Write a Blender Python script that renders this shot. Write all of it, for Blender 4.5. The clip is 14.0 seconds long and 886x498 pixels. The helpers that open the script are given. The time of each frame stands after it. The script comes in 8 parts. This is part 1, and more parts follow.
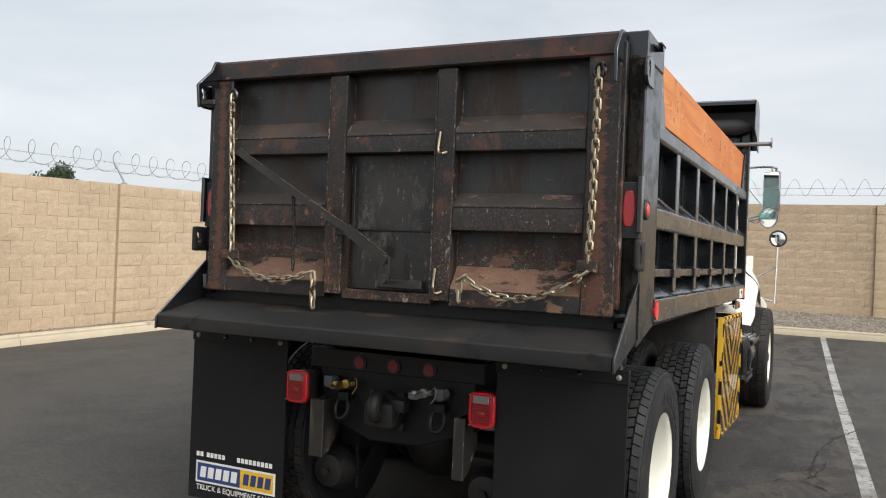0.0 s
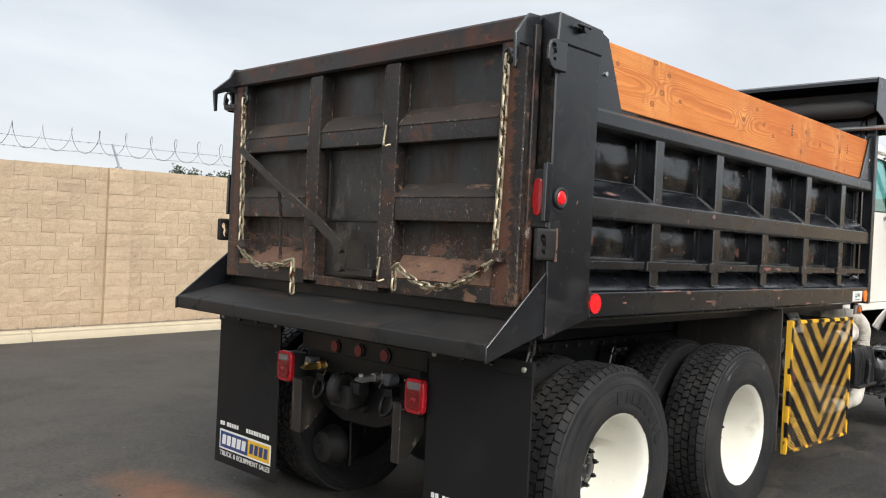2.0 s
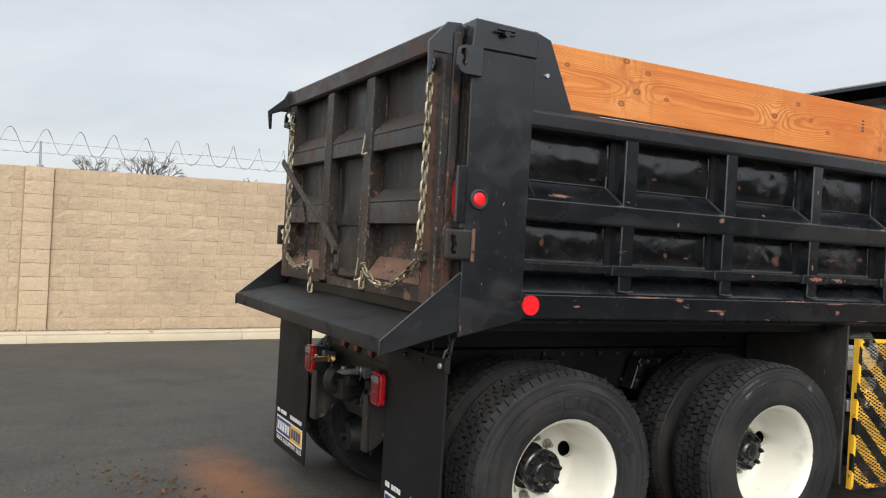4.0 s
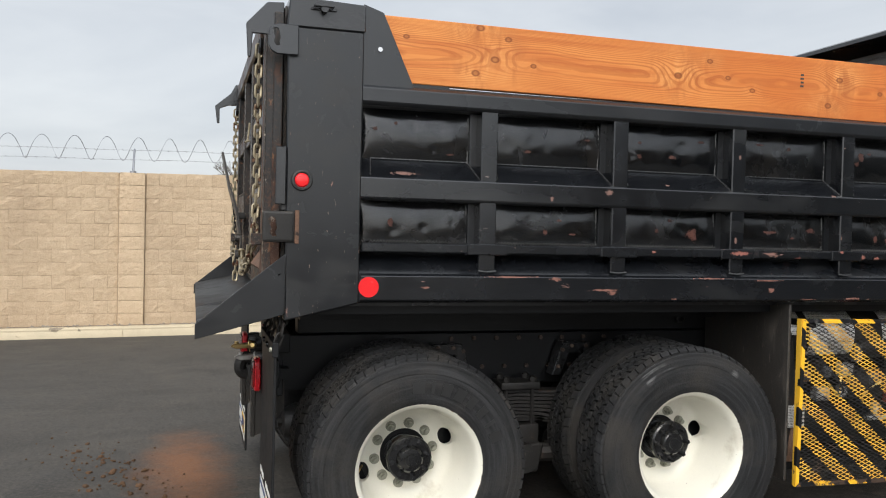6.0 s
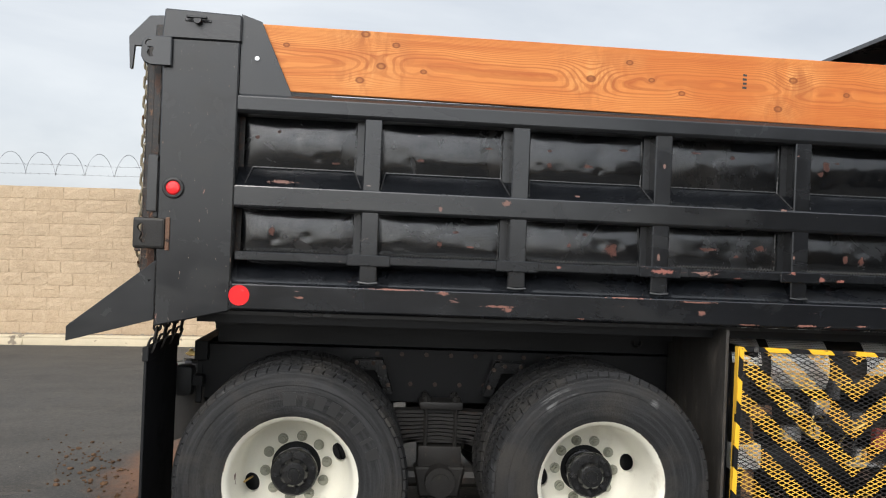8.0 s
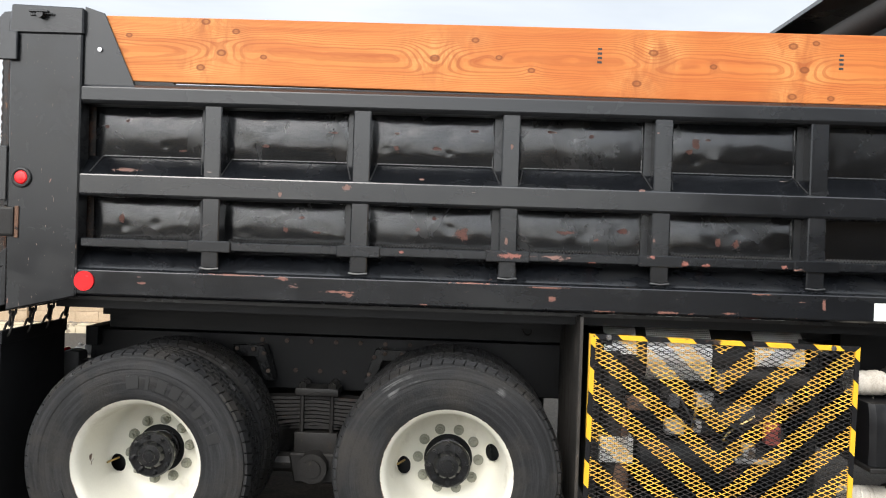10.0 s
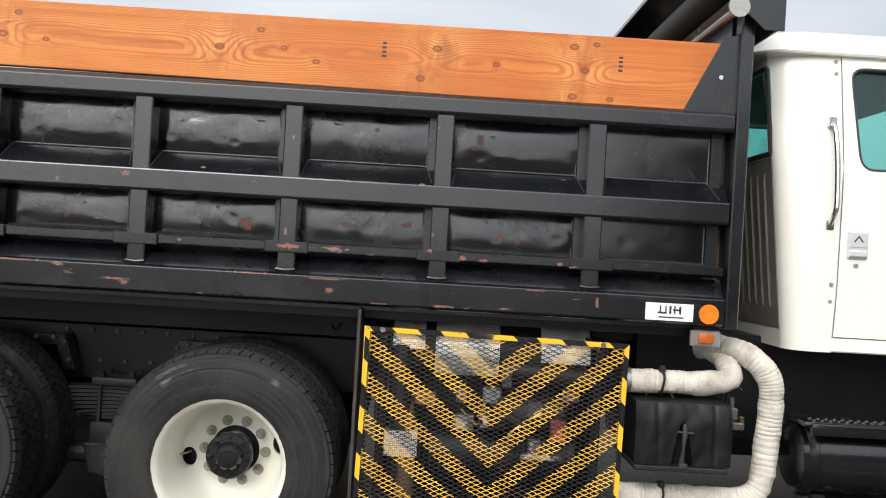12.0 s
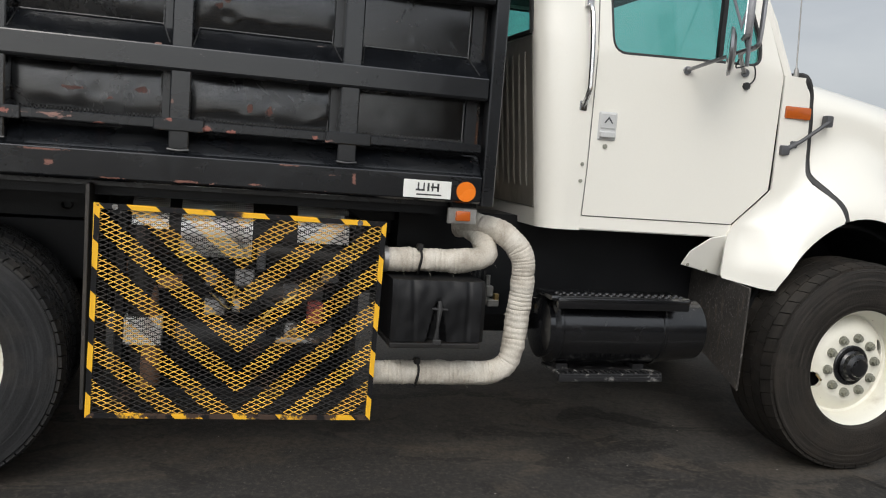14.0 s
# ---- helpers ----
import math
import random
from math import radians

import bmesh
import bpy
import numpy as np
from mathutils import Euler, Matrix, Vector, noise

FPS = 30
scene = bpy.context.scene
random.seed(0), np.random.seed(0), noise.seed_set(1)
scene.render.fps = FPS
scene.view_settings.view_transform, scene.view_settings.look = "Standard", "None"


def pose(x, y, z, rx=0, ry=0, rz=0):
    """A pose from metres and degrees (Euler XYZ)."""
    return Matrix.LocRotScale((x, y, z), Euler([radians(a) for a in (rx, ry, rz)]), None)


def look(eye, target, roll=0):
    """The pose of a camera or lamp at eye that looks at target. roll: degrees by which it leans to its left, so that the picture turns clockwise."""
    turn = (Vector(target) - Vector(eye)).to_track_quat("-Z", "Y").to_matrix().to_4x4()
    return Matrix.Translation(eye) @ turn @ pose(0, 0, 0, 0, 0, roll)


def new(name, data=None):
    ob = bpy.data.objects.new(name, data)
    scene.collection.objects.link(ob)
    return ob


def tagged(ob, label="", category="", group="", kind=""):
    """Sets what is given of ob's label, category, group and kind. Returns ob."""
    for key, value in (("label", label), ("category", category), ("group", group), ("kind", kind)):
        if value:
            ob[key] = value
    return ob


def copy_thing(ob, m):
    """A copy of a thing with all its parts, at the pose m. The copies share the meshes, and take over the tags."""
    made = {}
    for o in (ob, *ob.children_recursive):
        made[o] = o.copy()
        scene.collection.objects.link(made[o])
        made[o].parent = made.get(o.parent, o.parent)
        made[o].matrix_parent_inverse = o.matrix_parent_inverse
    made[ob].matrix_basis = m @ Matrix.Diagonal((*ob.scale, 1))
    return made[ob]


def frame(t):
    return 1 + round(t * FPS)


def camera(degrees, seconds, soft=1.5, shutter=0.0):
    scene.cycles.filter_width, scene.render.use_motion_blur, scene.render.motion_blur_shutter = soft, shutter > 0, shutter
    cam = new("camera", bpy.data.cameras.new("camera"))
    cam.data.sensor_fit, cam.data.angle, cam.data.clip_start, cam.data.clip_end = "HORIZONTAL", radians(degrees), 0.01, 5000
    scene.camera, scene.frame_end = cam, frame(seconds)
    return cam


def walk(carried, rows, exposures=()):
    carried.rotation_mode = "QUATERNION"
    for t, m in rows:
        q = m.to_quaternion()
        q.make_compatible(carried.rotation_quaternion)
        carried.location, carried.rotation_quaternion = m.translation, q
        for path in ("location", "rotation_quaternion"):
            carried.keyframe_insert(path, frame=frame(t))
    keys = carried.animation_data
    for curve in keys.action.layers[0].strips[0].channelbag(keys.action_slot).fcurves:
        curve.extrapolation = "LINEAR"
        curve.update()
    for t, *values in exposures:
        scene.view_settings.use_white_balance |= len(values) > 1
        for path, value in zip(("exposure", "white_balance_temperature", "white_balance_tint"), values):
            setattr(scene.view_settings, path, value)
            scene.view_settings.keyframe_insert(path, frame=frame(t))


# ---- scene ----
cam = camera(56.2, 14.0, 1.1)
PATH = [
    (0, (0.031, -0.071, 1.511), (-0.84, 1.73, 1.519), 2.3),
    (0.5, (0.369, 0.077, 1.498), (-0.621, 1.815, 1.495), 2.3),
    (1, (0.7, 0.228, 1.503), (-0.438, 1.872, 1.494), 2.5),
    (1.5, (1.003, 0.421, 1.532), (-0.26, 1.971, 1.498), 2.8),
    (2, (1.289, 0.693, 1.524), (-0.091, 2.14, 1.506), 2.8),
    (2.2, (1.394, 0.788, 1.526), (-0.032, 2.191, 1.511), 2.8),
    (4.3, (2.386, 1.949, 1.528), (0.588, 2.824, 1.505), 3.1),
    (4.5, (2.425, 2.092, 1.531), (0.611, 2.934, 1.499), 2.9),
    (5, (2.54, 2.447, 1.523), (0.684, 3.191, 1.505), 2.5),
    (5.5, (2.665, 2.768, 1.514), (0.774, 3.419, 1.481), 1.9),
    (6, (2.747, 3.079, 1.53), (0.834, 3.658, 1.487), 1.4),
    (6.5, (2.777, 3.421, 1.534), (0.838, 3.908, 1.525), 1.6),
    (7, (2.848, 3.716, 1.517), (0.887, 4.111, 1.522), 2.1),
    (9.5, (2.876, 5.21, 1.511), (0.876, 5.186, 1.491), 1.9),
    (10, (2.858, 5.472, 1.52), (0.859, 5.419, 1.495), 1.9),
    (10.5, (2.868, 5.769, 1.51), (0.871, 5.649, 1.492), 1.8),
    (11, (2.871, 5.97, 1.484), (0.875, 5.86, 1.485), 1.8),
    (11.5, (2.848, 6.198, 1.497), (0.849, 6.129, 1.507), 2.7),
    (12, (2.854, 6.291, 1.478), (0.854, 6.317, 1.48), 3.4),
    (12.5, (2.84, 6.347, 1.451), (0.846, 6.487, 1.397), 3.9),
    (13, (2.805, 6.375, 1.443), (0.83, 6.661, 1.311), 4.1),
    (13.5, (2.743, 6.426, 1.454), (0.796, 6.84, 1.258), 4.6),
    (14, (2.688, 6.445, 1.413), (0.777, 6.992, 1.19), 4.5),
]
EXPOSURES = [(0, 0.6), (2, 0.66), (4.5, 0.51), (7, 0.50), (9.5, 0.88), (10.1, 0.86), (10.5, 0.78), (11, 0.76), (12.0, 0.64), (12.5, 0.53), (13.0, 0.38), (13.5, 0.22), (14, 0.06)]
walk(cam, [(t, look(eye, target, roll)) for t, eye, target, roll in PATH], EXPOSURES)

# ---- world and sun ----
SUN_UP, SUN_TURN = 40, 112        # degrees above the horizon, degrees from +y towards +x
world = bpy.data.worlds.new("overcast_sky")
scene.world = world
world.use_nodes = True
wt = world.node_tree
wt.nodes.clear()


def nd(nt, kind, values=(), **props):
    """A node; values: socket -> a number, a colour or an output to link."""
    n = nt.nodes.new(kind)
    for k, v in props.items():
        setattr(n, k, v)
    for k, v in dict(values).items():
        if isinstance(v, bpy.types.NodeSocket):
            nt.links.new(v, n.inputs[k])
        else:
            n.inputs[k].default_value = v
    return n


sky = nd(wt, "ShaderNodeTexSky", sky_type="NISHITA", sun_disc=False, sun_elevation=radians(SUN_UP), sun_rotation=radians(SUN_TURN), air_density=1.0, dust_density=3.0)
wco = nd(wt, "ShaderNodeTexCoord")
wmap = nd(wt, "ShaderNodeMapping", {"Vector": wco.outputs["Generated"], "Scale": (1.2, 1.2, 4.5)})
wn1 = nd(wt, "ShaderNodeTexNoise", {"Vector": wmap.outputs[0], "Scale": 1.6, "Detail": 6.0, "Roughness": 0.55, "Distortion": 0.4})
wr1 = nd(wt, "ShaderNodeValToRGB", {"Fac": wn1.outputs["Fac"]})
wr1.color_ramp.elements[0].position, wr1.color_ramp.elements[0].color = 0.3, (0.545, 0.58, 0.625, 1)
wr1.color_ramp.elements[1].position, wr1.color_ramp.elements[1].color = 0.7, (0.76, 0.785, 0.805, 1)
skys = nd(wt, "ShaderNodeMix", {"Factor": 1.0, "A": sky.outputs[0], "B": (0.09, 0.09, 0.09, 1)}, data_type="RGBA", blend_type="MULTIPLY")
skys.inputs[0].default_value = 1.0
wt.links.new(sky.outputs[0], skys.inputs[6])
skys.inputs[7].default_value = (0.09, 0.09, 0.09, 1)
wmix = nd(wt, "ShaderNodeMix", data_type="RGBA")
wmix.inputs[0].default_value = 0.82
wt.links.new(skys.outputs[2], wmix.inputs[6])
wt.links.new(wr1.outputs[0], wmix.inputs[7])
sun_way = Vector((math.sin(radians(SUN_TURN)) * math.cos(radians(SUN_UP)), math.cos(radians(SUN_TURN)) * math.cos(radians(SUN_UP)), math.sin(radians(SUN_UP))))
# the veil of cloud is brighter round the hidden sun
veil = nd(wt, "ShaderNodeVectorMath", {0: wco.outputs["Generated"], 1: tuple(sun_way)}, operation="DOT_PRODUCT").outputs["Value"]
veil = nd(wt, "ShaderNodeMath", {0: nd(wt, "ShaderNodeMath", {0: veil, 1: 0.0}, operation="MAXIMUM").outputs[0], 1: 4.0}, operation="POWER").outputs[0]
veil = nd(wt, "ShaderNodeMath", {0: veil, 1: 2.4, 2: 0.86}, operation="MULTIPLY_ADD").outputs[0]
wbg = nd(wt, "ShaderNodeBackground", {"Color": wmix.outputs[2], "Strength": veil})
wout = nd(wt, "ShaderNodeOutputWorld", {"Surface": wbg.outputs[0]})

sun = new("sun", bpy.data.lights.new("sun", "SUN"))
sun.data.energy, sun.data.angle, sun.data.color = 1.15, radians(28), (1.0, 0.96, 0.90)
sun.matrix_world = look(sun_way * 40, (0, 0, 0))

# ---- materials ----


def ramp(nt, fac, stops):
    r = nd(nt, "ShaderNodeValToRGB", {"Fac": fac})
    while len(r.color_ramp.elements) < len(stops):
        r.color_ramp.elements.new(0.5)
    for e, (p, c) in zip(r.color_ramp.elements, stops):
        e.position = p
        e.color = (*c, 1) if isinstance(c, tuple) else (c, c, c, 1)
    return r.outputs[0]


def mixc(nt, fac, a, b, blend="MIX"):
    m = nd(nt, "ShaderNodeMix", data_type="RGBA", blend_type=blend)
    for i, v in ((0, fac), (6, a), (7, b)):
        if isinstance(v, bpy.types.NodeSocket):
            nt.links.new(v, m.inputs[i])
        elif isinstance(v, tuple):
            m.inputs[i].default_value = (*v, 1)
        else:
            m.inputs[i].default_value = v
    return m.outputs[2]


def mth(nt, op, a, b=0.0, c=0.0):
    return nd(nt, "ShaderNodeMath", {0: a, 1: b, 2: c}, operation=op).outputs[0]


def noise_tex(nt, co, scale, detail=4.0, rough=0.55, distort=0.0, stretch=None):
    if stretch:
        co = nd(nt, "ShaderNodeMapping", {"Vector": co, "Scale": stretch}).outputs[0]
    return nd(nt, "ShaderNodeTexNoise", {"Vector": co, "Scale": scale, "Detail": detail, "Roughness": rough, "Distortion": distort}).outputs["Fac"]


def blank(name):
    m = bpy.data.materials.new(name)
    m.use_nodes = True
    nt = m.node_tree
    nt.nodes.clear()
    out = nd(nt, "ShaderNodeOutputMaterial")
    bs = nd(nt, "ShaderNodeBsdfPrincipled")
    nt.links.new(bs.outputs[0], out.inputs[0])
    co = nd(nt, "ShaderNodeTexCoord").outputs["Object"]
    return m, nt, bs, co


def setin(nt, bs, key, v):
    if isinstance(v, bpy.types.NodeSocket):
        nt.links.new(v, bs.inputs[key])
    elif isinstance(v, tuple):
        bs.inputs[key].default_value = (*v, 1)
    else:
        bs.inputs[key].default_value = v


def bump(nt, bs, height, strength, distance=0.01):
    b = nd(nt, "ShaderNodeBump", {"Height": height, "Strength": strength, "Distance": distance})
    nt.links.new(b.outputs[0], bs.inputs["Normal"])


def surface(name, col, rough=0.5, metal=0.0, var=0.2, scale=6.0, grain=120.0, relief=0.15, spots=(), rvar=0.12, coat=0.0, spec=0.5, world_co=False, coat_rough=0.08, peel=0.62, low=None, chips=(), chip_col=(0.26, 0.115, 0.085), chip_rag=0.9, rub=()):
    """Paint, rubber, metal and the like: two scales of variation, relief, spots of other colours (colour, scale, cut, stretch),
    and chips of bared primer at places along the truck's side (y, z, half length, half height)."""
    m, nt, bs, co = blank(name)
    if world_co:
        co = nd(nt, "ShaderNodeNewGeometry").outputs["Position"]
    else:                                 # alike pieces each take another part of the pattern
        shift = mth(nt, "MULTIPLY", nd(nt, "ShaderNodeObjectInfo").outputs["Random"], 23.0)
        co = nd(nt, "ShaderNodeVectorMath", {0: co, 1: nd(nt, "ShaderNodeCombineXYZ", {0: shift, 1: shift, 2: shift}).outputs[0]}, operation="ADD").outputs[0]
    n1, n2 = noise_tex(nt, co, scale, 5), noise_tex(nt, co, grain, 3)
    lo, hi = tuple(c * (1 - var) for c in col), tuple(min(1.0, c * (1 + var)) for c in col)
    c = ramp(nt, n1, [(0.3, lo), (0.7, hi)])
    c = mixc(nt, 0.35, c, ramp(nt, n2, [(0.3, lo), (0.7, hi)]))
    r = mth(nt, "MULTIPLY_ADD", n1, rvar * 2, rough - rvar)
    worn = None
    if low:                               # heavier wear towards the foot: (height where it starts, height where it is full, amount)
        height = nd(nt, "ShaderNodeSeparateXYZ", {0: nd(nt, "ShaderNodeNewGeometry").outputs["Position"]}).outputs[2]
        worn = nd(nt, "ShaderNodeMapRange", {"Value": height, "From Min": low[0], "From Max": low[1], "To Min": 0.0, "To Max": low[2]}).outputs[0]
    for scol, ssc, cut, stretch, *soft in spots:
        f = noise_tex(nt, co, ssc, 7, peel, 0.3, stretch)
        f = ramp(nt, mth(nt, "ADD", f, worn) if low else f, [(cut, 0.0), (cut + (soft[0] if soft else 0.03), 1.0)])
        c = mixc(nt, f, c, mixc(nt, n2, tuple(v * 0.75 for v in scol), scol))
        r = mth(nt, "ADD", r, mth(nt, "MULTIPLY", f, 0.25))
    if chips:
        pos = nd(nt, "ShaderNodeNewGeometry").outputs["Position"]
        rag = mth(nt, "MULTIPLY", mth(nt, "SUBTRACT", noise_tex(nt, pos, 55, 6, 0.8, 0.5), 0.5), 4.2 * chip_rag)
        near = None
        for cy, cz, ry, rz in chips:
            off = nd(nt, "ShaderNodeVectorMath", {0: pos, 1: (0.0, cy, cz)}, operation="SUBTRACT").outputs[0]
            off = nd(nt, "ShaderNodeVectorMath", {0: off, 1: (0.0, 1 / ry, 1 / rz)}, operation="MULTIPLY").outputs[0]
            far = nd(nt, "ShaderNodeVectorMath", {0: off}, operation="LENGTH").outputs["Value"]
            near = far if near is None else mth(nt, "MINIMUM", near, far)
        f = ramp(nt, mth(nt, "ADD", near, rag), [(0.66, 1.0), (0.76, 0.0)])
        c = mixc(nt, f, c, mixc(nt, n2, tuple(v * 0.5 for v in chip_col), chip_col))
        r = mth(nt, "ADD", r, mth(nt, "MULTIPLY", f, 0.3))
        setin(nt, bs, "Coat Weight", mth(nt, "MULTIPLY", mth(nt, "SUBTRACT", 1.0, f), coat))
    for x0, wide in rub:                  # ragged rust where a hanging chain swings against the bar
        pos = nd(nt, "ShaderNodeNewGeometry").outputs["Position"]
        off = mth(nt, "ABSOLUTE", mth(nt, "SUBTRACT", nd(nt, "ShaderNodeSeparateXYZ", {0: pos}).outputs[0], x0))
        off = mth(nt, "ADD", mth(nt, "MULTIPLY", off, 1 / wide), mth(nt, "MULTIPLY", mth(nt, "SUBTRACT", noise_tex(nt, pos, 13, 6, 0.7, 0.2, (0.7, 1, 2.4)), 0.5), 4.0))
        f = ramp(nt, off, [(0.62, 1.0), (0.80, 0.0)])
        c = mixc(nt, f, c, mixc(nt, n2, (0.062, 0.029, 0.018), (0.125, 0.056, 0.034)))
        r = mth(nt, "ADD", r, mth(nt, "MULTIPLY", f, 0.3))
    setin(nt, bs, "Base Color", c)
    setin(nt, bs, "Roughness", r)
    bs.inputs["Metallic"].default_value = metal
    bs.inputs["Specular IOR Level"].default_value = spec
    if not chips:
        bs.inputs["Coat Weight"].default_value = coat
    setin(nt, bs, "Coat Roughness", ramp(nt, noise_tex(nt, co, scale * 0.7, 6, 0.65, 0.6), [(0.34, coat_rough * 0.55), (0.52, coat_rough), (0.68, min(0.6, coat_rough * 2.6))]) if coat else coat_rough)
    bs.inputs["Coat IOR"].default_value = 1.5 if coat < 1 else 1.85
    bump(nt, bs, mixc(nt, 0.5, n1, n2), relief, 0.004)
    return m


PRIMER, RUST, DUST = (0.26, 0.135, 0.105), (0.115, 0.052, 0.028), (0.16, 0.12, 0.085)
M = {}
FILM = ((0.014, 0.0145, 0.015), 2.2, 0.54, (1, 0.5, 1.6), 0.2)
BLACK = (0.0054, 0.0062, 0.0078)
M["black_paint"] = surface("black_satin_paint", BLACK, 0.25, var=0.25, spots=[FILM, (PRIMER, 26, 0.73, (1, 0.6, 1.2), 0.012), ((0.20, 0.15, 0.13), 40, 0.71, (1, 0.35, 1.6), 0.01)], rvar=0.10, coat=0.60, coat_rough=0.12, spec=0.50,
                         chips=[(3.961, 1.778, 0.075, 0.009), (4.657, 1.690, 0.012, 0.012), (4.95, 1.727, 0.022, 0.014), (5.27, 1.776, 0.014, 0.006), (6.231, 1.756, 0.020, 0.006), (5.66, 1.93, 0.008, 0.014), (5.65, 1.52, 0.008, 0.020), (6.29, 1.54, 0.007, 0.016)], chip_col=(0.22, 0.12, 0.095))
M["black_clean"] = surface("clean_black_paint", BLACK, 0.30, var=0.2, spots=[FILM], rvar=0.12, scale=3, coat=0.50, coat_rough=0.15, spec=0.48)
M["black_scuffed"] = surface("scuffed_black_paint", BLACK, 0.25, var=0.25, spots=[FILM, (PRIMER, 26, 0.685, (1, 0.4, 1.8), 0.010), ((0.30, 0.26, 0.23), 60, 0.715, None, 0.01)], rvar=0.10, coat=0.52, coat_rough=0.11, peel=0.70, spec=0.42,
                           chips=[(4.461, 1.330, 0.13, 0.005), (4.68, 1.322, 0.03, 0.010), (4.93, 1.272, 0.075, 0.006), (4.97, 1.258, 0.028, 0.012), (4.057, 1.281, 0.022, 0.006), (5.512, 1.330, 0.12, 0.004), (5.835, 1.322, 0.09, 0.005), (5.858, 1.276, 0.022, 0.014),
                                  (6.35, 1.232, 0.06, 0.007), (6.62, 1.238, 0.030, 0.006), (6.08, 1.228, 0.05, 0.004), (7.02, 1.285, 0.010, 0.028), (5.30, 1.230, 0.02, 0.004), (6.75, 1.325, 0.05, 0.004)])
M["ledge_chipped"] = surface("chipped_ledge_paint", BLACK, 0.26, var=0.25, spots=[(PRIMER, 12, 0.635, (1, 0.35, 1.5), 0.012), ((0.30, 0.20, 0.17), 30, 0.675, (1, 0.4, 1.2), 0.012)], rvar=0.1, coat=0.35, coat_rough=0.2, peel=0.72,
                           chips=[(5.67, 1.455, 0.060, 0.012), (6.282, 1.470, 0.014, 0.010), (6.427, 1.445, 0.022, 0.014), (6.516, 1.437, 0.020, 0.012), (6.027, 1.434, 0.030, 0.006), (5.20, 1.455, 0.018, 0.008), (6.85, 1.445, 0.016, 0.010)], chip_col=(0.33, 0.12, 0.09))
M["black_scratched"] = surface("scratched_black_paint", BLACK, 0.30, var=0.25, spots=[((0.013, 0.0135, 0.014), 1.6, 0.52, None, 0.25), (PRIMER, 14, 0.70, (1, 1.9, 0.6), 0.012), ((0.26, 0.19, 0.155), 42, 0.675, (1, 2.6, 0.5), 0.012), ((0.011, 0.0115, 0.012), 5, 0.52, (1, 0.8, 1.4), 0.12)], rvar=0.06, coat=0.36, coat_rough=0.17, spec=0.45)
PANEL = dict(rough=0.20, var=0.2, spots=[((0.024, 0.020, 0.016), 2.6, 0.56, None, 0.2), ((0.16, 0.10, 0.08), 30, 0.715, (1, 0.5, 1.5), 0.012)], rvar=0.05, scale=4, coat=1.0, coat_rough=0.15, relief=0.03, spec=0.5)
M["panel_upper"] = surface("dented_gloss_black_panel", BLACK, chips=[(3.936, 2.004, 0.012, 0.010), (3.842, 1.976, 0.010, 0.010), (4.188, 1.876, 0.024, 0.006), (4.563, 1.908, 0.020, 0.010), (4.867, 1.978, 0.024, 0.006), (5.154, 1.983, 0.015, 0.006), (5.149, 1.915, 0.014, 0.016),
                           (5.328, 1.919, 0.026, 0.011), (5.497, 2.003, 0.022, 0.006), (5.844, 2.008, 0.034, 0.005), (6.016, 1.994, 0.014, 0.010), (6.478, 1.976, 0.020, 0.032), (6.451, 1.940, 0.020, 0.013), (6.533, 1.994, 0.014, 0.006)], chip_col=(0.19, 0.085, 0.065), **PANEL)
M["panel_lower"] = surface("dented_black_lower_panel", BLACK, chips=[(3.919, 1.565, 0.015, 0.020), (4.664, 1.538, 0.012, 0.016), (4.734, 1.593, 0.016, 0.006), (4.803, 1.529, 0.024, 0.005), (5.260, 1.558, 0.014, 0.010), (5.334, 1.607, 0.014, 0.010), (5.459, 1.541, 0.038, 0.034), (5.915, 1.564, 0.050, 0.008),
                           (6.168, 1.579, 0.028, 0.018), (6.052, 1.535, 0.016, 0.008), (6.588, 1.544, 0.016, 0.020), (6.668, 1.540, 0.020, 0.020)], chip_col=(0.25, 0.105, 0.080), **PANEL)
M["apron_dust"] = surface("dusty_black_apron", (0.010, 0.010, 0.0098), 0.55, var=0.3, spots=[((0.022, 0.017, 0.013), 1.5, 0.46, (0.8, 1.6, 1), 0.24), ((0.075, 0.043, 0.025), 2.2, 0.60, (0.7, 2.0, 1), 0.18), ((0.008, 0.008, 0.008), 5, 0.60, (1.4, 0.6, 1), 0.06), ((0.045, 0.038, 0.032), 70, 0.64, None, 0.05)], rvar=0.1, peel=0.6, spec=0.4)
M["weld"] = surface("painted_weld", (0.05, 0.05, 0.05), 0.34, metal=0.4, var=0.4, coat=0.3)
SOOT = (0.0085, 0.0082, 0.0080)
BROWN_FILM = ((0.022, 0.014, 0.010), 2.2, 0.52, (1.5, 1, 0.6), 0.22)
RUSTED = dict(rough=0.44, var=0.45, spots=[BROWN_FILM, ((0.060, 0.036, 0.025), 75, 0.535, (1, 1, 0.8), 0.08), ((0.070, 0.032, 0.019), 4.2, 0.56, (1.3, 1, 0.8), 0.05), ((0.17, 0.085, 0.048), 17, 0.63, (1.2, 1, 0.8), 0.03), ((0.20, 0.16, 0.125), 85, 0.655, None, 0.02), ((0.24, 0.21, 0.18), 10, 0.665, (1.6, 1, 0.7), 0.015), ((0.42, 0.38, 0.32), 48, 0.69, None, 0.015)],
              relief=0.6, scale=5, coat=0.12, coat_rough=0.30, peel=0.72, spec=0.42, low=(1.95, 1.3, 0.060))
M["rusty_black"] = surface("rusted_black_steel", SOOT, **RUSTED)
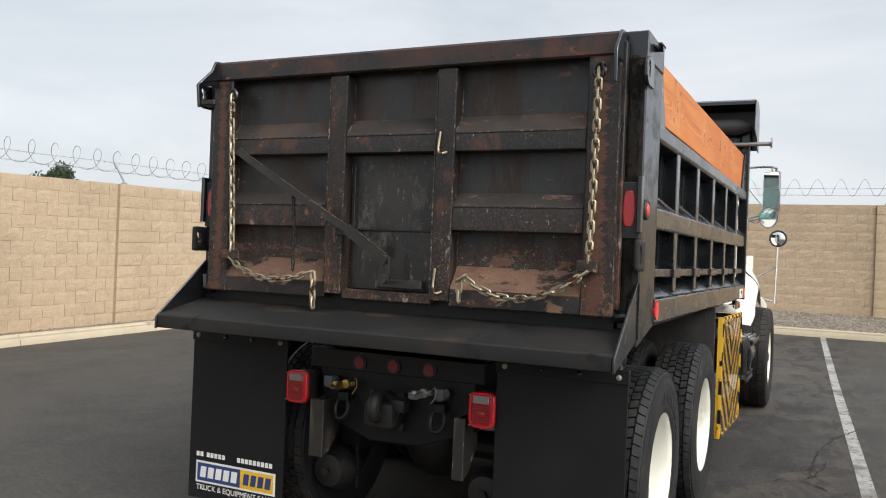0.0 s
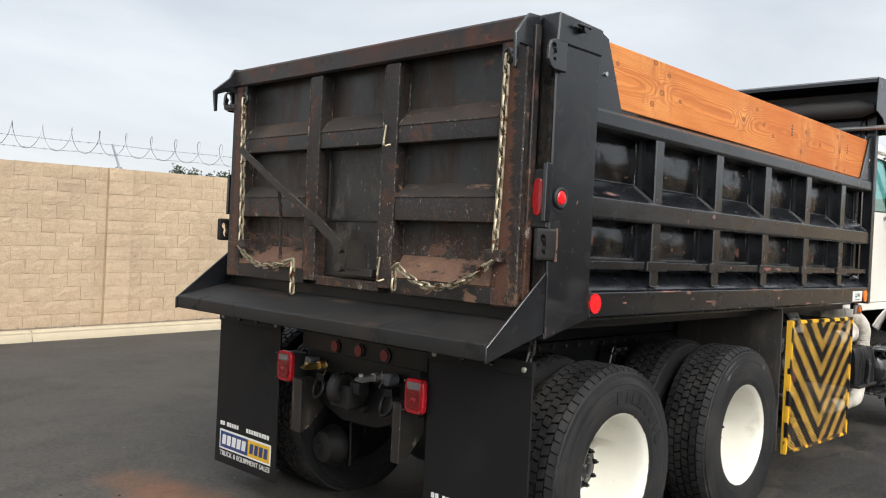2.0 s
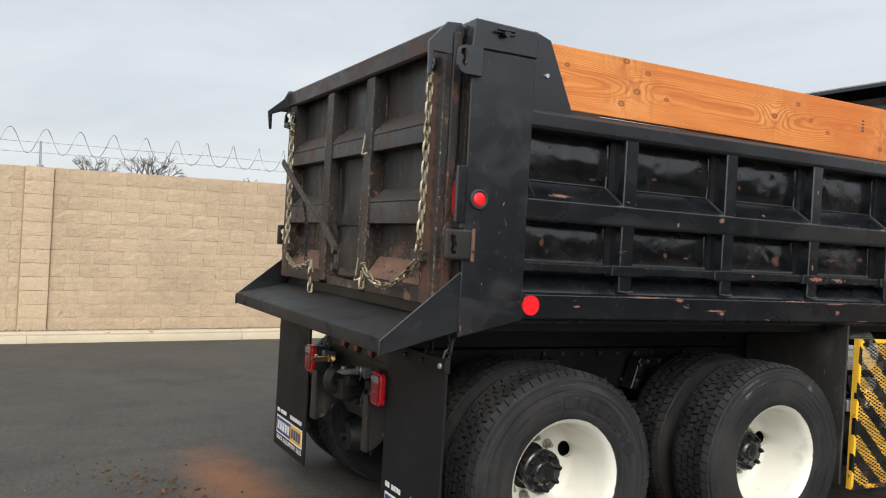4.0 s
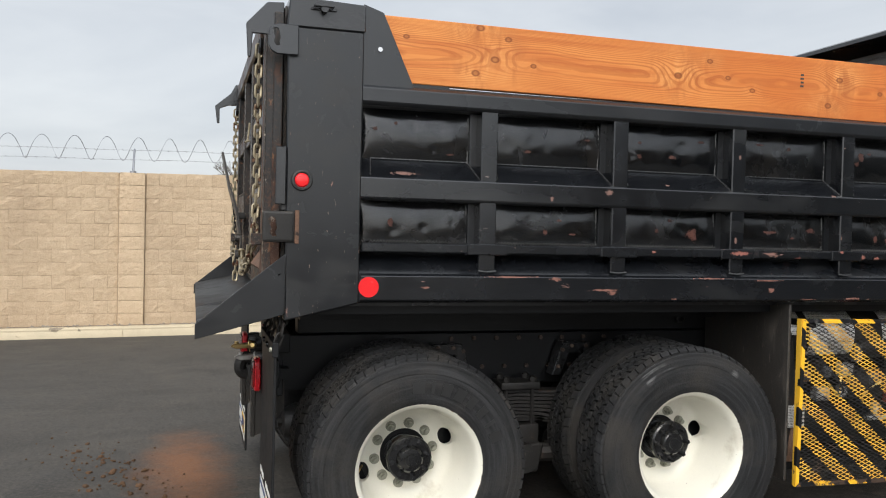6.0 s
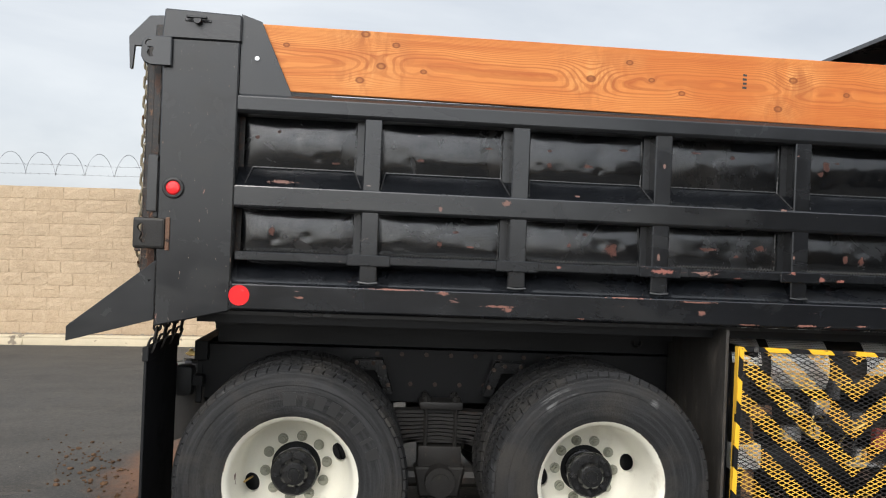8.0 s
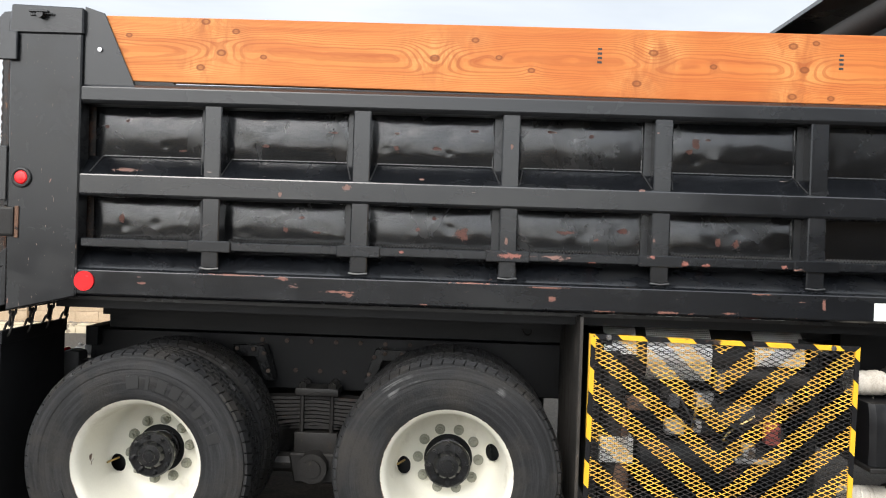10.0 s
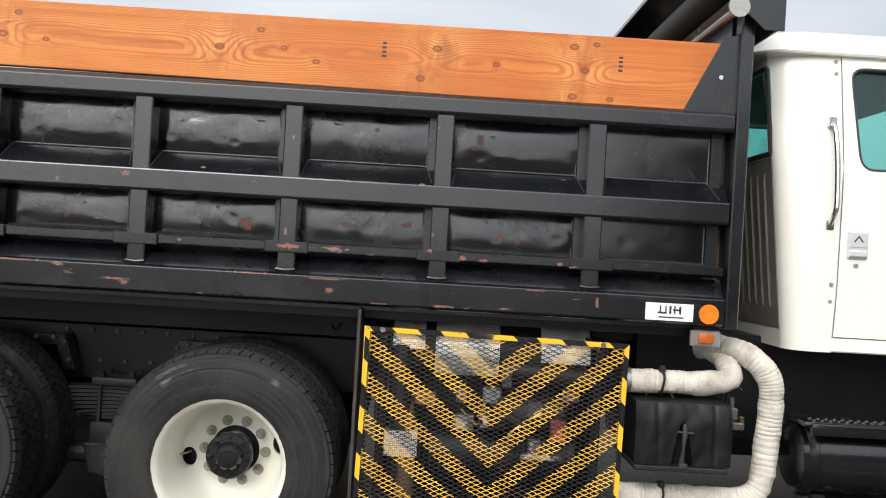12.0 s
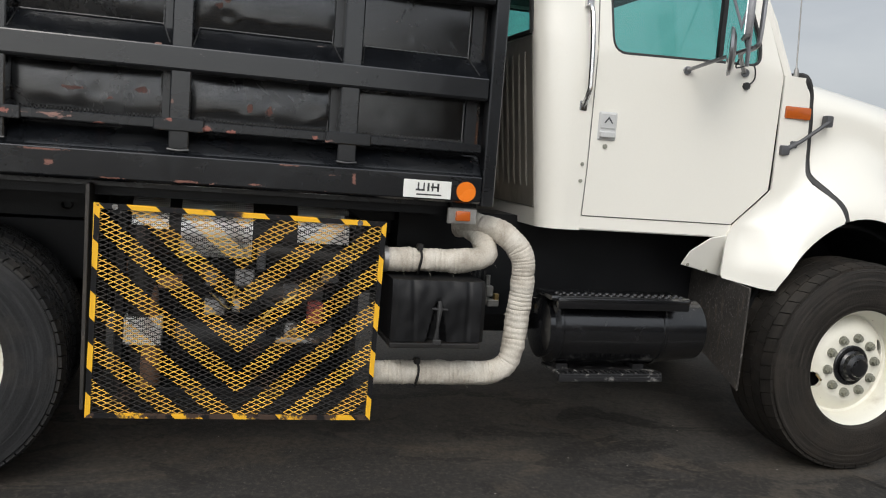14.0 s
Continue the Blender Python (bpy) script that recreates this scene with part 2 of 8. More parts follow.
M["rusty_side"] = surface("chain_rubbed_rusty_steel", SOOT, rub=[(-2.952, 0.030), (-0.918, 0.040)], **RUSTED)
M["rusty_top"] = surface("brushed_rusty_bar", SOOT, 0.42, var=0.45, spots=[((0.050, 0.024, 0.016), 1.6, 0.44, (1.0, 1, 1.6), 0.18), ((0.085, 0.034, 0.021), 3.4, 0.50, (1.2, 1, 1.0), 0.12), ((0.16, 0.060, 0.032), 10, 0.595, (0.8, 1, 1.4), 0.06), ((0.008, 0.008, 0.008), 26, 0.62, None, 0.03)], relief=0.45, scale=5, coat=0.1, peel=0.72)
M["rusty_panel"] = surface("peeling_black_sheet", SOOT, 0.38, var=0.4, spots=[((0.018, 0.0215, 0.0205), 0.9, 0.47, (1.3, 1, 0.35), 0.06), ((0.030, 0.018, 0.012), 1.7, 0.50, (2.6, 1, 0.35), 0.05), ((0.050, 0.028, 0.019), 60, 0.535, (1.3, 1, 0.35), 0.10), ((0.045, 0.043, 0.038), 7, 0.63, (1.2, 1, 1.0), 0.06), ((0.135, 0.066, 0.042), 6.0, 0.635, (0.6, 1, 1.8), 0.012),
                           ((0.15, 0.12, 0.095), 80, 0.665, None, 0.02), ((0.24, 0.21, 0.18), 36, 0.69, None, 0.015)], relief=0.45, scale=5, coat=0.16, coat_rough=0.28, peel=0.76, low=(1.66, 1.50, 0.085))
M["rusty_streak"] = surface("streaked_worn_plate", SOOT, 0.40, var=0.35, spots=[((0.030, 0.028, 0.024), 2.5, 0.47, (1.8, 1, 0.8), 0.12), ((0.075, 0.068, 0.058), 4.5, 0.545, (1.8, 1, 0.7), 0.10), ((0.050, 0.030, 0.021), 70, 0.545, None, 0.08), ((0.17, 0.155, 0.135), 26, 0.60, (2.0, 1, 0.6), 0.05), ((0.30, 0.27, 0.23), 60, 0.655, (1.6, 1, 0.7), 0.02), ((0.09, 0.048, 0.030), 9, 0.62, (1.5, 1, 0.5), 0.05)], relief=0.45, scale=5, coat=0.12, coat_rough=0.28, peel=0.76)
# worn tailgate edges, and the painted glint along the chute lever
M["worn_edge"] = surface("bare_steel_and_glint_edge", (0.030, 0.024, 0.020), 0.45, var=0.4, spots=[((0.16, 0.125, 0.095), 9, 0.49, None, 0.10), ((0.40, 0.36, 0.30), 30, 0.585, None, 0.04)], relief=0.4, peel=0.74)
M["caked"] = surface("caked_dark_dirt", (0.026, 0.020, 0.015), 0.85, var=0.5, spots=[((0.055, 0.038, 0.026), 9, 0.53, (1, 1, 0.6), 0.10), ((0.011, 0.010, 0.009), 14, 0.56, None, 0.06), ((0.14, 0.095, 0.06), 60, 0.65, None, 0.02)], relief=1.0, scale=20, peel=0.74)
M["rusty_ledge"] = surface("rust_dusted_steel", (0.130, 0.070, 0.044), 0.8, var=0.5, spots=[((0.22, 0.130, 0.080), 5, 0.50, (0.6, 1, 1), 0.12), ((0.026, 0.020, 0.017), 7, 0.545, (0.7, 1, 1.6), 0.05), ((0.36, 0.30, 0.23), 26, 0.655, None, 0.015)], relief=0.6, scale=7, peel=0.74)
M["flecked_black"] = surface("flaking_black_bar", SOOT, 0.5, var=0.4, spots=[((0.050, 0.030, 0.021), 4, 0.50, (0.7, 1, 1.2), 0.10), ((0.20, 0.115, 0.070), 11, 0.575, (0.8, 1, 1.2), 0.02), ((0.38, 0.34, 0.27), 15, 0.645, (0.8, 1, 1.3), 0.012)], relief=0.6, scale=7, peel=0.76)
M["rusty_slope"] = surface("sooty_rusted_ledge", (0.026, 0.021, 0.018), 0.6, var=0.4, spots=[((0.090, 0.056, 0.038), 2.4, 0.50, (0.6, 1, 1.2), 0.14), ((0.20, 0.125, 0.082), 14, 0.60, (0.5, 1, 1.8), 0.04), ((0.34, 0.29, 0.23), 40, 0.66, None, 0.015)], relief=0.6, scale=7, peel=0.74)
M["chassis"] = surface("oily_black_chassis", (0.0038, 0.0042, 0.0050), 0.42, var=0.35, spots=[((0.013, 0.011, 0.009), 6, 0.64, None, 0.1)], relief=0.3, spec=0.32)
M["grimy_iron"] = surface("grimy_cast_iron", (0.0135, 0.0125, 0.0115), 0.52, var=0.45, spots=[((0.045, 0.026, 0.017), 7, 0.60, None, 0.08), ((0.060, 0.052, 0.042), 14, 0.645, None, 0.05)], relief=0.6, spec=0.4)
M["worn_iron"] = surface("handled_dark_iron", (0.034, 0.031, 0.028), 0.42, metal=0.3, var=0.35, spots=[((0.09, 0.055, 0.035), 9, 0.60, None, 0.06), ((0.20, 0.18, 0.15), 30, 0.66, None, 0.02)], relief=0.4)
M["stub_iron"] = surface("scraped_grimy_steel", (0.020, 0.017, 0.014), 0.5, var=0.4, spots=[((0.075, 0.060, 0.045), 5, 0.52, (2, 1, 0.5), 0.10), ((0.20, 0.165, 0.125), 18, 0.63, (2.2, 1, 0.5), 0.03)], relief=0.5)
M["flap"] = surface("black_rubber_flap", (0.0068, 0.0070, 0.0078), 0.62, var=0.2, relief=0.12, spec=0.3, spots=[((0.014, 0.0135, 0.013), 3, 0.56, None, 0.2)])
M["flap_dirty"] = surface("scuffed_rubber_sheet", (0.040, 0.036, 0.032), 0.6, var=0.4, spots=[((0.10, 0.085, 0.07), 9, 0.54, (4.0, 1, 0.9), 0.10), ((0.20, 0.19, 0.18), 110, 0.585, (1.8, 1, 0.5), 0.03)], relief=0.6)
M["flap_streaked"] = surface("streaked_rubber_sheet", (0.030, 0.027, 0.024), 0.55, var=0.35, spots=[((0.065, 0.056, 0.047), 7, 0.53, (3.0, 1, 0.7), 0.12), ((0.12, 0.105, 0.09), 30, 0.62, (4.0, 1, 0.5), 0.04)], relief=0.5)
# dirty white, darkened further for the shade between body and cab
M["grimy_shaded_white"] = surface("grimy_white_paint_in_shade", (0.15, 0.142, 0.124), 0.40, var=0.25, spots=[((0.10, 0.092, 0.08), 5, 0.50, (1, 1, 0.5), 0.2)], relief=0.15)
M["tyre_mark"] = surface("raised_tyre_lettering", (0.012, 0.012, 0.012), 0.5)
M["wheel_white"] = surface("cream_white_wheel_paint", (0.73, 0.71, 0.62), 0.40, var=0.05, spots=[((0.58, 0.53, 0.43), 3, 0.58, None, 0.15), ((0.10, 0.05, 0.03), 22, 0.70, None, 0.015)], relief=0.12, coat=0.2)
M["rim_worn"] = surface("worn_rim_edge", (0.60, 0.57, 0.49), 0.45, var=0.1, spots=[((0.20, 0.12, 0.08), 9, 0.56, None, 0.02), ((0.07, 0.045, 0.03), 30, 0.60, None, 0.02)])
M["hub_black"] = surface("greasy_black_hub", (0.0075, 0.0078, 0.0085), 0.26, var=0.3, relief=0.3, coat=0.3, spots=[((0.03, 0.026, 0.022), 12, 0.62, None, 0.08)])
M["tank_black"] = surface("glossy_black_tank", (0.0048, 0.0050, 0.0058), 0.22, var=0.3, spots=[((0.022, 0.020, 0.018), 5, 0.60, None, 0.15)], relief=0.10, coat=0.6)
M["scraped"] = surface("scraped_black_steel", (0.010, 0.010, 0.011), 0.45, var=0.3, spots=[((0.20, 0.195, 0.185), 22, 0.56, (1, 0.6, 1), 0.06)], relief=0.3)
M["vinyl"] = surface("creased_black_vinyl", (0.0045, 0.0046, 0.0052), 0.50, var=0.25, spots=[((0.014, 0.013, 0.012), 9, 0.62, None, 0.12)], relief=0.2, spec=0.28)
M["satin"] = surface("satin_silver_metal", (0.66, 0.66, 0.65), 0.42, metal=0.45, var=0.08, relief=0.03)
M["dull_steel"] = surface("dull_mirror_arm_steel", (0.30, 0.30, 0.31), 0.30, metal=0.9, var=0.25, relief=0.1)
M["gap"] = surface("grey_door_gap", (0.13, 0.13, 0.125), 0.6)
M["lug"] = surface("dusty_steel_nut", (0.27, 0.27, 0.22), 0.5, metal=0.3, var=0.35)
M["bolt_rust"] = surface("rusty_bolt", (0.075, 0.050, 0.038), 0.6, metal=0.3, var=0.4)
M["cab_white"] = surface("white_cab_paint", (0.80, 0.78, 0.71), 0.25, var=0.02, scale=0.8, relief=0.008, coat=0.35, rvar=0.02)
M["seam"] = surface("dark_rubber_seam", (0.02, 0.02, 0.02), 0.6)
M["chrome"] = surface("worn_chrome", (0.62, 0.62, 0.62), 0.18, metal=1.0, var=0.1, relief=0.05)
M["steel"] = surface("bare_grey_steel", (0.36, 0.35, 0.33), 0.42, metal=0.8, var=0.25, spots=[(RUST, 12, 0.68, None)])
M["chain"] = surface("galvanised_chain", (0.34, 0.29, 0.20), 0.45, metal=0.7, var=0.35, spots=[(RUST, 20, 0.58, None)])
M["brass"] = surface("brass_coupling", (0.62, 0.46, 0.20), 0.32, metal=1.0, var=0.2)
M["yellow"] = surface("worn_yellow_paint", (0.72, 0.42, 0.035), 0.5, var=0.15, spots=[((0.05, 0.04, 0.03), 14, 0.66, None)])
M["silver_shield"] = surface("silver_heat_shield", (0.42, 0.42, 0.42), 0.4, metal=0.7, var=0.3, spots=[((0.16, 0.12, 0.09), 6, 0.58, None)])
M["plastic_grey"] = surface("grey_plastic", (0.075, 0.077, 0.082), 0.5)
M["brown_pipe"] = surface("heat_browned_steel", (0.17, 0.10, 0.065), 0.55, metal=0.3, var=0.4, spots=[((0.34, 0.20, 0.14), 7, 0.55, None, 0.1)], relief=0.3)
M["red_paint"] = surface("faded_red_part", (0.24, 0.055, 0.045), 0.5, var=0.3)
M["label_white"] = surface("white_label", (0.74, 0.74, 0.70), 0.5, var=0.06)
M["label_blue"] = surface("blue_print", (0.020, 0.045, 0.16), 0.5, var=0.05)
M["label_yellow"] = surface("yellow_print", (0.72, 0.43, 0.02), 0.5, var=0.05)
M["label_black"] = surface("black_print", (0.03, 0.03, 0.03), 0.6)
M["cab_inside"] = surface("dark_cab_trim", (0.06, 0.07, 0.075), 0.7)
M["tarp"] = surface("dark_tarp_roll", (0.035, 0.032, 0.030), 0.7, var=0.3, relief=0.4)
M["red_lens"] = surface("red_lens", (0.72, 0.012, 0.016), 0.25, var=0.1, coat=0.4, grain=300)
M["tail_red"] = surface("deep_red_lens", (0.24, 0.006, 0.008), 0.2, var=0.15, coat=0.4, grain=300)
M["lamp_red"] = surface("glossy_red_lamp", (0.38, 0.012, 0.014), 0.2, var=0.1, coat=0.5, grain=300)
M["red_rim"] = surface("bright_red_rim", (0.55, 0.012, 0.020), 0.28, var=0.1, coat=0.25, grain=300)
M["red_dull"] = surface("dusty_red_lens", (0.17, 0.008, 0.009), 0.4, var=0.2)
M["clear_lens"] = surface("clear_lens", (0.20, 0.18, 0.175), 0.2, var=0.1, coat=0.4)
M["amber_lens"] = surface("amber_lens", (0.80, 0.19, 0.012), 0.25, var=0.08, coat=0.3, grain=300)
M["amber_deep"] = surface("deep_amber_lens", (0.45, 0.095, 0.012), 0.22, var=0.12, coat=0.4, grain=300)
M["concrete"] = surface("pale_concrete_kerb", (0.47, 0.40, 0.28), 0.85, var=0.14, scale=2.5, grain=60, relief=0.35, spots=[((0.24, 0.20, 0.15), 3.0, 0.64, None)], world_co=True)
M["mortar"] = surface("sandy_mortar", (0.36, 0.27, 0.178), 0.9, var=0.15, relief=0.3, world_co=True)
M["line_paint"] = surface("worn_white_line", (0.34, 0.33, 0.31), 0.85, var=0.2, scale=2, spots=[((0.16, 0.15, 0.135), 2.2, 0.50, None, 0.15), ((0.085, 0.08, 0.07), 28, 0.575, None, 0.05)], relief=0.3, world_co=True)
M["soil"] = surface("dry_soil", (0.16, 0.12, 0.08), 0.95, var=0.3, scale=3, grain=40, relief=0.8, world_co=True)
M["crack"] = surface("dark_asphalt_crack", (0.010, 0.0095, 0.009), 0.9, var=0.4, world_co=True)
M["pebble"] = surface("grey_pebble", (0.26, 0.23, 0.19), 0.9, var=0.3)
M["clump"] = surface("brown_earth_clump", (0.085, 0.045, 0.022), 0.95, var=0.4)
M["bark"] = surface("grey_bark", (0.10, 0.085, 0.07), 0.9, var=0.3)
M["leaf"] = surface("dark_green_leaf", (0.035, 0.050, 0.022), 0.7, var=0.35)
# for an unseen wall that only darkens reflections in the truck's side
M["reflected_dark"] = surface("dark_reflected_wall", (0.030, 0.032, 0.024), 0.9, var=0.4, scale=1.2, relief=0.6, world_co=True)
M["wire"] = surface("galvanised_wire", (0.28, 0.29, 0.31), 0.5, metal=0.6, var=0.2)


def block_material(name, lift):
    m, nt, bs, co = blank(name)
    pos = nd(nt, "ShaderNodeNewGeometry").outputs["Position"]
    rnd = nd(nt, "ShaderNodeObjectInfo").outputs["Random"]
    isl = nd(nt, "ShaderNodeNewGeometry").outputs["Random Per Island"]
    pick = mth(nt, "FRACT", mth(nt, "ADD", mth(nt, "MULTIPLY", rnd, 7.31), mth(nt, "MULTIPLY", isl, 3.77)))
    big, mid, fine = noise_tex(nt, pos, 0.7, 3), noise_tex(nt, pos, 14, 6, 0.65), noise_tex(nt, pos, 70, 4, 0.7)
    c = ramp(nt, pick, [(0.0, (0.475, 0.352, 0.222)), (0.5, (0.525, 0.397, 0.260)), (0.9, (0.560, 0.430, 0.286)), (1.0, (0.43, 0.315, 0.200))])
    c = mixc(nt, 0.55, c, ramp(nt, mid, [(0.25, (0.36, 0.260, 0.160)), (0.5, (0.52, 0.390, 0.252)), (0.75, (0.63, 0.500, 0.345))]))
    c = mixc(nt, 0.35, c, ramp(nt, fine, [(0.3, (0.31, 0.22, 0.14)), (0.7, (0.63, 0.51, 0.37))]))
    c = mixc(nt, ramp(nt, big, [(0.45, 0.0), (0.75, 0.35)]), c, (0.25, 0.18, 0.12))
    c = mixc(nt, 1.0, c, (lift, lift, lift), "MULTIPLY")
    setin(nt, bs, "Base Color", c)
    bs.inputs["Roughness"].default_value = 0.92
    bump(nt, bs, mixc(nt, 0.35, noise_tex(nt, pos, 22, 8, 0.72), fine), 1.0, 0.026)
    return m


M["block"] = block_material("split_face_block", 1.0)
M["pier"] = block_material("pale_pier_block", 1.09)


def asphalt_material():
    m, nt, bs, co = blank("weathered_asphalt")
    pos = nd(nt, "ShaderNodeNewGeometry").outputs["Position"]
    big, mid, fine = noise_tex(nt, pos, 0.35, 5, 0.6, 0.6), noise_tex(nt, pos, 2.2, 6, 0.62), noise_tex(nt, pos, 160, 3, 0.6)
    c = ramp(nt, big, [(0.3, (0.034, 0.0308, 0.0265)), (0.52, (0.051, 0.0465, 0.0402)), (0.72, (0.067, 0.0605, 0.0520))])
    c = mixc(nt, 0.4, c, ramp(nt, mid, [(0.32, (0.022, 0.0205, 0.018)), (0.5, (0.043, 0.039, 0.034)), (0.68, (0.070, 0.063, 0.053))]))
    c = mixc(nt, 0.5, c, ramp(nt, fine, [(0.3, (0.013, 0.0125, 0.012)), (0.55, (0.050, 0.047, 0.042)), (0.78, (0.16, 0.150, 0.135))]))
    oil = ramp(nt, noise_tex(nt, pos, 1.3, 4, 0.5, 0.8), [(0.63, 0.0), (0.72, 0.6)])
    c = mixc(nt, oil, c, (0.012, 0.012, 0.012))
    patch = ramp(nt, noise_tex(nt, pos, 0.28, 5, 0.55, 1.2), [(0.46, 0.0), (0.54, 0.24)])
    c = mixc(nt, patch, c, (0.062, 0.054, 0.043))
    line = mth(nt, "ABSOLUTE", mth(nt, "SUBTRACT", noise_tex(nt, pos, 0.42, 8, 0.6, 0.3), 0.52))
    crack = ramp(nt, line, [(0.0012, 1.0), (0.0032, 0.0)])
    crack = mth(nt, "MULTIPLY", crack, ramp(nt, noise_tex(nt, pos, 0.9, 4), [(0.50, 0.0), (0.56, 0.85)]))
    c = mixc(nt, crack, c, (0.008, 0.008, 0.008))
    stain = noise_tex(nt, pos, 1.15, 8, 0.66, 1.3)
    c = mixc(nt, ramp(nt, stain, [(0.50, 0.0), (0.62, 0.30), (0.72, 0.45)]), c, (0.026, 0.0235, 0.0205))
    c = mixc(nt, ramp(nt, stain, [(0.34, 0.45), (0.49, 0.0)]), c, (0.078, 0.067, 0.053))
    dash = ramp(nt, noise_tex(nt, pos, 3.0, 3, 0.5, 0.6, (0.4, 1.6, 1)), [(0.765, 0.0), (0.785, 0.7)])
    c = mixc(nt, dash, c, (0.010, 0.010, 0.010))
    # darker ragged oval along the truck's near side
    dark_oval = nd(nt, "ShaderNodeVectorMath", {0: pos, 1: (-0.45, 6.8, 0.0)}, operation="SUBTRACT").outputs[0]
    dark_oval = nd(nt, "ShaderNodeVectorMath", {0: nd(nt, "ShaderNodeMapping", {"Vector": dark_oval, "Scale": (0.72, 0.30, 0.0)}).outputs[0]}, operation="LENGTH").outputs["Value"]
    dark_oval = ramp(nt, mth(nt, "ADD", dark_oval, mth(nt, "MULTIPLY", mth(nt, "SUBTRACT", noise_tex(nt, pos, 2.0, 6, 0.65), 0.5), 1.8)), [(0.35, 0.75), (0.95, 0.0)])
    c = mixc(nt, dark_oval, c, (0.020, 0.0185, 0.017))
    # years of oil and tracked mud round the parked truck
    lane = mth(nt, "ABSOLUTE", mth(nt, "ADD", nd(nt, "ShaderNodeSeparateXYZ", {0: pos}).outputs[0], 0.9))
    lane = ramp(nt, mth(nt, "MULTIPLY", mth(nt, "ADD", lane, noise_tex(nt, pos, 0.9, 4)), 0.4), [(0.55, 1.0), (0.90, 0.0)])
    mud = noise_tex(nt, pos, 1.9, 7, 0.62, 1.0, (1, 0.55, 1))
    c = mixc(nt, mth(nt, "MULTIPLY", lane, ramp(nt, mud, [(0.50, 0.0), (0.60, 0.55)])), c, (0.088, 0.070, 0.050))
    c = mixc(nt, mth(nt, "MULTIPLY", lane, ramp(nt, noise_tex(nt, pos, 2.3, 6, 0.6, 0.8, (1.2, 0.6, 1)), [(0.535, 0.0), (0.555, 0.80)])), c, (0.0115, 0.0105, 0.0095))
    c = mixc(nt, ramp(nt, noise_tex(nt, pos, 0.8, 7, 0.62, 0.9, (1.6, 0.7, 1)), [(0.525, 0.0), (0.57, 0.22), (0.7, 0.28)]), c, (0.0140, 0.0126, 0.0110))
    c = mixc(nt, ramp(nt, noise_tex(nt, pos, 38, 4, 0.7), [(0.36, 0.55), (0.5, 0.0)]), c, (0.012, 0.0112, 0.0102))
    c = mixc(nt, ramp(nt, noise_tex(nt, pos, 38, 4, 0.7), [(0.52, 0.0), (0.68, 0.5)]), c, (0.098, 0.084, 0.066))
    speck = ramp(nt, noise_tex(nt, pos, 60, 2, 0.5), [(0.70, 0.0), (0.735, 0.6)])
    c = mixc(nt, speck, c, (0.15, 0.138, 0.122))
    grit = nd(nt, "ShaderNodeTexVoronoi", {"Vector": pos, "Scale": 9.0}, feature="F1").outputs["Distance"]
    grit = mth(nt, "MULTIPLY", ramp(nt, grit, [(0.030, 1.0), (0.042, 0.0)]), ramp(nt, noise_tex(nt, pos, 4, 2), [(0.50, 0.0), (0.53, 0.9)]))
    c = mixc(nt, grit, c, (0.42, 0.40, 0.36))
    # orange earth spilt behind the truck
    off = nd(nt, "ShaderNodeVectorMath", {0: pos, 1: (-2.72, 3.06, 0.0)}, operation="SUBTRACT").outputs[0]
    off = nd(nt, "ShaderNodeMapping", {"Vector": off, "Rotation": (0, 0, radians(28)), "Scale": (0.72, 2.3, 0.0)}, vector_type="POINT").outputs[0]
    far = nd(nt, "ShaderNodeVectorMath", {0: off}, operation="LENGTH").outputs["Value"]
    spill = ramp(nt, mth(nt, "ADD", far, mth(nt, "MULTIPLY", mth(nt, "SUBTRACT", noise_tex(nt, pos, 3.5, 6, 0.7), 0.5), 1.1)), [(0.15, 0.72), (0.80, 0.0)])
    spill = mth(nt, "MULTIPLY", spill, ramp(nt, fine, [(0.3, 0.45), (0.6, 1.0)]))
    c = mixc(nt, spill, c, (0.25, 0.095, 0.030))
    setin(nt, bs, "Base Color", c)
    setin(nt, bs, "Roughness", mth(nt, "MULTIPLY_ADD", big, -0.25, 0.92))
    bump(nt, bs, mixc(nt, 0.6, mid, fine), 0.5, 0.01)
    return m


M["asphalt"] = asphalt_material()


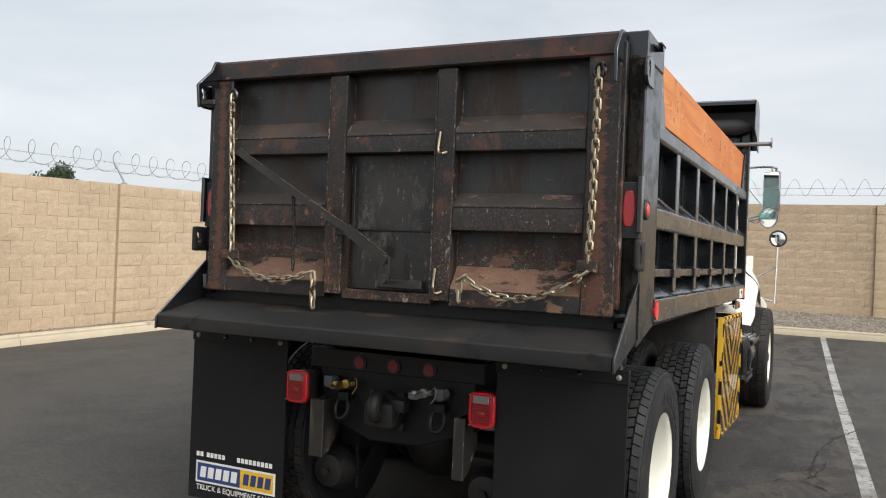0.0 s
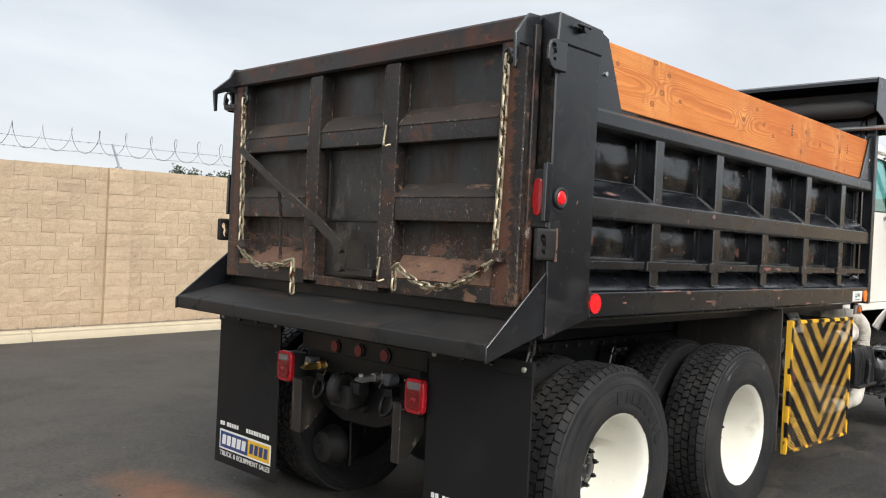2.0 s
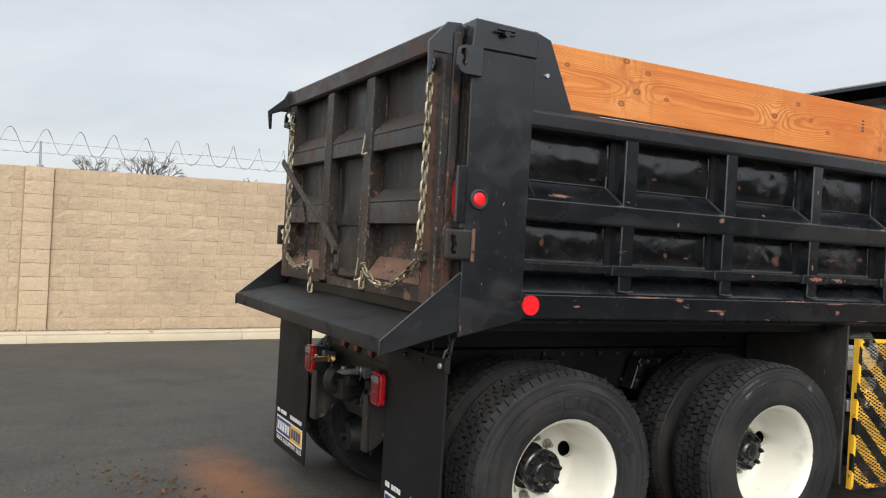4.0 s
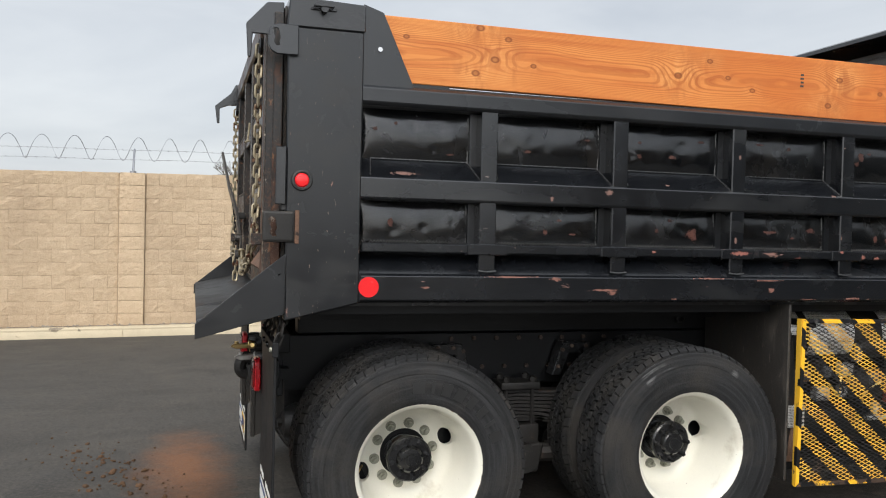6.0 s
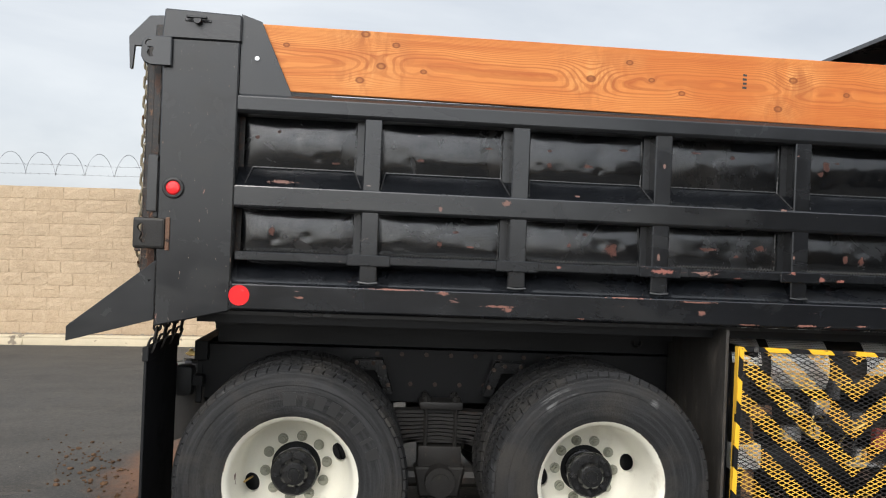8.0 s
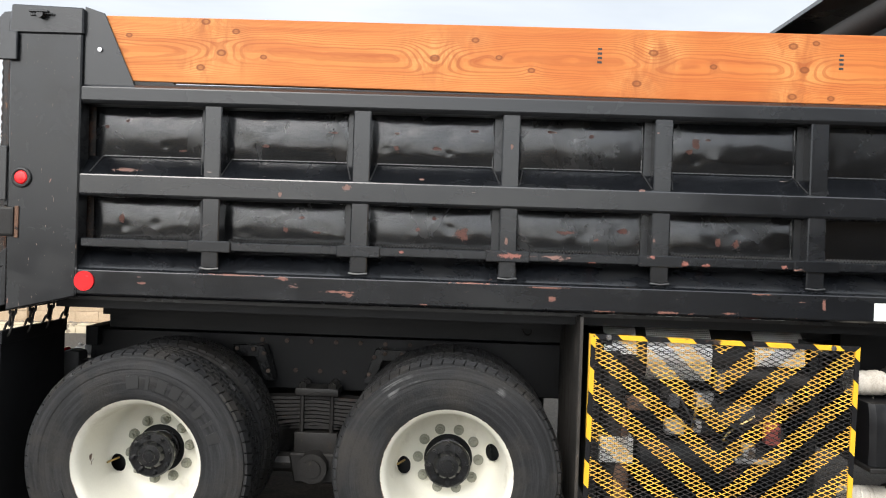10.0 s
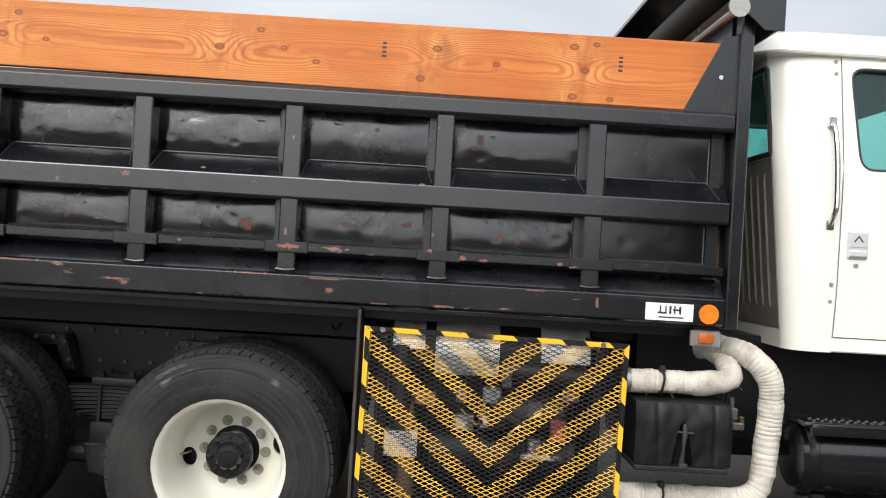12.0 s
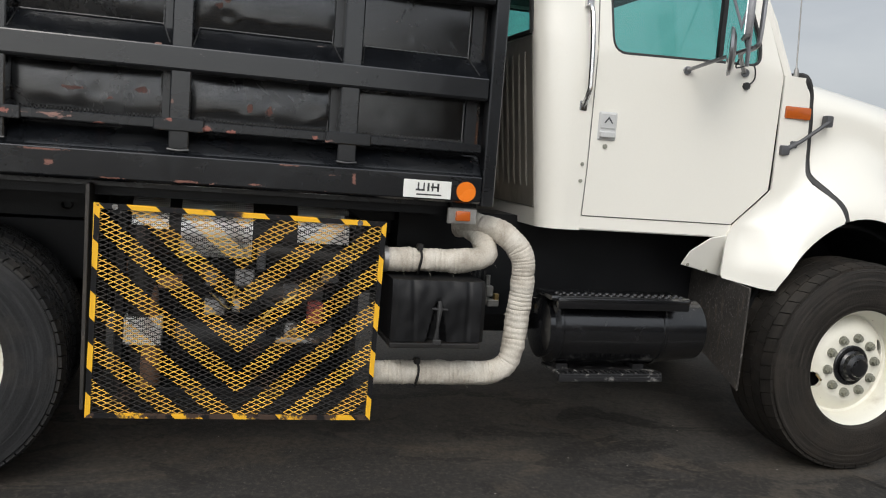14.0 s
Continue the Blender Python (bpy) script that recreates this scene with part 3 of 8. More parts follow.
def fir_material():
    """Orange-stained flat-sawn fir: dense lines at the edges, wide arches in the middle, rings round the knots. Object space: y along, z up."""
    m, nt, bs, co = blank("stained_fir_plank")
    sep = nd(nt, "ShaderNodeSeparateXYZ", {0: co})
    y, z = sep.outputs[1], sep.outputs[2]
    wig = mth(nt, "SUBTRACT", noise_tex(nt, co, 1.5, 3, 0.5, 0, (1, 0.8, 0.6)), 0.5)
    zz = mth(nt, "ADD", z, mth(nt, "MULTIPLY", wig, 0.10))
    phase = mth(nt, "MULTIPLY", mth(nt, "MULTIPLY", zz, zz), 4300.0)
    phase = mth(nt, "ADD", phase, mth(nt, "MULTIPLY", noise_tex(nt, co, 1.3, 4, 0.5, 0.3, (1, 0.55, 1.2)), 40.0))
    phase = mth(nt, "ADD", phase, mth(nt, "MULTIPLY", noise_tex(nt, co, 9, 3, 0.6, 0.3, (1, 0.5, 1.0)), 4.5))
    eye_dark = pale = None
    for ky, kz, size in ((-1.307, 0.0, 1.0), (-1.398, -0.067, 0.8), (-1.38, 0.135, 0.9), (-1.245, 0.095, 0.55), (-0.365, 0.002, 1.15), (-0.19, 0.085, 0.5), (0.058, -0.040, 0.45), (-1.12, -0.014, 0.35), (-0.085, 0.012, 0.35),
                         (0.585, 0.050, 1.0), (0.517, -0.085, 0.9), (1.185, 0.095, 0.9), (1.237, -0.006, 0.9), (1.188, -0.123, 0.8), (0.846, -0.003, 0.4), (1.283, 0.110, 0.4), (1.354, -0.126, 0.4), (-1.72, 0.067, 0.3)):
        dy = mth(nt, "MULTIPLY", mth(nt, "SUBTRACT", y, ky), 1 / (0.075 * size))
        dz = mth(nt, "MULTIPLY", mth(nt, "SUBTRACT", z, kz), 1 / (0.052 * size))
        d2 = mth(nt, "ADD", mth(nt, "MULTIPLY", dy, dy), mth(nt, "MULTIPLY", dz, dz))
        g = mth(nt, "POWER", 2.718, mth(nt, "MULTIPLY", d2, -0.8))
        phase = mth(nt, "MULTIPLY_ADD", g, 20.0 * size ** 1.5, phase)
        halo = mth(nt, "MULTIPLY", mth(nt, "POWER", 2.718, mth(nt, "MULTIPLY", d2, -0.30)), min(1.0, size))
        pale = halo if pale is None else mth(nt, "MAXIMUM", pale, halo)
        core = ramp(nt, mth(nt, "MULTIPLY", d2, size ** 1.4), [(0.010, 0.55), (0.040, 1.0), (0.065, 0.9), (0.105, 0.0)])
        eye_dark = core if eye_dark is None else mth(nt, "MAXIMUM", eye_dark, core)
    rings = mth(nt, "MULTIPLY_ADD", mth(nt, "SINE", phase), 0.5, 0.5)
    line = ramp(nt, rings, [(0.52, 0.0), (0.95, 1.0), (1.0, 0.8)])
    line = mth(nt, "MULTIPLY", line, ramp(nt, noise_tex(nt, co, 2.6, 4, 0.55, 0, (1, 0.5, 2)), [(0.32, 0.35), (0.68, 1.0)]))
    tone = noise_tex(nt, co, 1.6, 4, 0.6, 0.4, (1, 0.7, 1.4))
    c = ramp(nt, tone, [(0.30, (0.49, 0.140, 0.030)), (0.5, (0.57, 0.182, 0.042)), (0.70, (0.65, 0.245, 0.064))])
    gold = nd(nt, "ShaderNodeMapRange", {"Value": y, "From Min": 0.2, "From Max": -1.9, "To Min": 0.0, "To Max": 0.42}).outputs[0]
    c = mixc(nt, gold, c, (0.74, 0.335, 0.095))
    c = mixc(nt, ramp(nt, noise_tex(nt, co, 13, 4, 0.6, 0.3, (1, 0.09, 2.4)), [(0.46, 0.0), (0.64, 0.6)]), c, (0.43, 0.100, 0.021))
    swirl = mth(nt, "MULTIPLY", pale, ramp(nt, noise_tex(nt, co, 6, 4, 0.6, 0.9, (1, 1.2, 1)), [(0.35, 0.15), (0.62, 0.95)]))
    c = mixc(nt, swirl, c, (0.72, 0.330, 0.105))
    c = mixc(nt, mth(nt, "MULTIPLY", pale, ramp(nt, noise_tex(nt, co, 9, 4, 0.6, 0.6, (1, 1.4, 0.6)), [(0.47, 0.0), (0.62, 0.85)])), c, (0.35, 0.105, 0.028))
    c = mixc(nt, mth(nt, "MULTIPLY", line, 0.74), c, (0.32, 0.072, 0.016))
    c = mixc(nt, mth(nt, "MULTIPLY", ramp(nt, noise_tex(nt, co, 60, 3, 0.5, 0, (1, 0.05, 2)), [(0.35, 0.0), (0.7, 0.5)]), 0.4), c, (0.50, 0.14, 0.026))
    c = mixc(nt, mth(nt, "MULTIPLY", eye_dark, 0.88), c, (0.20, 0.055, 0.014))
    setin(nt, bs, "Base Color", c)
    bs.inputs["Roughness"].default_value = 0.55
    bs.inputs["Specular IOR Level"].default_value = 0.3
    bump(nt, bs, line, 0.12, 0.003)
    return m


M["fir"] = fir_material()


def tyre_material(name, base, dust, worn):
    """Rubber with scuffs that run round the tyre, dust in patches and a few pale kerb rubs. Object space: x is the axle."""
    m, nt, bs, co = blank(name)
    sep = nd(nt, "ShaderNodeSeparateXYZ", {0: co})
    rnd = mth(nt, "MULTIPLY", nd(nt, "ShaderNodeObjectInfo").outputs["Random"], 31.0)
    flat = nd(nt, "ShaderNodeCombineXYZ", {0: 0.0, 1: sep.outputs[1], 2: sep.outputs[2]}).outputs[0]
    rad = nd(nt, "ShaderNodeVectorMath", {0: flat}, operation="LENGTH").outputs["Value"]
    ang = mth(nt, "ARCTAN2", sep.outputs[2], sep.outputs[1])
    ring = nd(nt, "ShaderNodeCombineXYZ", {0: mth(nt, "MULTIPLY", rad, 60.0), 1: mth(nt, "MULTIPLY", ang, 1.1), 2: mth(nt, "MULTIPLY_ADD", sep.outputs[0], 12.0, rnd)}).outputs[0]
    shift = nd(nt, "ShaderNodeVectorMath", {0: co, 1: nd(nt, "ShaderNodeCombineXYZ", {0: rnd, 1: rnd, 2: rnd}).outputs[0]}, operation="ADD").outputs[0]
    streak, patch, fine = noise_tex(nt, ring, 1.0, 6, 0.65), noise_tex(nt, shift, 3.2, 6, 0.65, 0.4), noise_tex(nt, shift, 110, 3, 0.6)
    c = ramp(nt, streak, [(0.34, tuple(v * 0.45 for v in base)), (0.50, base), (0.66, tuple(v * 2.3 for v in base))])
    c = mixc(nt, ramp(nt, patch, [(0.48, 0.0), (0.66, 0.85)]), c, dust)
    c = mixc(nt, 0.25, c, ramp(nt, fine, [(0.3, tuple(v * 0.5 for v in base)), (0.7, tuple(v * 1.8 for v in base))]))
    rub = mth(nt, "MULTIPLY", ramp(nt, streak, [(0.50, 0.0), (0.60, 1.0)]), ramp(nt, noise_tex(nt, shift, 5.5, 3, 0.5), [(0.68, 0.0), (0.74, 0.8)]))
    c = mixc(nt, rub, c, worn)
    setin(nt, bs, "Base Color", c)
    setin(nt, bs, "Roughness", mth(nt, "MULTIPLY_ADD", streak, 0.4, 0.40))
    bs.inputs["Specular IOR Level"].default_value = 0.25
    bump(nt, bs, mixc(nt, 0.4, streak, fine), 0.6, 0.006)
    return m


M["tyre"] = tyre_material("dusty_tyre_rubber", (0.0155, 0.0157, 0.0163), (0.040, 0.036, 0.031), (0.16, 0.16, 0.158))
M["tyre_front"] = tyre_material("brown_dusty_tyre_rubber", (0.0165, 0.0145, 0.0125), (0.034, 0.028, 0.022), (0.05, 0.044, 0.037))


def chevron_material():
    """Expanded metal painted in black and yellow chevrons that point down, worn to dull steel and dirt."""
    m, nt, bs, co = blank("chevron_painted_mesh")
    sep = nd(nt, "ShaderNodeSeparateXYZ", {0: co})
    run = mth(nt, "SUBTRACT", sep.outputs[2], mth(nt, "MULTIPLY", mth(nt, "ABSOLUTE", mth(nt, "SUBTRACT", sep.outputs[1], -0.004)), 0.88))
    run = mth(nt, "ADD", run, mth(nt, "MULTIPLY", noise_tex(nt, co, 7, 2), 0.02))
    band = mth(nt, "FRACT", mth(nt, "ADD", mth(nt, "DIVIDE", run, 0.170), 9.801))
    yel = ramp(nt, band, [(0.50, 1.0), (0.51, 0.0)])
    yel.node.color_ramp.interpolation = "CONSTANT"
    n = noise_tex(nt, co, 7, 5)
    yc = ramp(nt, n, [(0.35, (0.56, 0.31, 0.055)), (0.6, (0.84, 0.50, 0.075))])
    bc = ramp(nt, n, [(0.3, (0.011, 0.011, 0.011)), (0.7, (0.030, 0.026, 0.023))])
    c = mixc(nt, yel, bc, yc)
    c = mixc(nt, ramp(nt, noise_tex(nt, co, 5, 6, 0.65), [(0.58, 0.0), (0.68, 0.7)]), c, (0.10, 0.065, 0.045))
    setin(nt, bs, "Base Color", c)
    bs.inputs["Roughness"].default_value = 0.55
    return m


M["chevron"] = chevron_material()


def border_material(name, worn):
    """Frame of the screen: slanting black and yellow blocks."""
    m, nt, bs, co = blank(name)
    sep = nd(nt, "ShaderNodeSeparateXYZ", {0: co})
    run = mth(nt, "ADD", mth(nt, "ADD", sep.outputs[1], mth(nt, "MULTIPLY", sep.outputs[2], 1.0)), 10.075)
    yel = ramp(nt, mth(nt, "FRACT", mth(nt, "DIVIDE", run, 0.205)), [(0.0, 1.0), (0.52, 0.0)])
    yel.node.color_ramp.interpolation = "CONSTANT"
    wear = ramp(nt, noise_tex(nt, co, 12, 6, 0.65), [(worn, 0.0), (worn + 0.05, 1.0)])
    c = mixc(nt, yel, (0.010, 0.010, 0.011), (0.80, 0.44, 0.030))
    c = mixc(nt, wear, c, (0.06, 0.04, 0.03))
    setin(nt, bs, "Base Color", c)
    bs.inputs["Specular IOR Level"].default_value = 0.2
    bs.inputs["Roughness"].default_value = 0.5
    return m


M["border"] = border_material("hazard_striped_frame", 0.58)
M["border_worn"] = border_material("worn_hazard_striped_frame", 0.47)


def perforated_material():
    """Perforated sheet: round holes in a staggered grid, cut through by transparency."""
    m, nt, bs, co = blank("perforated_sheet")
    v = nd(nt, "ShaderNodeTexVoronoi", {"Vector": co, "Scale": 118.0, "Randomness": 0.0})
    hole = ramp(nt, v.outputs["Distance"], [(0.31, 0.0), (0.36, 1.0)])
    n = noise_tex(nt, co, 5, 4)
    setin(nt, bs, "Base Color", ramp(nt, n, [(0.30, (0.55, 0.46, 0.38)), (0.48, (0.84, 0.84, 0.82))]))
    bs.inputs["Metallic"].default_value = 0.55
    bs.inputs["Roughness"].default_value = 0.42
    setin(nt, bs, "Alpha", hole)
    return m


M["perforated"] = perforated_material()


def wrap_material():
    m, nt, bs, co = blank("white_exhaust_wrap")
    n, f = noise_tex(nt, co, 9, 5), noise_tex(nt, co, 160, 3)
    c = ramp(nt, n, [(0.3, (0.30, 0.25, 0.19)), (0.5, (0.54, 0.49, 0.41)), (0.72, (0.68, 0.64, 0.56))])
    c = mixc(nt, 0.3, c, ramp(nt, f, [(0.3, (0.30, 0.27, 0.23)), (0.7, (0.72, 0.70, 0.65))]))
    setin(nt, bs, "Base Color", c)
    bs.inputs["Roughness"].default_value = 0.8
    bump(nt, bs, f, 0.5, 0.004)
    return m


M["wrap"] = wrap_material()


def glass_material(name, tint):
    m = bpy.data.materials.new(name)
    m.use_nodes = True
    nt = m.node_tree
    nt.nodes.clear()
    out = nd(nt, "ShaderNodeOutputMaterial")
    see = nd(nt, "ShaderNodeBsdfTransparent", {"Color": (*tint, 1)})
    shine = nd(nt, "ShaderNodeBsdfGlossy", {"Color": (1, 1, 1, 1), "Roughness": 0.02})
    fr = mth(nt, "MULTIPLY_ADD", mth(nt, "POWER", nd(nt, "ShaderNodeLayerWeight", {"Blend": 0.5}).outputs["Facing"], 5.0), 0.90, 0.035)
    mx = nd(nt, "ShaderNodeMixShader", {0: fr, 1: see.outputs[0], 2: shine.outputs[0]})
    nt.links.new(mx.outputs[0], out.inputs[0])
    return m


M["glass"] = glass_material("green_tinted_glass", (0.60, 0.86, 0.83))
M["mirror"] = surface("mirror_glass", (0.85, 0.88, 0.88), 0.03, metal=1.0, var=0.02, relief=0.0, rvar=0.0)

# ---- mesh helpers ----


def box(bm, x0, x1, y0, y1, z0, z1, r=0.0):
    """An upright box; r: bevel of its edges."""
    m = Matrix.Translation(((x0 + x1) / 2, (y0 + y1) / 2, (z0 + z1) / 2)) @ Matrix.Diagonal((abs(x1 - x0), abs(y1 - y0), abs(z1 - z0), 1))
    g = bmesh.ops.create_cube(bm, size=1.0, matrix=m)
    if r:
        es = list({e for v in g["verts"] for e in v.link_edges})
        bmesh.ops.bevel(bm, geom=es, offset=r, segments=2 if r > 0.006 else 1, affect="EDGES", profile=0.6)
    return bm


def boxes(*rows, r=0.0):
    bm = bmesh.new()
    for b in rows:
        box(bm, *b, r=r)
    return bm


def at_axis(axis, u, v, w):
    """A point from two plan coordinates (u, v) and w along the axis: x: (w,u,v), y: (u,w,v), z: (u,v,w)."""
    return (w, u, v) if axis == "x" else (u, w, v) if axis == "y" else (u, v, w)


def prism(bm, pts, axis, a, b, r=0.0):
    """Extrudes a flat outline along an axis from a to b."""
    lo = [bm.verts.new(at_axis(axis, u, v, a)) for u, v in pts]
    hi = [bm.verts.new(at_axis(axis, u, v, b)) for u, v in pts]
    n = len(pts)
    fs = [bm.faces.new(lo), bm.faces.new(hi[::-1])]
    fs += [bm.faces.new((lo[i], hi[i], hi[(i + 1) % n], lo[(i + 1) % n])) for i in range(n)]
    bmesh.ops.recalc_face_normals(bm, faces=fs)
    if r:
        es = list({e for f in fs for e in f.edges})
        bmesh.ops.bevel(bm, geom=es, offset=r, segments=1, affect="EDGES")
    return bm


def tube(bm, path, radius, n=8, caps=True):
    """Sweeps a circle along points; radius: a number or one for each point."""
    path = [Vector(p) for p in path]
    rad = radius if isinstance(radius, (list, tuple)) else [radius] * len(path)
    rings, up = [], None
    for i, p in enumerate(path):
        d = (path[min(i + 1, len(path) - 1)] - path[max(i - 1, 0)]).normalized()
        if up is None:
            up = d.orthogonal().normalized()
        up = (up - d * up.dot(d)).normalized()
        side = d.cross(up)
        rings.append([bm.verts.new(p + (up * math.cos(2 * math.pi * k / n) + side * math.sin(2 * math.pi * k / n)) * rad[i]) for k in range(n)])
    fs = []
    for a, b in zip(rings, rings[1:]):
        fs += [bm.faces.new((a[k], a[(k + 1) % n], b[(k + 1) % n], b[k])) for k in range(n)]
    if caps:
        fs += [bm.faces.new(rings[0][::-1]), bm.faces.new(rings[-1])]
    bmesh.ops.recalc_face_normals(bm, faces=fs)
    return bm


def spin(bm, profile, centre, axis="x", n=32, closed=False):
    """Turns a profile of (along, radius) round an axis through the centre."""
    cx, cy, cz = centre
    rings = []
    for a, r in profile:
        ring = []
        for k in range(n):
            c, s = math.cos(2 * math.pi * k / n) * r, math.sin(2 * math.pi * k / n) * r
            d = at_axis(axis, c, s, a)
            ring.append(bm.verts.new((cx + d[0], cy + d[1], cz + d[2])))
        rings.append(ring)
    fs = []
    pairs = list(zip(rings, rings[1:])) + ([(rings[-1], rings[0])] if closed else [])
    for p, q in pairs:
        fs += [bm.faces.new((p[k], p[(k + 1) % n], q[(k + 1) % n], q[k])) for k in range(n)]
    if not closed:
        for ring in (rings[0], rings[-1]):
            fs.append(bm.faces.new(ring))
    bmesh.ops.recalc_face_normals(bm, faces=fs)
    return bm


def disc(bm, centre, r, depth, axis="x", n=24, r2=None):
    return spin(bm, [(-depth / 2, r), (depth / 2, r if r2 is None else r2)], centre, axis, n)


def bead(bm, a, b, r, waver=0.35, step=0.012, n=5):
    """A weld bead from a to b, lumpy along its way."""
    a, b = Vector(a), Vector(b)
    k = max(2, int((b - a).length / step))
    return tube(bm, [a.lerp(b, i / k) for i in range(k + 1)], [r * (1 + waver * (1 if i % 2 else -1)) for i in range(k + 1)], n)


def smooth_path(pts, per=8):
    """Catmull-Rom points through pts."""
    ps = [Vector(p) for p in pts]
    ps = [ps[0] * 2 - ps[1]] + ps + [ps[-1] * 2 - ps[-2]]
    out = []
    for i in range(1, len(ps) - 2):
        p0, p1, p2, p3 = ps[i - 1:i + 3]
        for k in range(per):
            t = k / per
            out.append(0.5 * (2 * p1 + (p2 - p0) * t + (2 * p0 - 5 * p1 + 4 * p2 - p3) * t * t + (3 * p1 - p0 - 3 * p2 + p3) * t ** 3))
    return out + [ps[-2]]


def spot_of(ob):
    """Where an object's origin stands in the world (parents here only shift)."""
    p = Vector(ob.location)
    while ob.parent:
        ob = ob.parent
        p += ob.location
    return p


def shade(me, angle=30):
    """Smooth faces, with edges sharper than the angle left hard."""
    me.shade_smooth()
    bm = bmesh.new()
    bm.from_mesh(me)
    for e in bm.edges:
        if len(e.link_faces) == 2 and e.calc_face_angle(0) > radians(angle):
            e.smooth = False
    bm.to_mesh(me)
    bm.free()


def part(name, bm, material, parent=None, label="", smooth=True):
    """Links a bmesh, in world coordinates, as ONE mesh object under a thing or a part; its origin goes to its middle."""
    me = bpy.data.meshes.new(name)
    lo = Vector([min(v.co[i] for v in bm.verts) for i in range(3)])
    hi = Vector([max(v.co[i] for v in bm.verts) for i in range(3)])
    mid = (lo + hi) / 2
    bmesh.ops.translate(bm, verts=bm.verts, vec=-mid)
    bm.to_mesh(me)
    bm.free()
    if smooth:
        shade(me)
    me.materials.append(M[material] if isinstance(material, str) else material)
    ob = new(name, me)
    if parent:
        ob.parent = parent
        ob.location = mid - spot_of(parent)
    else:
        ob.location = mid
    if label:
        ob["label"] = label
    return ob


def thing(name, at, label, category, group=""):
    ob = new(name)
    ob.location = at
    ob.empty_display_size = 0.2
    return tagged(ob, label, category, group)


def structure(name, bm, material, label, smooth=False):
    return tagged(part(name, bm, material, None, "", smooth), label, name.split("_")[0], "", "structure")

# ---- ground, kerbs, walls ----
WALL_X, WALL_Y = -11.33, 20.2            # faces of the two block walls
KERB_X, KERB_Y = -10.78, 18.80
rise_west = lambda y: 0.03 + 0.0165 * (max(-14.0, min(y, 20.3)) - 2)      # the wall and kerb climb a little along the yard
rise = lambda y: 0.01055 * max(0.0, min(y, 18.8) - 10)                     # so does the asphalt ahead of the truck
ground = bmesh.new()
DIP = 0.024                              # a shallow gutter beside the truck
gx = [-420.0, -60.0, -11.6, -10.75, -9, -7, -5, -3.5, -1.9, -1, 2, 6, 60, 420]
gz = [-0.24, -0.24, -0.24, -0.235, -0.18, -0.11, -0.045, 0, -0.004, -DIP, -DIP, 0, 0, 0]
gy = [-420.0, -60, -14, -8, 0, 8, 10, 12, 18.8, 20.3, 60, 420]
gw = [1, 1, 1, 1, 1, 0.62, 0.25, 0, 0, 0, 0, 0, 0, 0]
gv = [[ground.verts.new((x, y, z + w * rise_west(y) + (1 - w) * rise(y))) for y in gy] for x, z, w in zip(gx, gz, gw)]
for i in range(len(gx) - 1):
    for j in range(len(gy) - 1):
        ground.faces.new((gv[i][j], gv[i + 1][j], gv[i + 1][j + 1], gv[i][j + 1]))
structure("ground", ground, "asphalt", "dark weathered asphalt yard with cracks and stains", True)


def climb(root):
    """Raises a wall, kerb or fence that runs along y by the slope of the ground, and all its pieces."""
    y0 = root.location.y if root.data is None else 0
    for ob in [root] + list(root.children):
        if ob.data is None:
            continue
        base = ob.location.y + (root.location.y if ob is not root else 0)
        if ob.data.users > 1:
            ob.matrix_basis = Matrix.Translation((0, 0, rise_west(ob.matrix_basis.translation.y + root.location.y))) @ ob.matrix_basis
        else:
            for v in ob.data.vertices:
                v.co.z += rise_west(base + v.co.y)


def kerb_run(name, along, face, back, foot, top, lo, hi, label):
    """A kerb of cast lengths; along: the axis it runs on; the face is towards the yard."""
    root = structure(name, boxes((back, face, lo, hi, foot - 0.1, top - 0.02) if along == "y" else (lo, hi, face, back, foot - 0.1, top - 0.02)), "concrete", label)
    y = lo
    while y < hi:
        e = min(y + 3.05, hi)
        s = 1 if face > back else -1
        prof = [(back, foot - 0.1), (face + s * 0.035, foot - 0.1), (face + s * 0.03, foot + 0.02), (face - s * 0.005, top - 0.03), (face - s * 0.035, top), (back, top)]
        bm = prism(bmesh.new(), prof, along, y + 0.006, e - 0.006)
        part("kerb_stone", bm, "concrete", root)
        y = e
    return root


climb(kerb_run("kerb_west", "y", KERB_X, KERB_X - 0.17, -0.235, -0.085, -13.16, KERB_Y, "pale concrete kerb along the block wall"))
kerb_run("kerb_north", "x", KERB_Y, KERB_Y + 0.17, 0.093, 0.225, KERB_X, 17.0, "pale concrete kerb before the gravel strip")

# soil strip and gravel strip between kerbs and walls
strip = bmesh.new()
prism(strip, [(KERB_X - 0.16, -0.3), (KERB_X - 0.16, -0.10), (WALL_X - 0.1, -0.115), (WALL_X - 0.1, -0.3)], "y", -14, KERB_Y)
climb(structure("soil_strip", strip, "soil", "narrow strip of dry soil at the wall's foot"))
strip = bmesh.new()
prism(strip, [(KERB_Y + 0.16, 0.0), (KERB_Y + 0.16, 0.205), (WALL_Y + 0.1, 0.52), (WALL_Y + 0.1, 0.0)], "x", -11.3, 17)
structure("gravel_bed", strip, "soil", "sloping bed of grey gravel")

rng = random.Random(5)


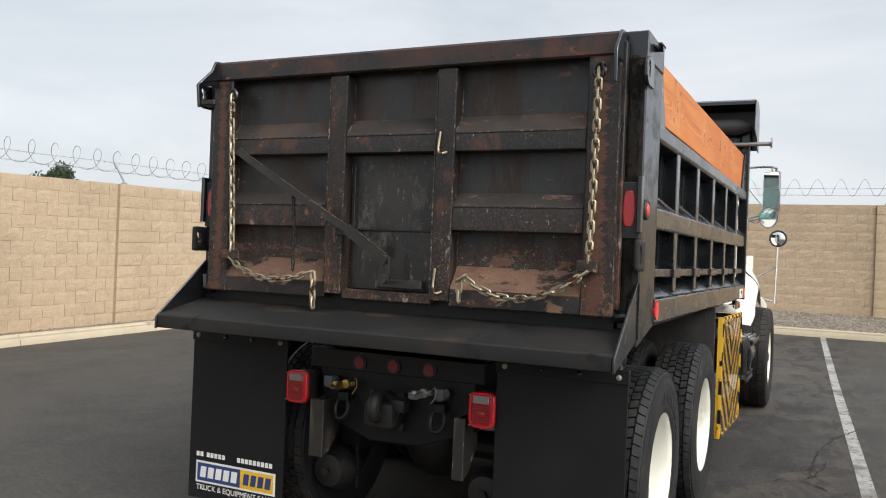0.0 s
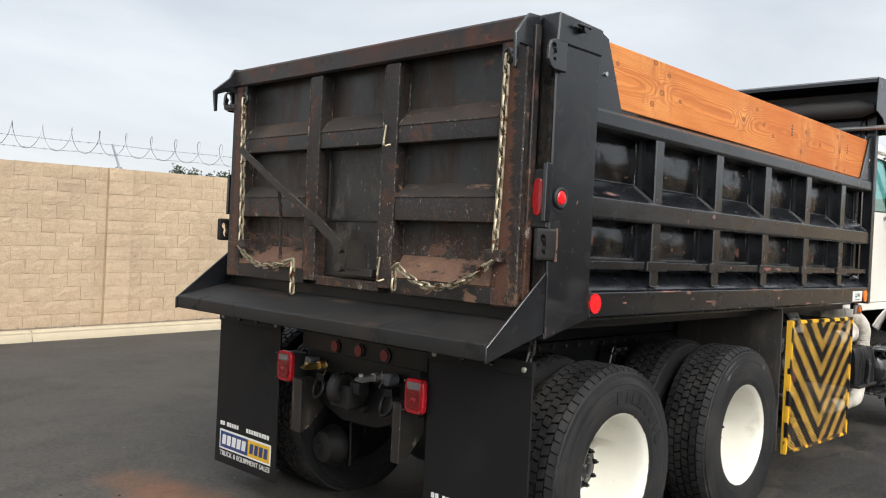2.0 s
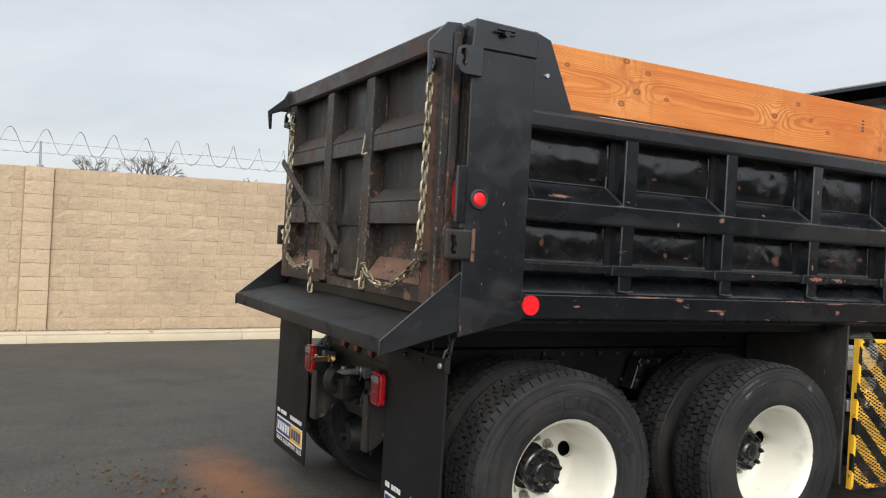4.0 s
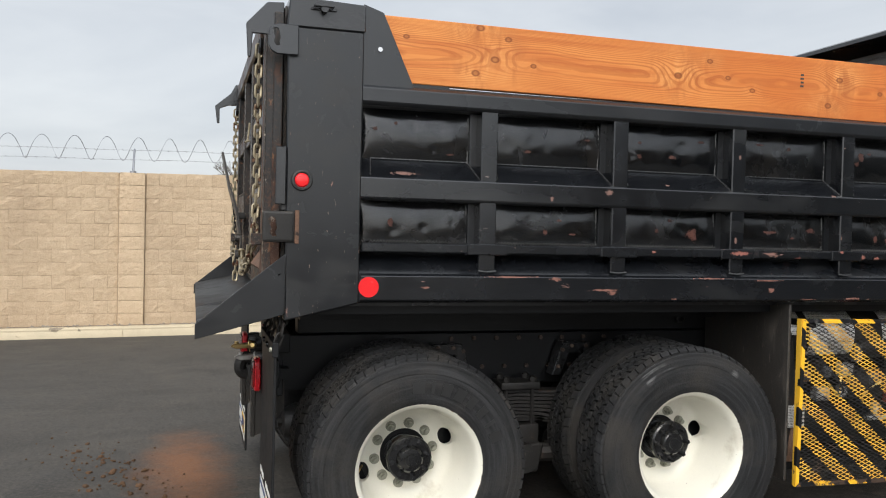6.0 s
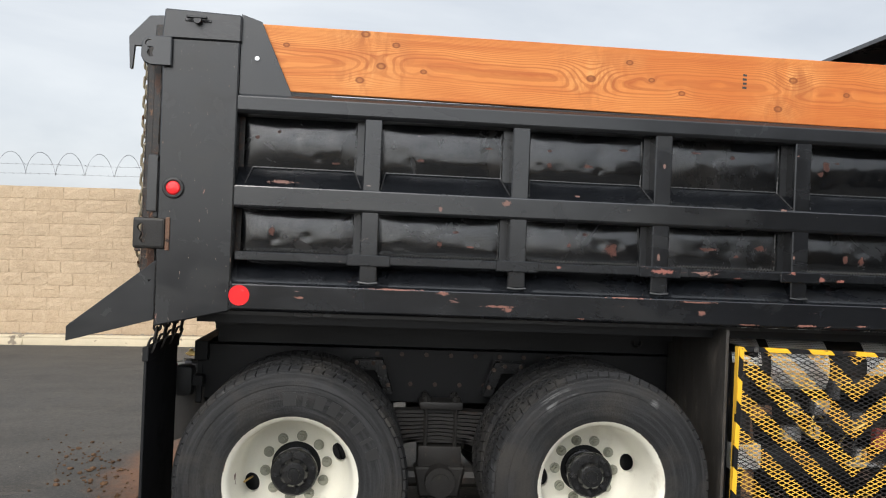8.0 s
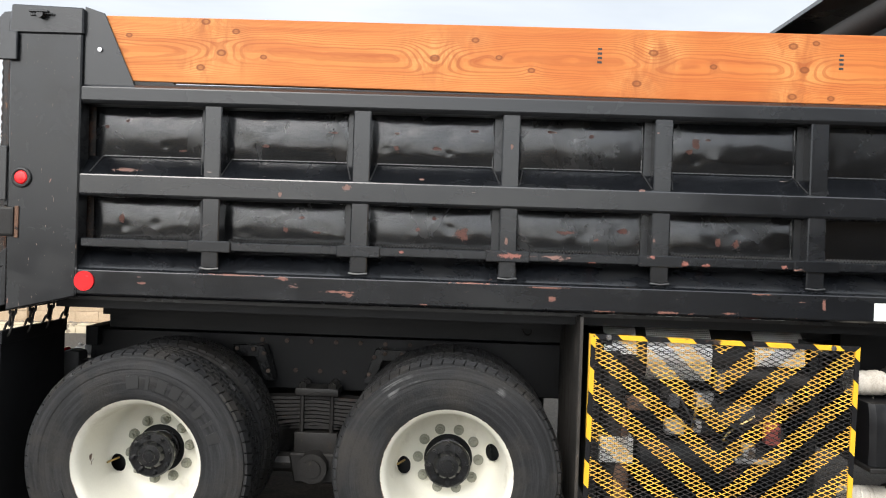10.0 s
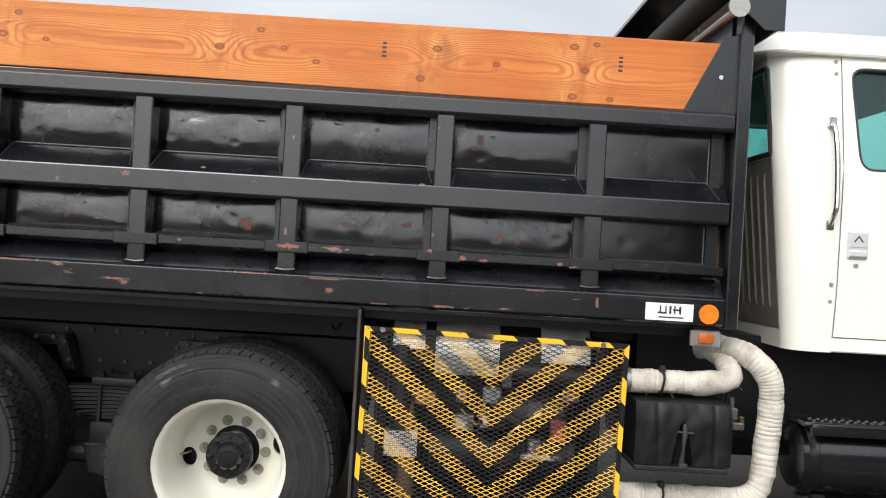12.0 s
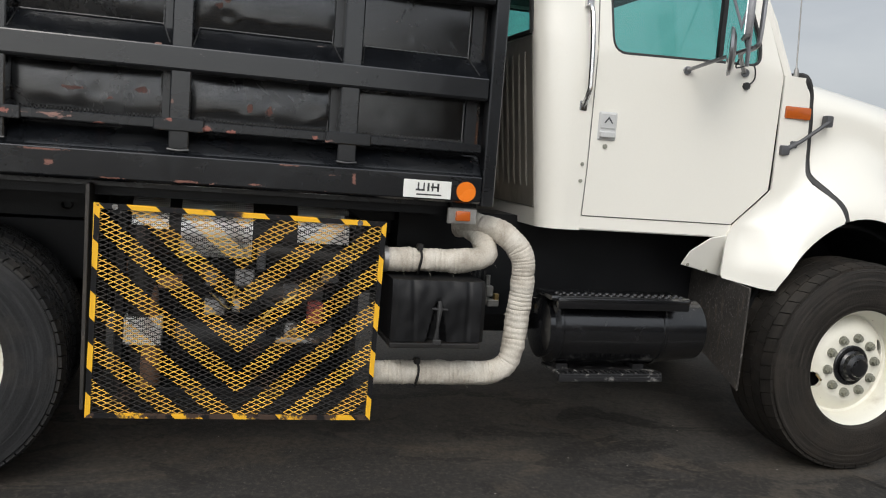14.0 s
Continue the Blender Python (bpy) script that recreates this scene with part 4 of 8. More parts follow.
def lumps(spots, sizes, material, name, label, squash=0.7):
    """Many small stones in one mesh."""
    bm = bmesh.new()
    for (x, y, z), s in zip(spots, sizes):
        g = bmesh.ops.create_icosphere(bm, subdivisions=1, radius=s, matrix=pose(x, y, z, rng.uniform(0, 360), 0, rng.uniform(0, 360)))
        for v in g["verts"]:
            v.co = Vector((x, y, z)) + (v.co - Vector((x, y, z))) * rng.uniform(0.6, 1.25)
            v.co.z = z + (v.co.z - z) * squash
    return tagged(part(name, bm, material, None, label, False), label, name, "", "stuff")


def lumps_fast(spots, sizes, material, name, label):
    """Thousands of small pebbles, from octahedra."""
    vs, fs = [], []
    for (x, y, z), s in zip(spots, sizes):
        b = len(vs)
        a = rng.uniform(0, 3.1)
        ca, sa = math.cos(a) * s, math.sin(a) * s
        q = rng.uniform(0.6, 1.3)
        vs += [(x + ca, y + sa, z), (x - sa * q, y + ca * q, z + s * 0.15), (x - ca, y - sa, z), (x + sa, y - ca, z - s * 0.1), (x + sa * 0.2, y, z + s * 0.7), (x, y, z - s * 0.7)]
        fs += [(b + i, b + (i + 1) % 4, b + 4) for i in range(4)] + [(b + (i + 1) % 4, b + i, b + 5) for i in range(4)]
    me = bpy.data.meshes.new(name)
    me.from_pydata(vs, [], fs)
    me.materials.append(M[material])
    return tagged(new(name, me), label, name, "", "stuff")


pts = []
for _ in range(5200):
    y = rng.uniform(KERB_Y + 0.18, WALL_Y - 0.02)
    pts.append((rng.uniform(-2.5, 6.5), y, 0.208 + (y - KERB_Y - 0.16) * 0.235))
lumps_fast(pts, [rng.uniform(0.015, 0.04) for _ in pts], "pebble", "gravel", "loose grey landscaping gravel")
pts = [(rng.uniform(WALL_X + 0.05, KERB_X - 0.18), y, -0.10 + rise_west(y)) for y in [rng.uniform(-6, 16) for _ in range(900)]]
lumps_fast(pts, [rng.uniform(0.008, 0.03) for _ in pts], "pebble", "soil_crumbs", "small stones along the soil strip")

BH, BL = 0.203, 0.406                   # course height and block length


def block_mesh(name, length, height, depth, seed):
    """A split-faced block, rough face towards +x; 4 x 3 cells."""
    r = random.Random(seed)
    bm = bmesh.new()
    ny, nz = 4, 3
    grid = []
    for i in range(ny + 1):
        row = []
        for j in range(nz + 1):
            edge = i in (0, ny) or j in (0, nz)
            row.append(bm.verts.new((r.uniform(0.0, 0.005) if edge else r.uniform(0.003, 0.011), (i / ny - 0.5) * length, (j / nz - 0.5) * height)))
        grid.append(row)
    for i in range(ny):
        for j in range(nz):
            bm.faces.new((grid[i][j], grid[i + 1][j], grid[i + 1][j + 1], grid[i][j + 1]))
    rim = [grid[i][0] for i in range(ny + 1)] + [grid[ny][j] for j in range(1, nz + 1)] + [grid[i][nz] for i in range(ny - 1, -1, -1)] + [grid[0][j] for j in range(nz - 1, 0, -1)]
    back = [bm.verts.new((-depth, v.co.y, v.co.z)) for v in rim]
    k = len(rim)
    for i in range(k):
        bm.faces.new((rim[i], back[i], back[(i + 1) % k], rim[(i + 1) % k]))
    bmesh.ops.recalc_face_normals(bm, faces=bm.faces)
    me = bpy.data.meshes.new(name)
    bm.to_mesh(me)
    bm.free()
    me.materials.append(M["block"])
    return me


def restyled(me, material):
    me.materials[0] = material
    return me


LONG = [block_mesh("block", BL - 0.006, BH - 0.006, 0.06, k) for k in range(6)]
HALF = [block_mesh("half_block", BL / 2 - 0.006, BH - 0.006, 0.06, 20 + k) for k in range(4)]
PIER = [block_mesh("pier_block", BL - 0.026, BH - 0.006, 0.10, 40 + k) for k in range(4)]
PIER = [restyled(me, M["pier"]) for me in PIER]


def block_wall(name, piers, lo, hi, base, place, near, label):
    """Twelve courses of split-faced block with piers; place(along, z, out) gives the pose of a block; near: the stretch whose blocks are parts."""
    spec = []
    for c in range(12):
        z = base + (c + 0.5) * BH
        y = lo
        while y < hi:
            pier = next((p for p in piers if abs(p - (y + 0.001)) < BL / 2 + 0.0005), None)
            stop = min([p - BL / 2 for p in piers if p - BL / 2 > y + 0.01] + [hi])
            if pier is not None and y <= pier + BL / 2 - 0.01:
                spec.append((pier, z, 0.05, PIER, 1.0))
                y = pier + BL / 2 + 0.0005
                continue
            start = y
            if c % 2 and stop - y > BL:
                spec.append((y + BL / 4, z, 0.0, HALF, 1.0))
                y += BL / 2
            while stop - y > BL - 0.002:
                spec.append((y + BL / 2, z, 0.0, LONG, 1.0))
                y += BL
            if stop - y > 0.03:
                spec.append(((y + stop) / 2, z, 0.0, HALF, (stop - y) / (BL / 2)))
            y = stop
    core = bmesh.new()
    m0, m1 = place(lo, base - 0.3, -0.006), place(hi, base + 12 * BH - 0.01, -0.006)
    thick = place(0, 0, -0.20).translation - place(0, 0, 0).translation
    a, b = m0.translation, m1.translation + thick
    box(core, min(a.x, b.x), max(a.x, b.x), min(a.y, b.y), max(a.y, b.y), a.z, b.z)
    root = structure(name, core, "mortar", label)
    mid = root.location.copy()
    r = random.Random(len(spec))
    spec.sort(key=lambda s: abs(s[0] - near))
    rest_v, rest_f = [], []
    for i, (y, z, out, kind, wide) in enumerate(spec):
        me = r.choice(kind)
        m = Matrix.Translation(-mid) @ place(y, z, out + r.uniform(-0.002, 0.002)) @ Matrix.Diagonal((1, wide, 1, 1))
        if i < 300:
            ob = new("block" if kind is LONG else "half_block" if kind is HALF else "pier_block", me)
            ob.parent = root
            ob.matrix_basis = m
        else:
            k = len(rest_v)
            rest_v += [tuple(m @ v.co) for v in me.vertices]
            rest_f += [tuple(k + j for j in p.vertices) for p in me.polygons]
    if rest_f:
        me = bpy.data.meshes.new("far_blocks")
        me.from_pydata(rest_v, [], rest_f)
        me.materials.append(M["block"])
        ob = new("far_blocks", me)
        ob.parent = root
        ob["kind"] = "stuff"
    return root


WEST_PIERS = [-11.1, -6.66, -2.25, 2.16, 6.56, 10.60, 15.0]
NORTH_PIERS = [-3.6 + 4.43 * k for k in range(-1, 7)]
west_place = lambda y, z, out: pose(WALL_X + out, y, z)
north_place = lambda x, z, out: pose(x, WALL_Y - out, z, 0, 0, -90)
climb(block_wall("wall_west", WEST_PIERS, -12.0, WALL_Y, -0.13, west_place, 5.0, "tan split-face concrete block wall with piers"))
block_wall("wall_north", NORTH_PIERS, WALL_X, 17.0, 0.475, north_place, 1.2, "tan split-face concrete block wall with piers")


def wire_fence(name, along, piers, lo, hi, face, top, start, label):
    """Barbed strands and a coil of wire on slanting arms above a wall; start: where the first loop stands highest."""
    lean = -1 if along == "y" else 1
    P = lambda s, out, z: (face + lean * out, s, z) if along == "y" else (s, face + lean * out, z)
    root = thing(name, P((lo + hi) / 2, 0.1, top), label, "fence")
    for p in piers:
        if lo < p < hi:
            bm = bmesh.new()
            tube(bm, [P(p, 0.06, top - 0.01), P(p, 0.10, top + 0.08), P(p, 0.34, top + 0.40)], [0.022, 0.018, 0.016], 6)
            disc(bm, P(p, 0.07, top + 0.015), 0.05, 0.03, "z", 10)
            part("arm", bm, "wire", root, "galvanised slanting arm")
    for out, z in ((0.21, 0.22), (0.33, 0.385)):
        bm = bmesh.new()
        k = int((hi - lo) / 0.55)
        tube(bm, [P(lo + (hi - lo) * i / k, out, top + z - 0.006 * math.sin(i * 1.9)) for i in range(k + 1)], 0.0042, 4)
        for i in range(int((hi - lo) / 0.14)):
            s = lo + i * 0.14
            tube(bm, [P(s - 0.008, out - 0.012, top + z + 0.013), P(s + 0.008, out + 0.012, top + z - 0.013)], 0.0035, 3)
        part("strand", bm, "wire", root)
    bm = bmesh.new()
    path = []
    s, k = start, 0
    while s < hi:
        a = 2 * math.pi * k / 16
        path.append(P(s, 0.32 + 0.20 * math.sin(a), top + 0.40 + 0.19 * math.cos(a)))
        s += (0.479 if s < 4.6 else 0.43) / 16
        k += 1
    tube(bm, path, 0.0048, 4)
    part("coil", bm, "wire", root, "coiled razor wire")
    return root


climb(wire_fence("wire_fence", "y", WEST_PIERS, -6, 18.5, WALL_X, 2.306, -5.912, "galvanised barbed strands and coiled wire on the wall"))
wire_fence("wire_fence", "x", NORTH_PIERS, -6, 14, WALL_Y, 2.911, -5.834, "galvanised barbed strands and coiled wire on the wall")

# plain unseen walls close the yard behind the camera, eastward low for sky reflections
structure("wall_east", boxes((17.0, 17.2, -13.0, 11.5, -0.1, 1.1)), "block", "plain low tan block wall closing the yard")
# two tall unseen walls, added to darken what the truck's side mirrors
structure("wall_north_east", boxes((17.0, 17.2, 11.5, WALL_Y, -0.1, 5.5)), "soil", "plain unseen brown wall added to darken the truck's reflections")
structure("wall_north_close", boxes((9.5, 17.0, 18.3, 18.5, 0.0, 5.5)), "reflected_dark", "plain unseen dark wall added to darken the truck's reflections")
structure("wall_south", boxes((WALL_X, 17.2, -13.2, -13.0, -0.3, 1.1)), "block", "plain tan block wall closing the yard")

# painted parking line
bm = bmesh.new()
line = [(0.277, 5.4), (0.163, 8.0), (0.071, 10.0), (-0.022, 12.0), (-0.31, 18.74)]
lie = lambda y: rise(y) - DIP
for (x0, y0), (x1, y1) in zip(line, line[1:]):
    bm.faces.new([bm.verts.new(p) for p in ((x0 - 0.05, y0, lie(y0) + 0.004), (x0 + 0.05, y0, lie(y0) + 0.004), (x1 + 0.05, y1, lie(y1) + 0.004), (x1 - 0.05, y1, lie(y1) + 0.004))])
tagged(part("parking_line", bm, "line_paint"), "worn white painted parking line on the asphalt", "line", "", "structure")

# cracks in the asphalt beside the parking line
CRACKS = [[(-0.50, 9.25), (-0.275, 9.31), (-0.02, 9.34), (0.12, 9.28), (0.26, 9.23), (0.62, 9.08)], [(0.60, 8.85), (0.27, 8.44), (0.17, 8.09), (0.07, 7.89), (0.02, 7.57), (-0.05, 7.23), (-0.085, 6.83), (-0.10, 6.26)],
          [(0.0, 6.89), (-0.03, 6.54), (-0.13, 6.20)], [(-0.32, 6.50), (-0.225, 6.54), (-0.14, 6.54), (-0.03, 6.50)], [(-0.33, 6.06), (-0.27, 6.16), (-0.13, 6.16), (-0.04, 6.07), (0.01, 5.98)], [(-0.27, 10.69), (-0.19, 10.53), (-0.12, 10.30), (-0.04, 10.22)]]
for way in CRACKS:
    bm, last = bmesh.new(), None
    way = [(x - 0.059 - 0.018 * (y - 7.47), y * 1.04) for x, y in way]
    for k, ((xa, ya), (xb, yb)) in enumerate(zip(way, way[1:])):
        for q in range(8):
            x, y = xa + (xb - xa) * q / 8, ya + (yb - ya) * q / 8
            x += 0.030 * noise.noise((x * 9, y * 9, 1.0)) + rng.uniform(-0.006, 0.006)
            y += 0.030 * noise.noise((x * 9, y * 9, 7.0))
            w = rng.uniform(0.002, 0.010)
            nx, ny = -(yb - ya), xb - xa
            m = math.hypot(nx, ny)
            pair = [bm.verts.new((x + nx / m * w, y + ny / m * w, lie(y) + 0.0075)), bm.verts.new((x - nx / m * w, y - ny / m * w, lie(y) + 0.0075))]
            if last:
                bm.faces.new((last[0], last[1], pair[1], pair[0]))
            last = pair
    tagged(part("crack", bm, "crack"), "dark crack in the asphalt", "crack", "", "structure")

# earth clumps dropped behind the truck
pts = []
for _ in range(150):
    u, v = rng.gauss(0, 0.42), rng.gauss(0, 0.13)
    pts.append((-2.72 + u * 0.90 - v * 0.43, 2.62 + u * 0.43 + v * 0.90, 0.003))
lumps(pts, [rng.uniform(0.004, 0.011) if rng.random() < 0.82 else rng.uniform(0.011, 0.022) for _ in pts], "clump", "earth_clumps", "crumbs of brown earth dropped on the asphalt")


# ---- trees behind the wall ----
def tree(at, height, spread, leafy, label):
    """A tapered trunk with forking limbs; leafy: number of leaves to a twig."""
    r = random.Random(int(at[0] * 10 + at[1]))
    root = thing("tree", at, label, "tree")
    bm, ends = bmesh.new(), []

    def grow(p, d, length, rad, depth):
        q = p + d * length
        tube(bm, [p, p.lerp(q, 0.5) + Vector((r.uniform(-1, 1), r.uniform(-1, 1), 0)) * length * 0.06, q], [rad, rad * 0.85, rad * 0.65], 5 if depth > 2 else 4, False)
        if depth == 0:
            ends.append((q, d))
            return
        for _ in range((3 if leafy else 4) if depth > 1 else 4):
            t = (d + Vector((r.uniform(-1, 1), r.uniform(-1, 1), r.uniform(-0.35, 0.6))) * spread).normalized()
            grow(q, t, length * r.uniform(0.6, 0.8), rad * 0.6, depth - 1)

    grow(Vector(at), Vector((0, 0, 1)), height * 0.30, height * 0.022, 5)
    part("trunk", bm, "bark", root, "bare grey limbs and twigs")
    if leafy:
        vs, fs = [], []
        for q, d in ends:
            for _ in range(leafy):
                c = q + Vector((r.gauss(0, 1), r.gauss(0, 1), r.gauss(0, 1))) * height * 0.028
                u = Vector((r.uniform(-1, 1), r.uniform(-1, 1), r.uniform(-1, 1))).normalized() * height * 0.016
                w = u.orthogonal().normalized() * height * 0.007
                k = len(vs)
                vs += [tuple(c - u), tuple(c + w), tuple(c + u), tuple(c - w)]
                fs.append((k, k + 1, k + 2, k + 3))
        me = bpy.data.meshes.new("crown")
        me.from_pydata([tuple(Vector(v) - Vector(at)) for v in vs], [], fs)
        me.materials.append(M["leaf"])
        ob = new("crown", me)
        ob.parent = root
    return root

tree((-32, 5.8, -0.2), 5.2, 0.95, 0, "bare winter tree with grey twigs")
tree((-32, 10.2, -0.2), 3.9, 0.35, 9, "dark green tree behind the wall")
tree((-32, 20.1, -0.2), 4.8, 0.36, 9, "dark green tree behind the wall")
tree((-40, 25.9, -0.2), 4.5, 0.40, 9, "dark green tree behind the wall")
tree((-40, 31.9, -0.2), 5.6, 0.32, 9, "dark green tree behind the wall")

# ================= the dump truck =================
XC = -1.93                               # middle of the truck; it faces +y
truck = thing("dump_truck", (XC, 6.2, 0), "white-cab dump truck with a black steel body, parked on asphalt", "truck")
X = lambda d, s=1: XC + s * d            # d metres outward from the middle, on side s

# ---- dump body ----
Y0, Y1 = 3.765, 7.58                     # between the rear corner post and the front post
POSTS = [4.349, 5.006, 5.658, 6.318, 6.986]
body = boxes((X(-1.07), X(1.07), 3.47, 7.60, 1.19, 1.22), (X(-1.07), X(1.07), 7.58, 7.60, 1.22, 2.62))
body = part("dump_body", body, "black_clean", truck, "black painted steel dump body")


def box_s(bm, d0, d1, y0, y1, z0, z1, s, r=0.0):
    a, b = X(d0, s), X(d1, s)
    return box(bm, min(a, b), max(a, b), y0, y1, z0, z1, r)


def poly_s(pts, s):
    """(d, z) to (x, z) on side s."""
    return [(X(d, s), z) for d, z in pts]


def holed(bm, cutters):
    """A mesh with round or oval holes cut by a boolean, worked out once."""
    me = bpy.data.meshes.new("cut")
    bm.to_mesh(me)
    bm.free()
    ob = bpy.data.objects.new("cut", me)
    cm = bpy.data.meshes.new("cutter")
    cutters.to_mesh(cm)
    cutters.free()
    co = bpy.data.objects.new("cutter", cm)
    for o in (ob, co):
        scene.collection.objects.link(o)
    md = ob.modifiers.new("cut", "BOOLEAN")
    md.object, md.operation, md.solver = co, "DIFFERENCE", "EXACT"
    bpy.context.view_layer.update()
    out = bpy.data.meshes.new_from_object(ob.evaluated_get(bpy.context.evaluated_depsgraph_get()))
    for o in (ob, co):
        bpy.data.objects.remove(o)
    return out


def dented(s, y0, y1, z0, z1, seed, deep):
    """A wall sheet between posts, bowed outward and dented by loads."""
    r = random.Random(seed)
    hits = [(r.uniform(0.12, 0.88), r.uniform(0.25, 0.75), r.uniform(0.022, 0.055), r.uniform(-0.7, 1.0)) for _ in range(10)]
    bm = bmesh.new()
    nu, nv = 56, 28
    rows = []
    for i in range(nu + 1):
        row = []
        for j in range(nv + 1):
            u, v = i / nu, j / nv
            lift = (math.sin(math.pi * u) ** 0.4) * math.sin(math.pi * v ** 0.95) ** 0.9
            d = lift * deep * (0.9 + 0.22 * noise.noise((u * 2.0 + seed, v * 1.0, seed * 1.7)))
            d += lift * deep * 0.19 * noise.noise((u * 4.6 + seed * 3, v * 2.0, seed * 0.7))
            for hu, hv, hw, hs in hits:
                e = ((u - hu) / hw) ** 2 + ((v - hv) / (hw * 2.2)) ** 2
                d -= deep * 0.17 * hs * math.exp(-e) * lift
            row.append(bm.verts.new((X(1.068 + d, s), y0 + (y1 - y0) * u, z0 + (z1 - z0) * v)))
        rows.append(row)
    for i in range(nu):
        for j in range(nv):
            f = (rows[i][j], rows[i + 1][j], rows[i + 1][j + 1], rows[i][j + 1])
            bm.faces.new(f if s > 0 else f[::-1])
    bmesh.ops.solidify(bm, geom=bm.faces[:], thickness=0.006)
    return bm


def keyed(bm, y, z, r, s, name, material, label):
    """A plate on the body's side with a hooked keyhole through it."""
    cut = bmesh.new()
    prof = [(y + r * math.cos(t), z + r * math.sin(t)) for t in [radians(a) for a in range(-20, 251, 30)]]
    prof += [(y - r * 0.1, z - r * 1.5), (y - r * 0.5, z - r * 2.6), (y + r * 0.2, z - r * 3.6), (y + r * 1.2, z - r * 3.5), (y + r * 0.9, z - r * 2.6), (y + r * 1.3, z - r * 1.6)]
    prism(cut, prof, "x", min(X(1.15, s), X(1.23, s)), max(X(1.15, s), X(1.23, s)))
    bm2 = bmesh.new()
    bm2.from_mesh(holed(bm, cut))
    return part(name, bm2, material, body, label, smooth=False)


for s in (1, -1):
    # long rails
    bm = bmesh.new()
    prism(bm, poly_s([(1.05, 2.152), (1.160, 2.152), (1.178, 2.136), (1.178, 2.078), (1.168, 2.064), (1.05, 2.064)], s), "y", Y0 - 0.005, Y1, 0.003)
    part("top_rail", bm, "black_clean", body, smooth=False)
    bm = bmesh.new()
    prism(bm, poly_s([(1.07, 1.845), (1.165, 1.762), (1.176, 1.752), (1.176, 1.668), (1.168, 1.657), (1.07, 1.657)], s), "y", Y0 - 0.005, Y1, 0.003)
    part("middle_rail", bm, "black_paint", body, "scuffed black middle rail", smooth=False)
    bm = bmesh.new()
    prism(bm, poly_s([(1.07, 1.445), (1.17, 1.338), (1.187, 1.330), (1.187, 1.226), (1.17, 1.214), (1.07, 1.214)], s), "y", Y0 - 0.005, Y1, 0.003)
    part("bottom_rail", bm, "black_scuffed", body, "bottom rail with chipped paint and pink primer showing", smooth=False)
    # ledge bar in short lengths with laps over the posts
    edges = [Y0] + POSTS + [Y1]
    for a, b in zip(edges, edges[1:]):
        part("ledge_bar", box_s(bmesh.new(), 1.10, 1.172, a + 0.01, b - 0.01, 1.434, 1.472, s, 0.004), "ledge_chipped", body, "narrow ledge bar with chipped edges", smooth=False)
    for p in POSTS:
        part("ledge_sleeve", box_s(bmesh.new(), 1.10, 1.184, p - 0.095, p + 0.095, 1.427, 1.476, s, 0.004), "ledge_chipped", body, smooth=False)
    bm = bmesh.new()
    for a, b in zip(edges, edges[1:]):
        for i in range(int((b - a - 0.12) / 0.015)):
            y = a + 0.06 + i * 0.015
            tube(bm, [(X(1.088, s), y, 1.472), (X(1.092, s), y + 0.0075, 1.485), (X(1.088, s), y + 0.015, 1.472)], 0.0034, 4)
    part("weld_bead", bm, "weld", body, "zigzag weld along the ledge")["kind"] = "stuff"
    for k, p in enumerate(POSTS):
        bm = bmesh.new()
        box_s(bm, 1.06, 1.170, p - 0.039, p + 0.039, 1.355, 2.07, s, 0.005)
        part("side_post", bm, "black_paint", body, smooth=False)
        bm = bmesh.new()
        tube(bm, [(X(1.172, s), p - 0.042, 1.356), (X(1.178, s), p, 1.352), (X(1.172, s), p + 0.042, 1.356)], 0.0042, 6)
        part("post_weld", bm, "weld", body, "bright bare weld at the post's foot")
    for k, (a, b) in enumerate(zip(edges, edges[1:])):
        part("upper_panel", dented(s, a + 0.02, b - 0.02, 1.82, 2.075, 3 + k, 0.021 if k < 5 else 0.004), "panel_upper", body, "dented gloss black upper wall panel")
        part("lower_panel", dented(s, a + 0.02, b - 0.02, 1.43, 1.67, 31 + k, 0.020 if k < 5 else 0.002), "panel_lower", body, "dented lower wall panel with chipped paint")
        bm = bmesh.new()
        bead(bm, (X(1.075, s), b - 0.075, 2.05), (X(1.075, s), b - 0.075, 1.84), 0.0038)
        bead(bm, (X(1.075, s), b - 0.075, 1.65), (X(1.075, s), b - 0.075, 1.48), 0.0038)
        bead(bm, (X(1.076, s), a + 0.06, 1.845), (X(1.076, s), b - 0.075, 1.845), 0.0028)
        for yy, ye in ((b - 0.075, b - 0.045), (a + 0.06, a + 0.042)):
            bead(bm, (X(1.076, s), yy, 1.842), (X(1.168, s), ye, 1.764), 0.003)
        part("panel_weld", bm, "weld", body, "lumpy painted weld seams round the panel")
        bm = boxes((min(X(1.068, s), X(1.09, s)), max(X(1.068, s), X(1.09, s)), b - 0.07, b - 0.02, 1.43, 2.07))
        part("backing_strip", bm, "black_clean", body)
    # inner wall sheet above and between
    bm = bmesh.new()
    box_s(bm, 1.045, 1.066, 3.47, 7.60, 1.22, 2.15, s)
    part("inner_sheet", bm, "rusty_black", body)
    # rear corner post with cap
    bm = bmesh.new()
    prof = [(3.452, 1.138), (3.765, 1.212), (3.765, 2.365), (3.445, 2.365)]
    a, b = X(1.185, s), X(1.09, s)
    prism(bm, prof, "x", min(a, b), max(a, b), 0.006)
    post = part("corner_post", bm, "black_scratched", body, "wide black corner post with scratches")
    bm = bmesh.new()
    a, b = X(1.19, s), X(1.02, s)
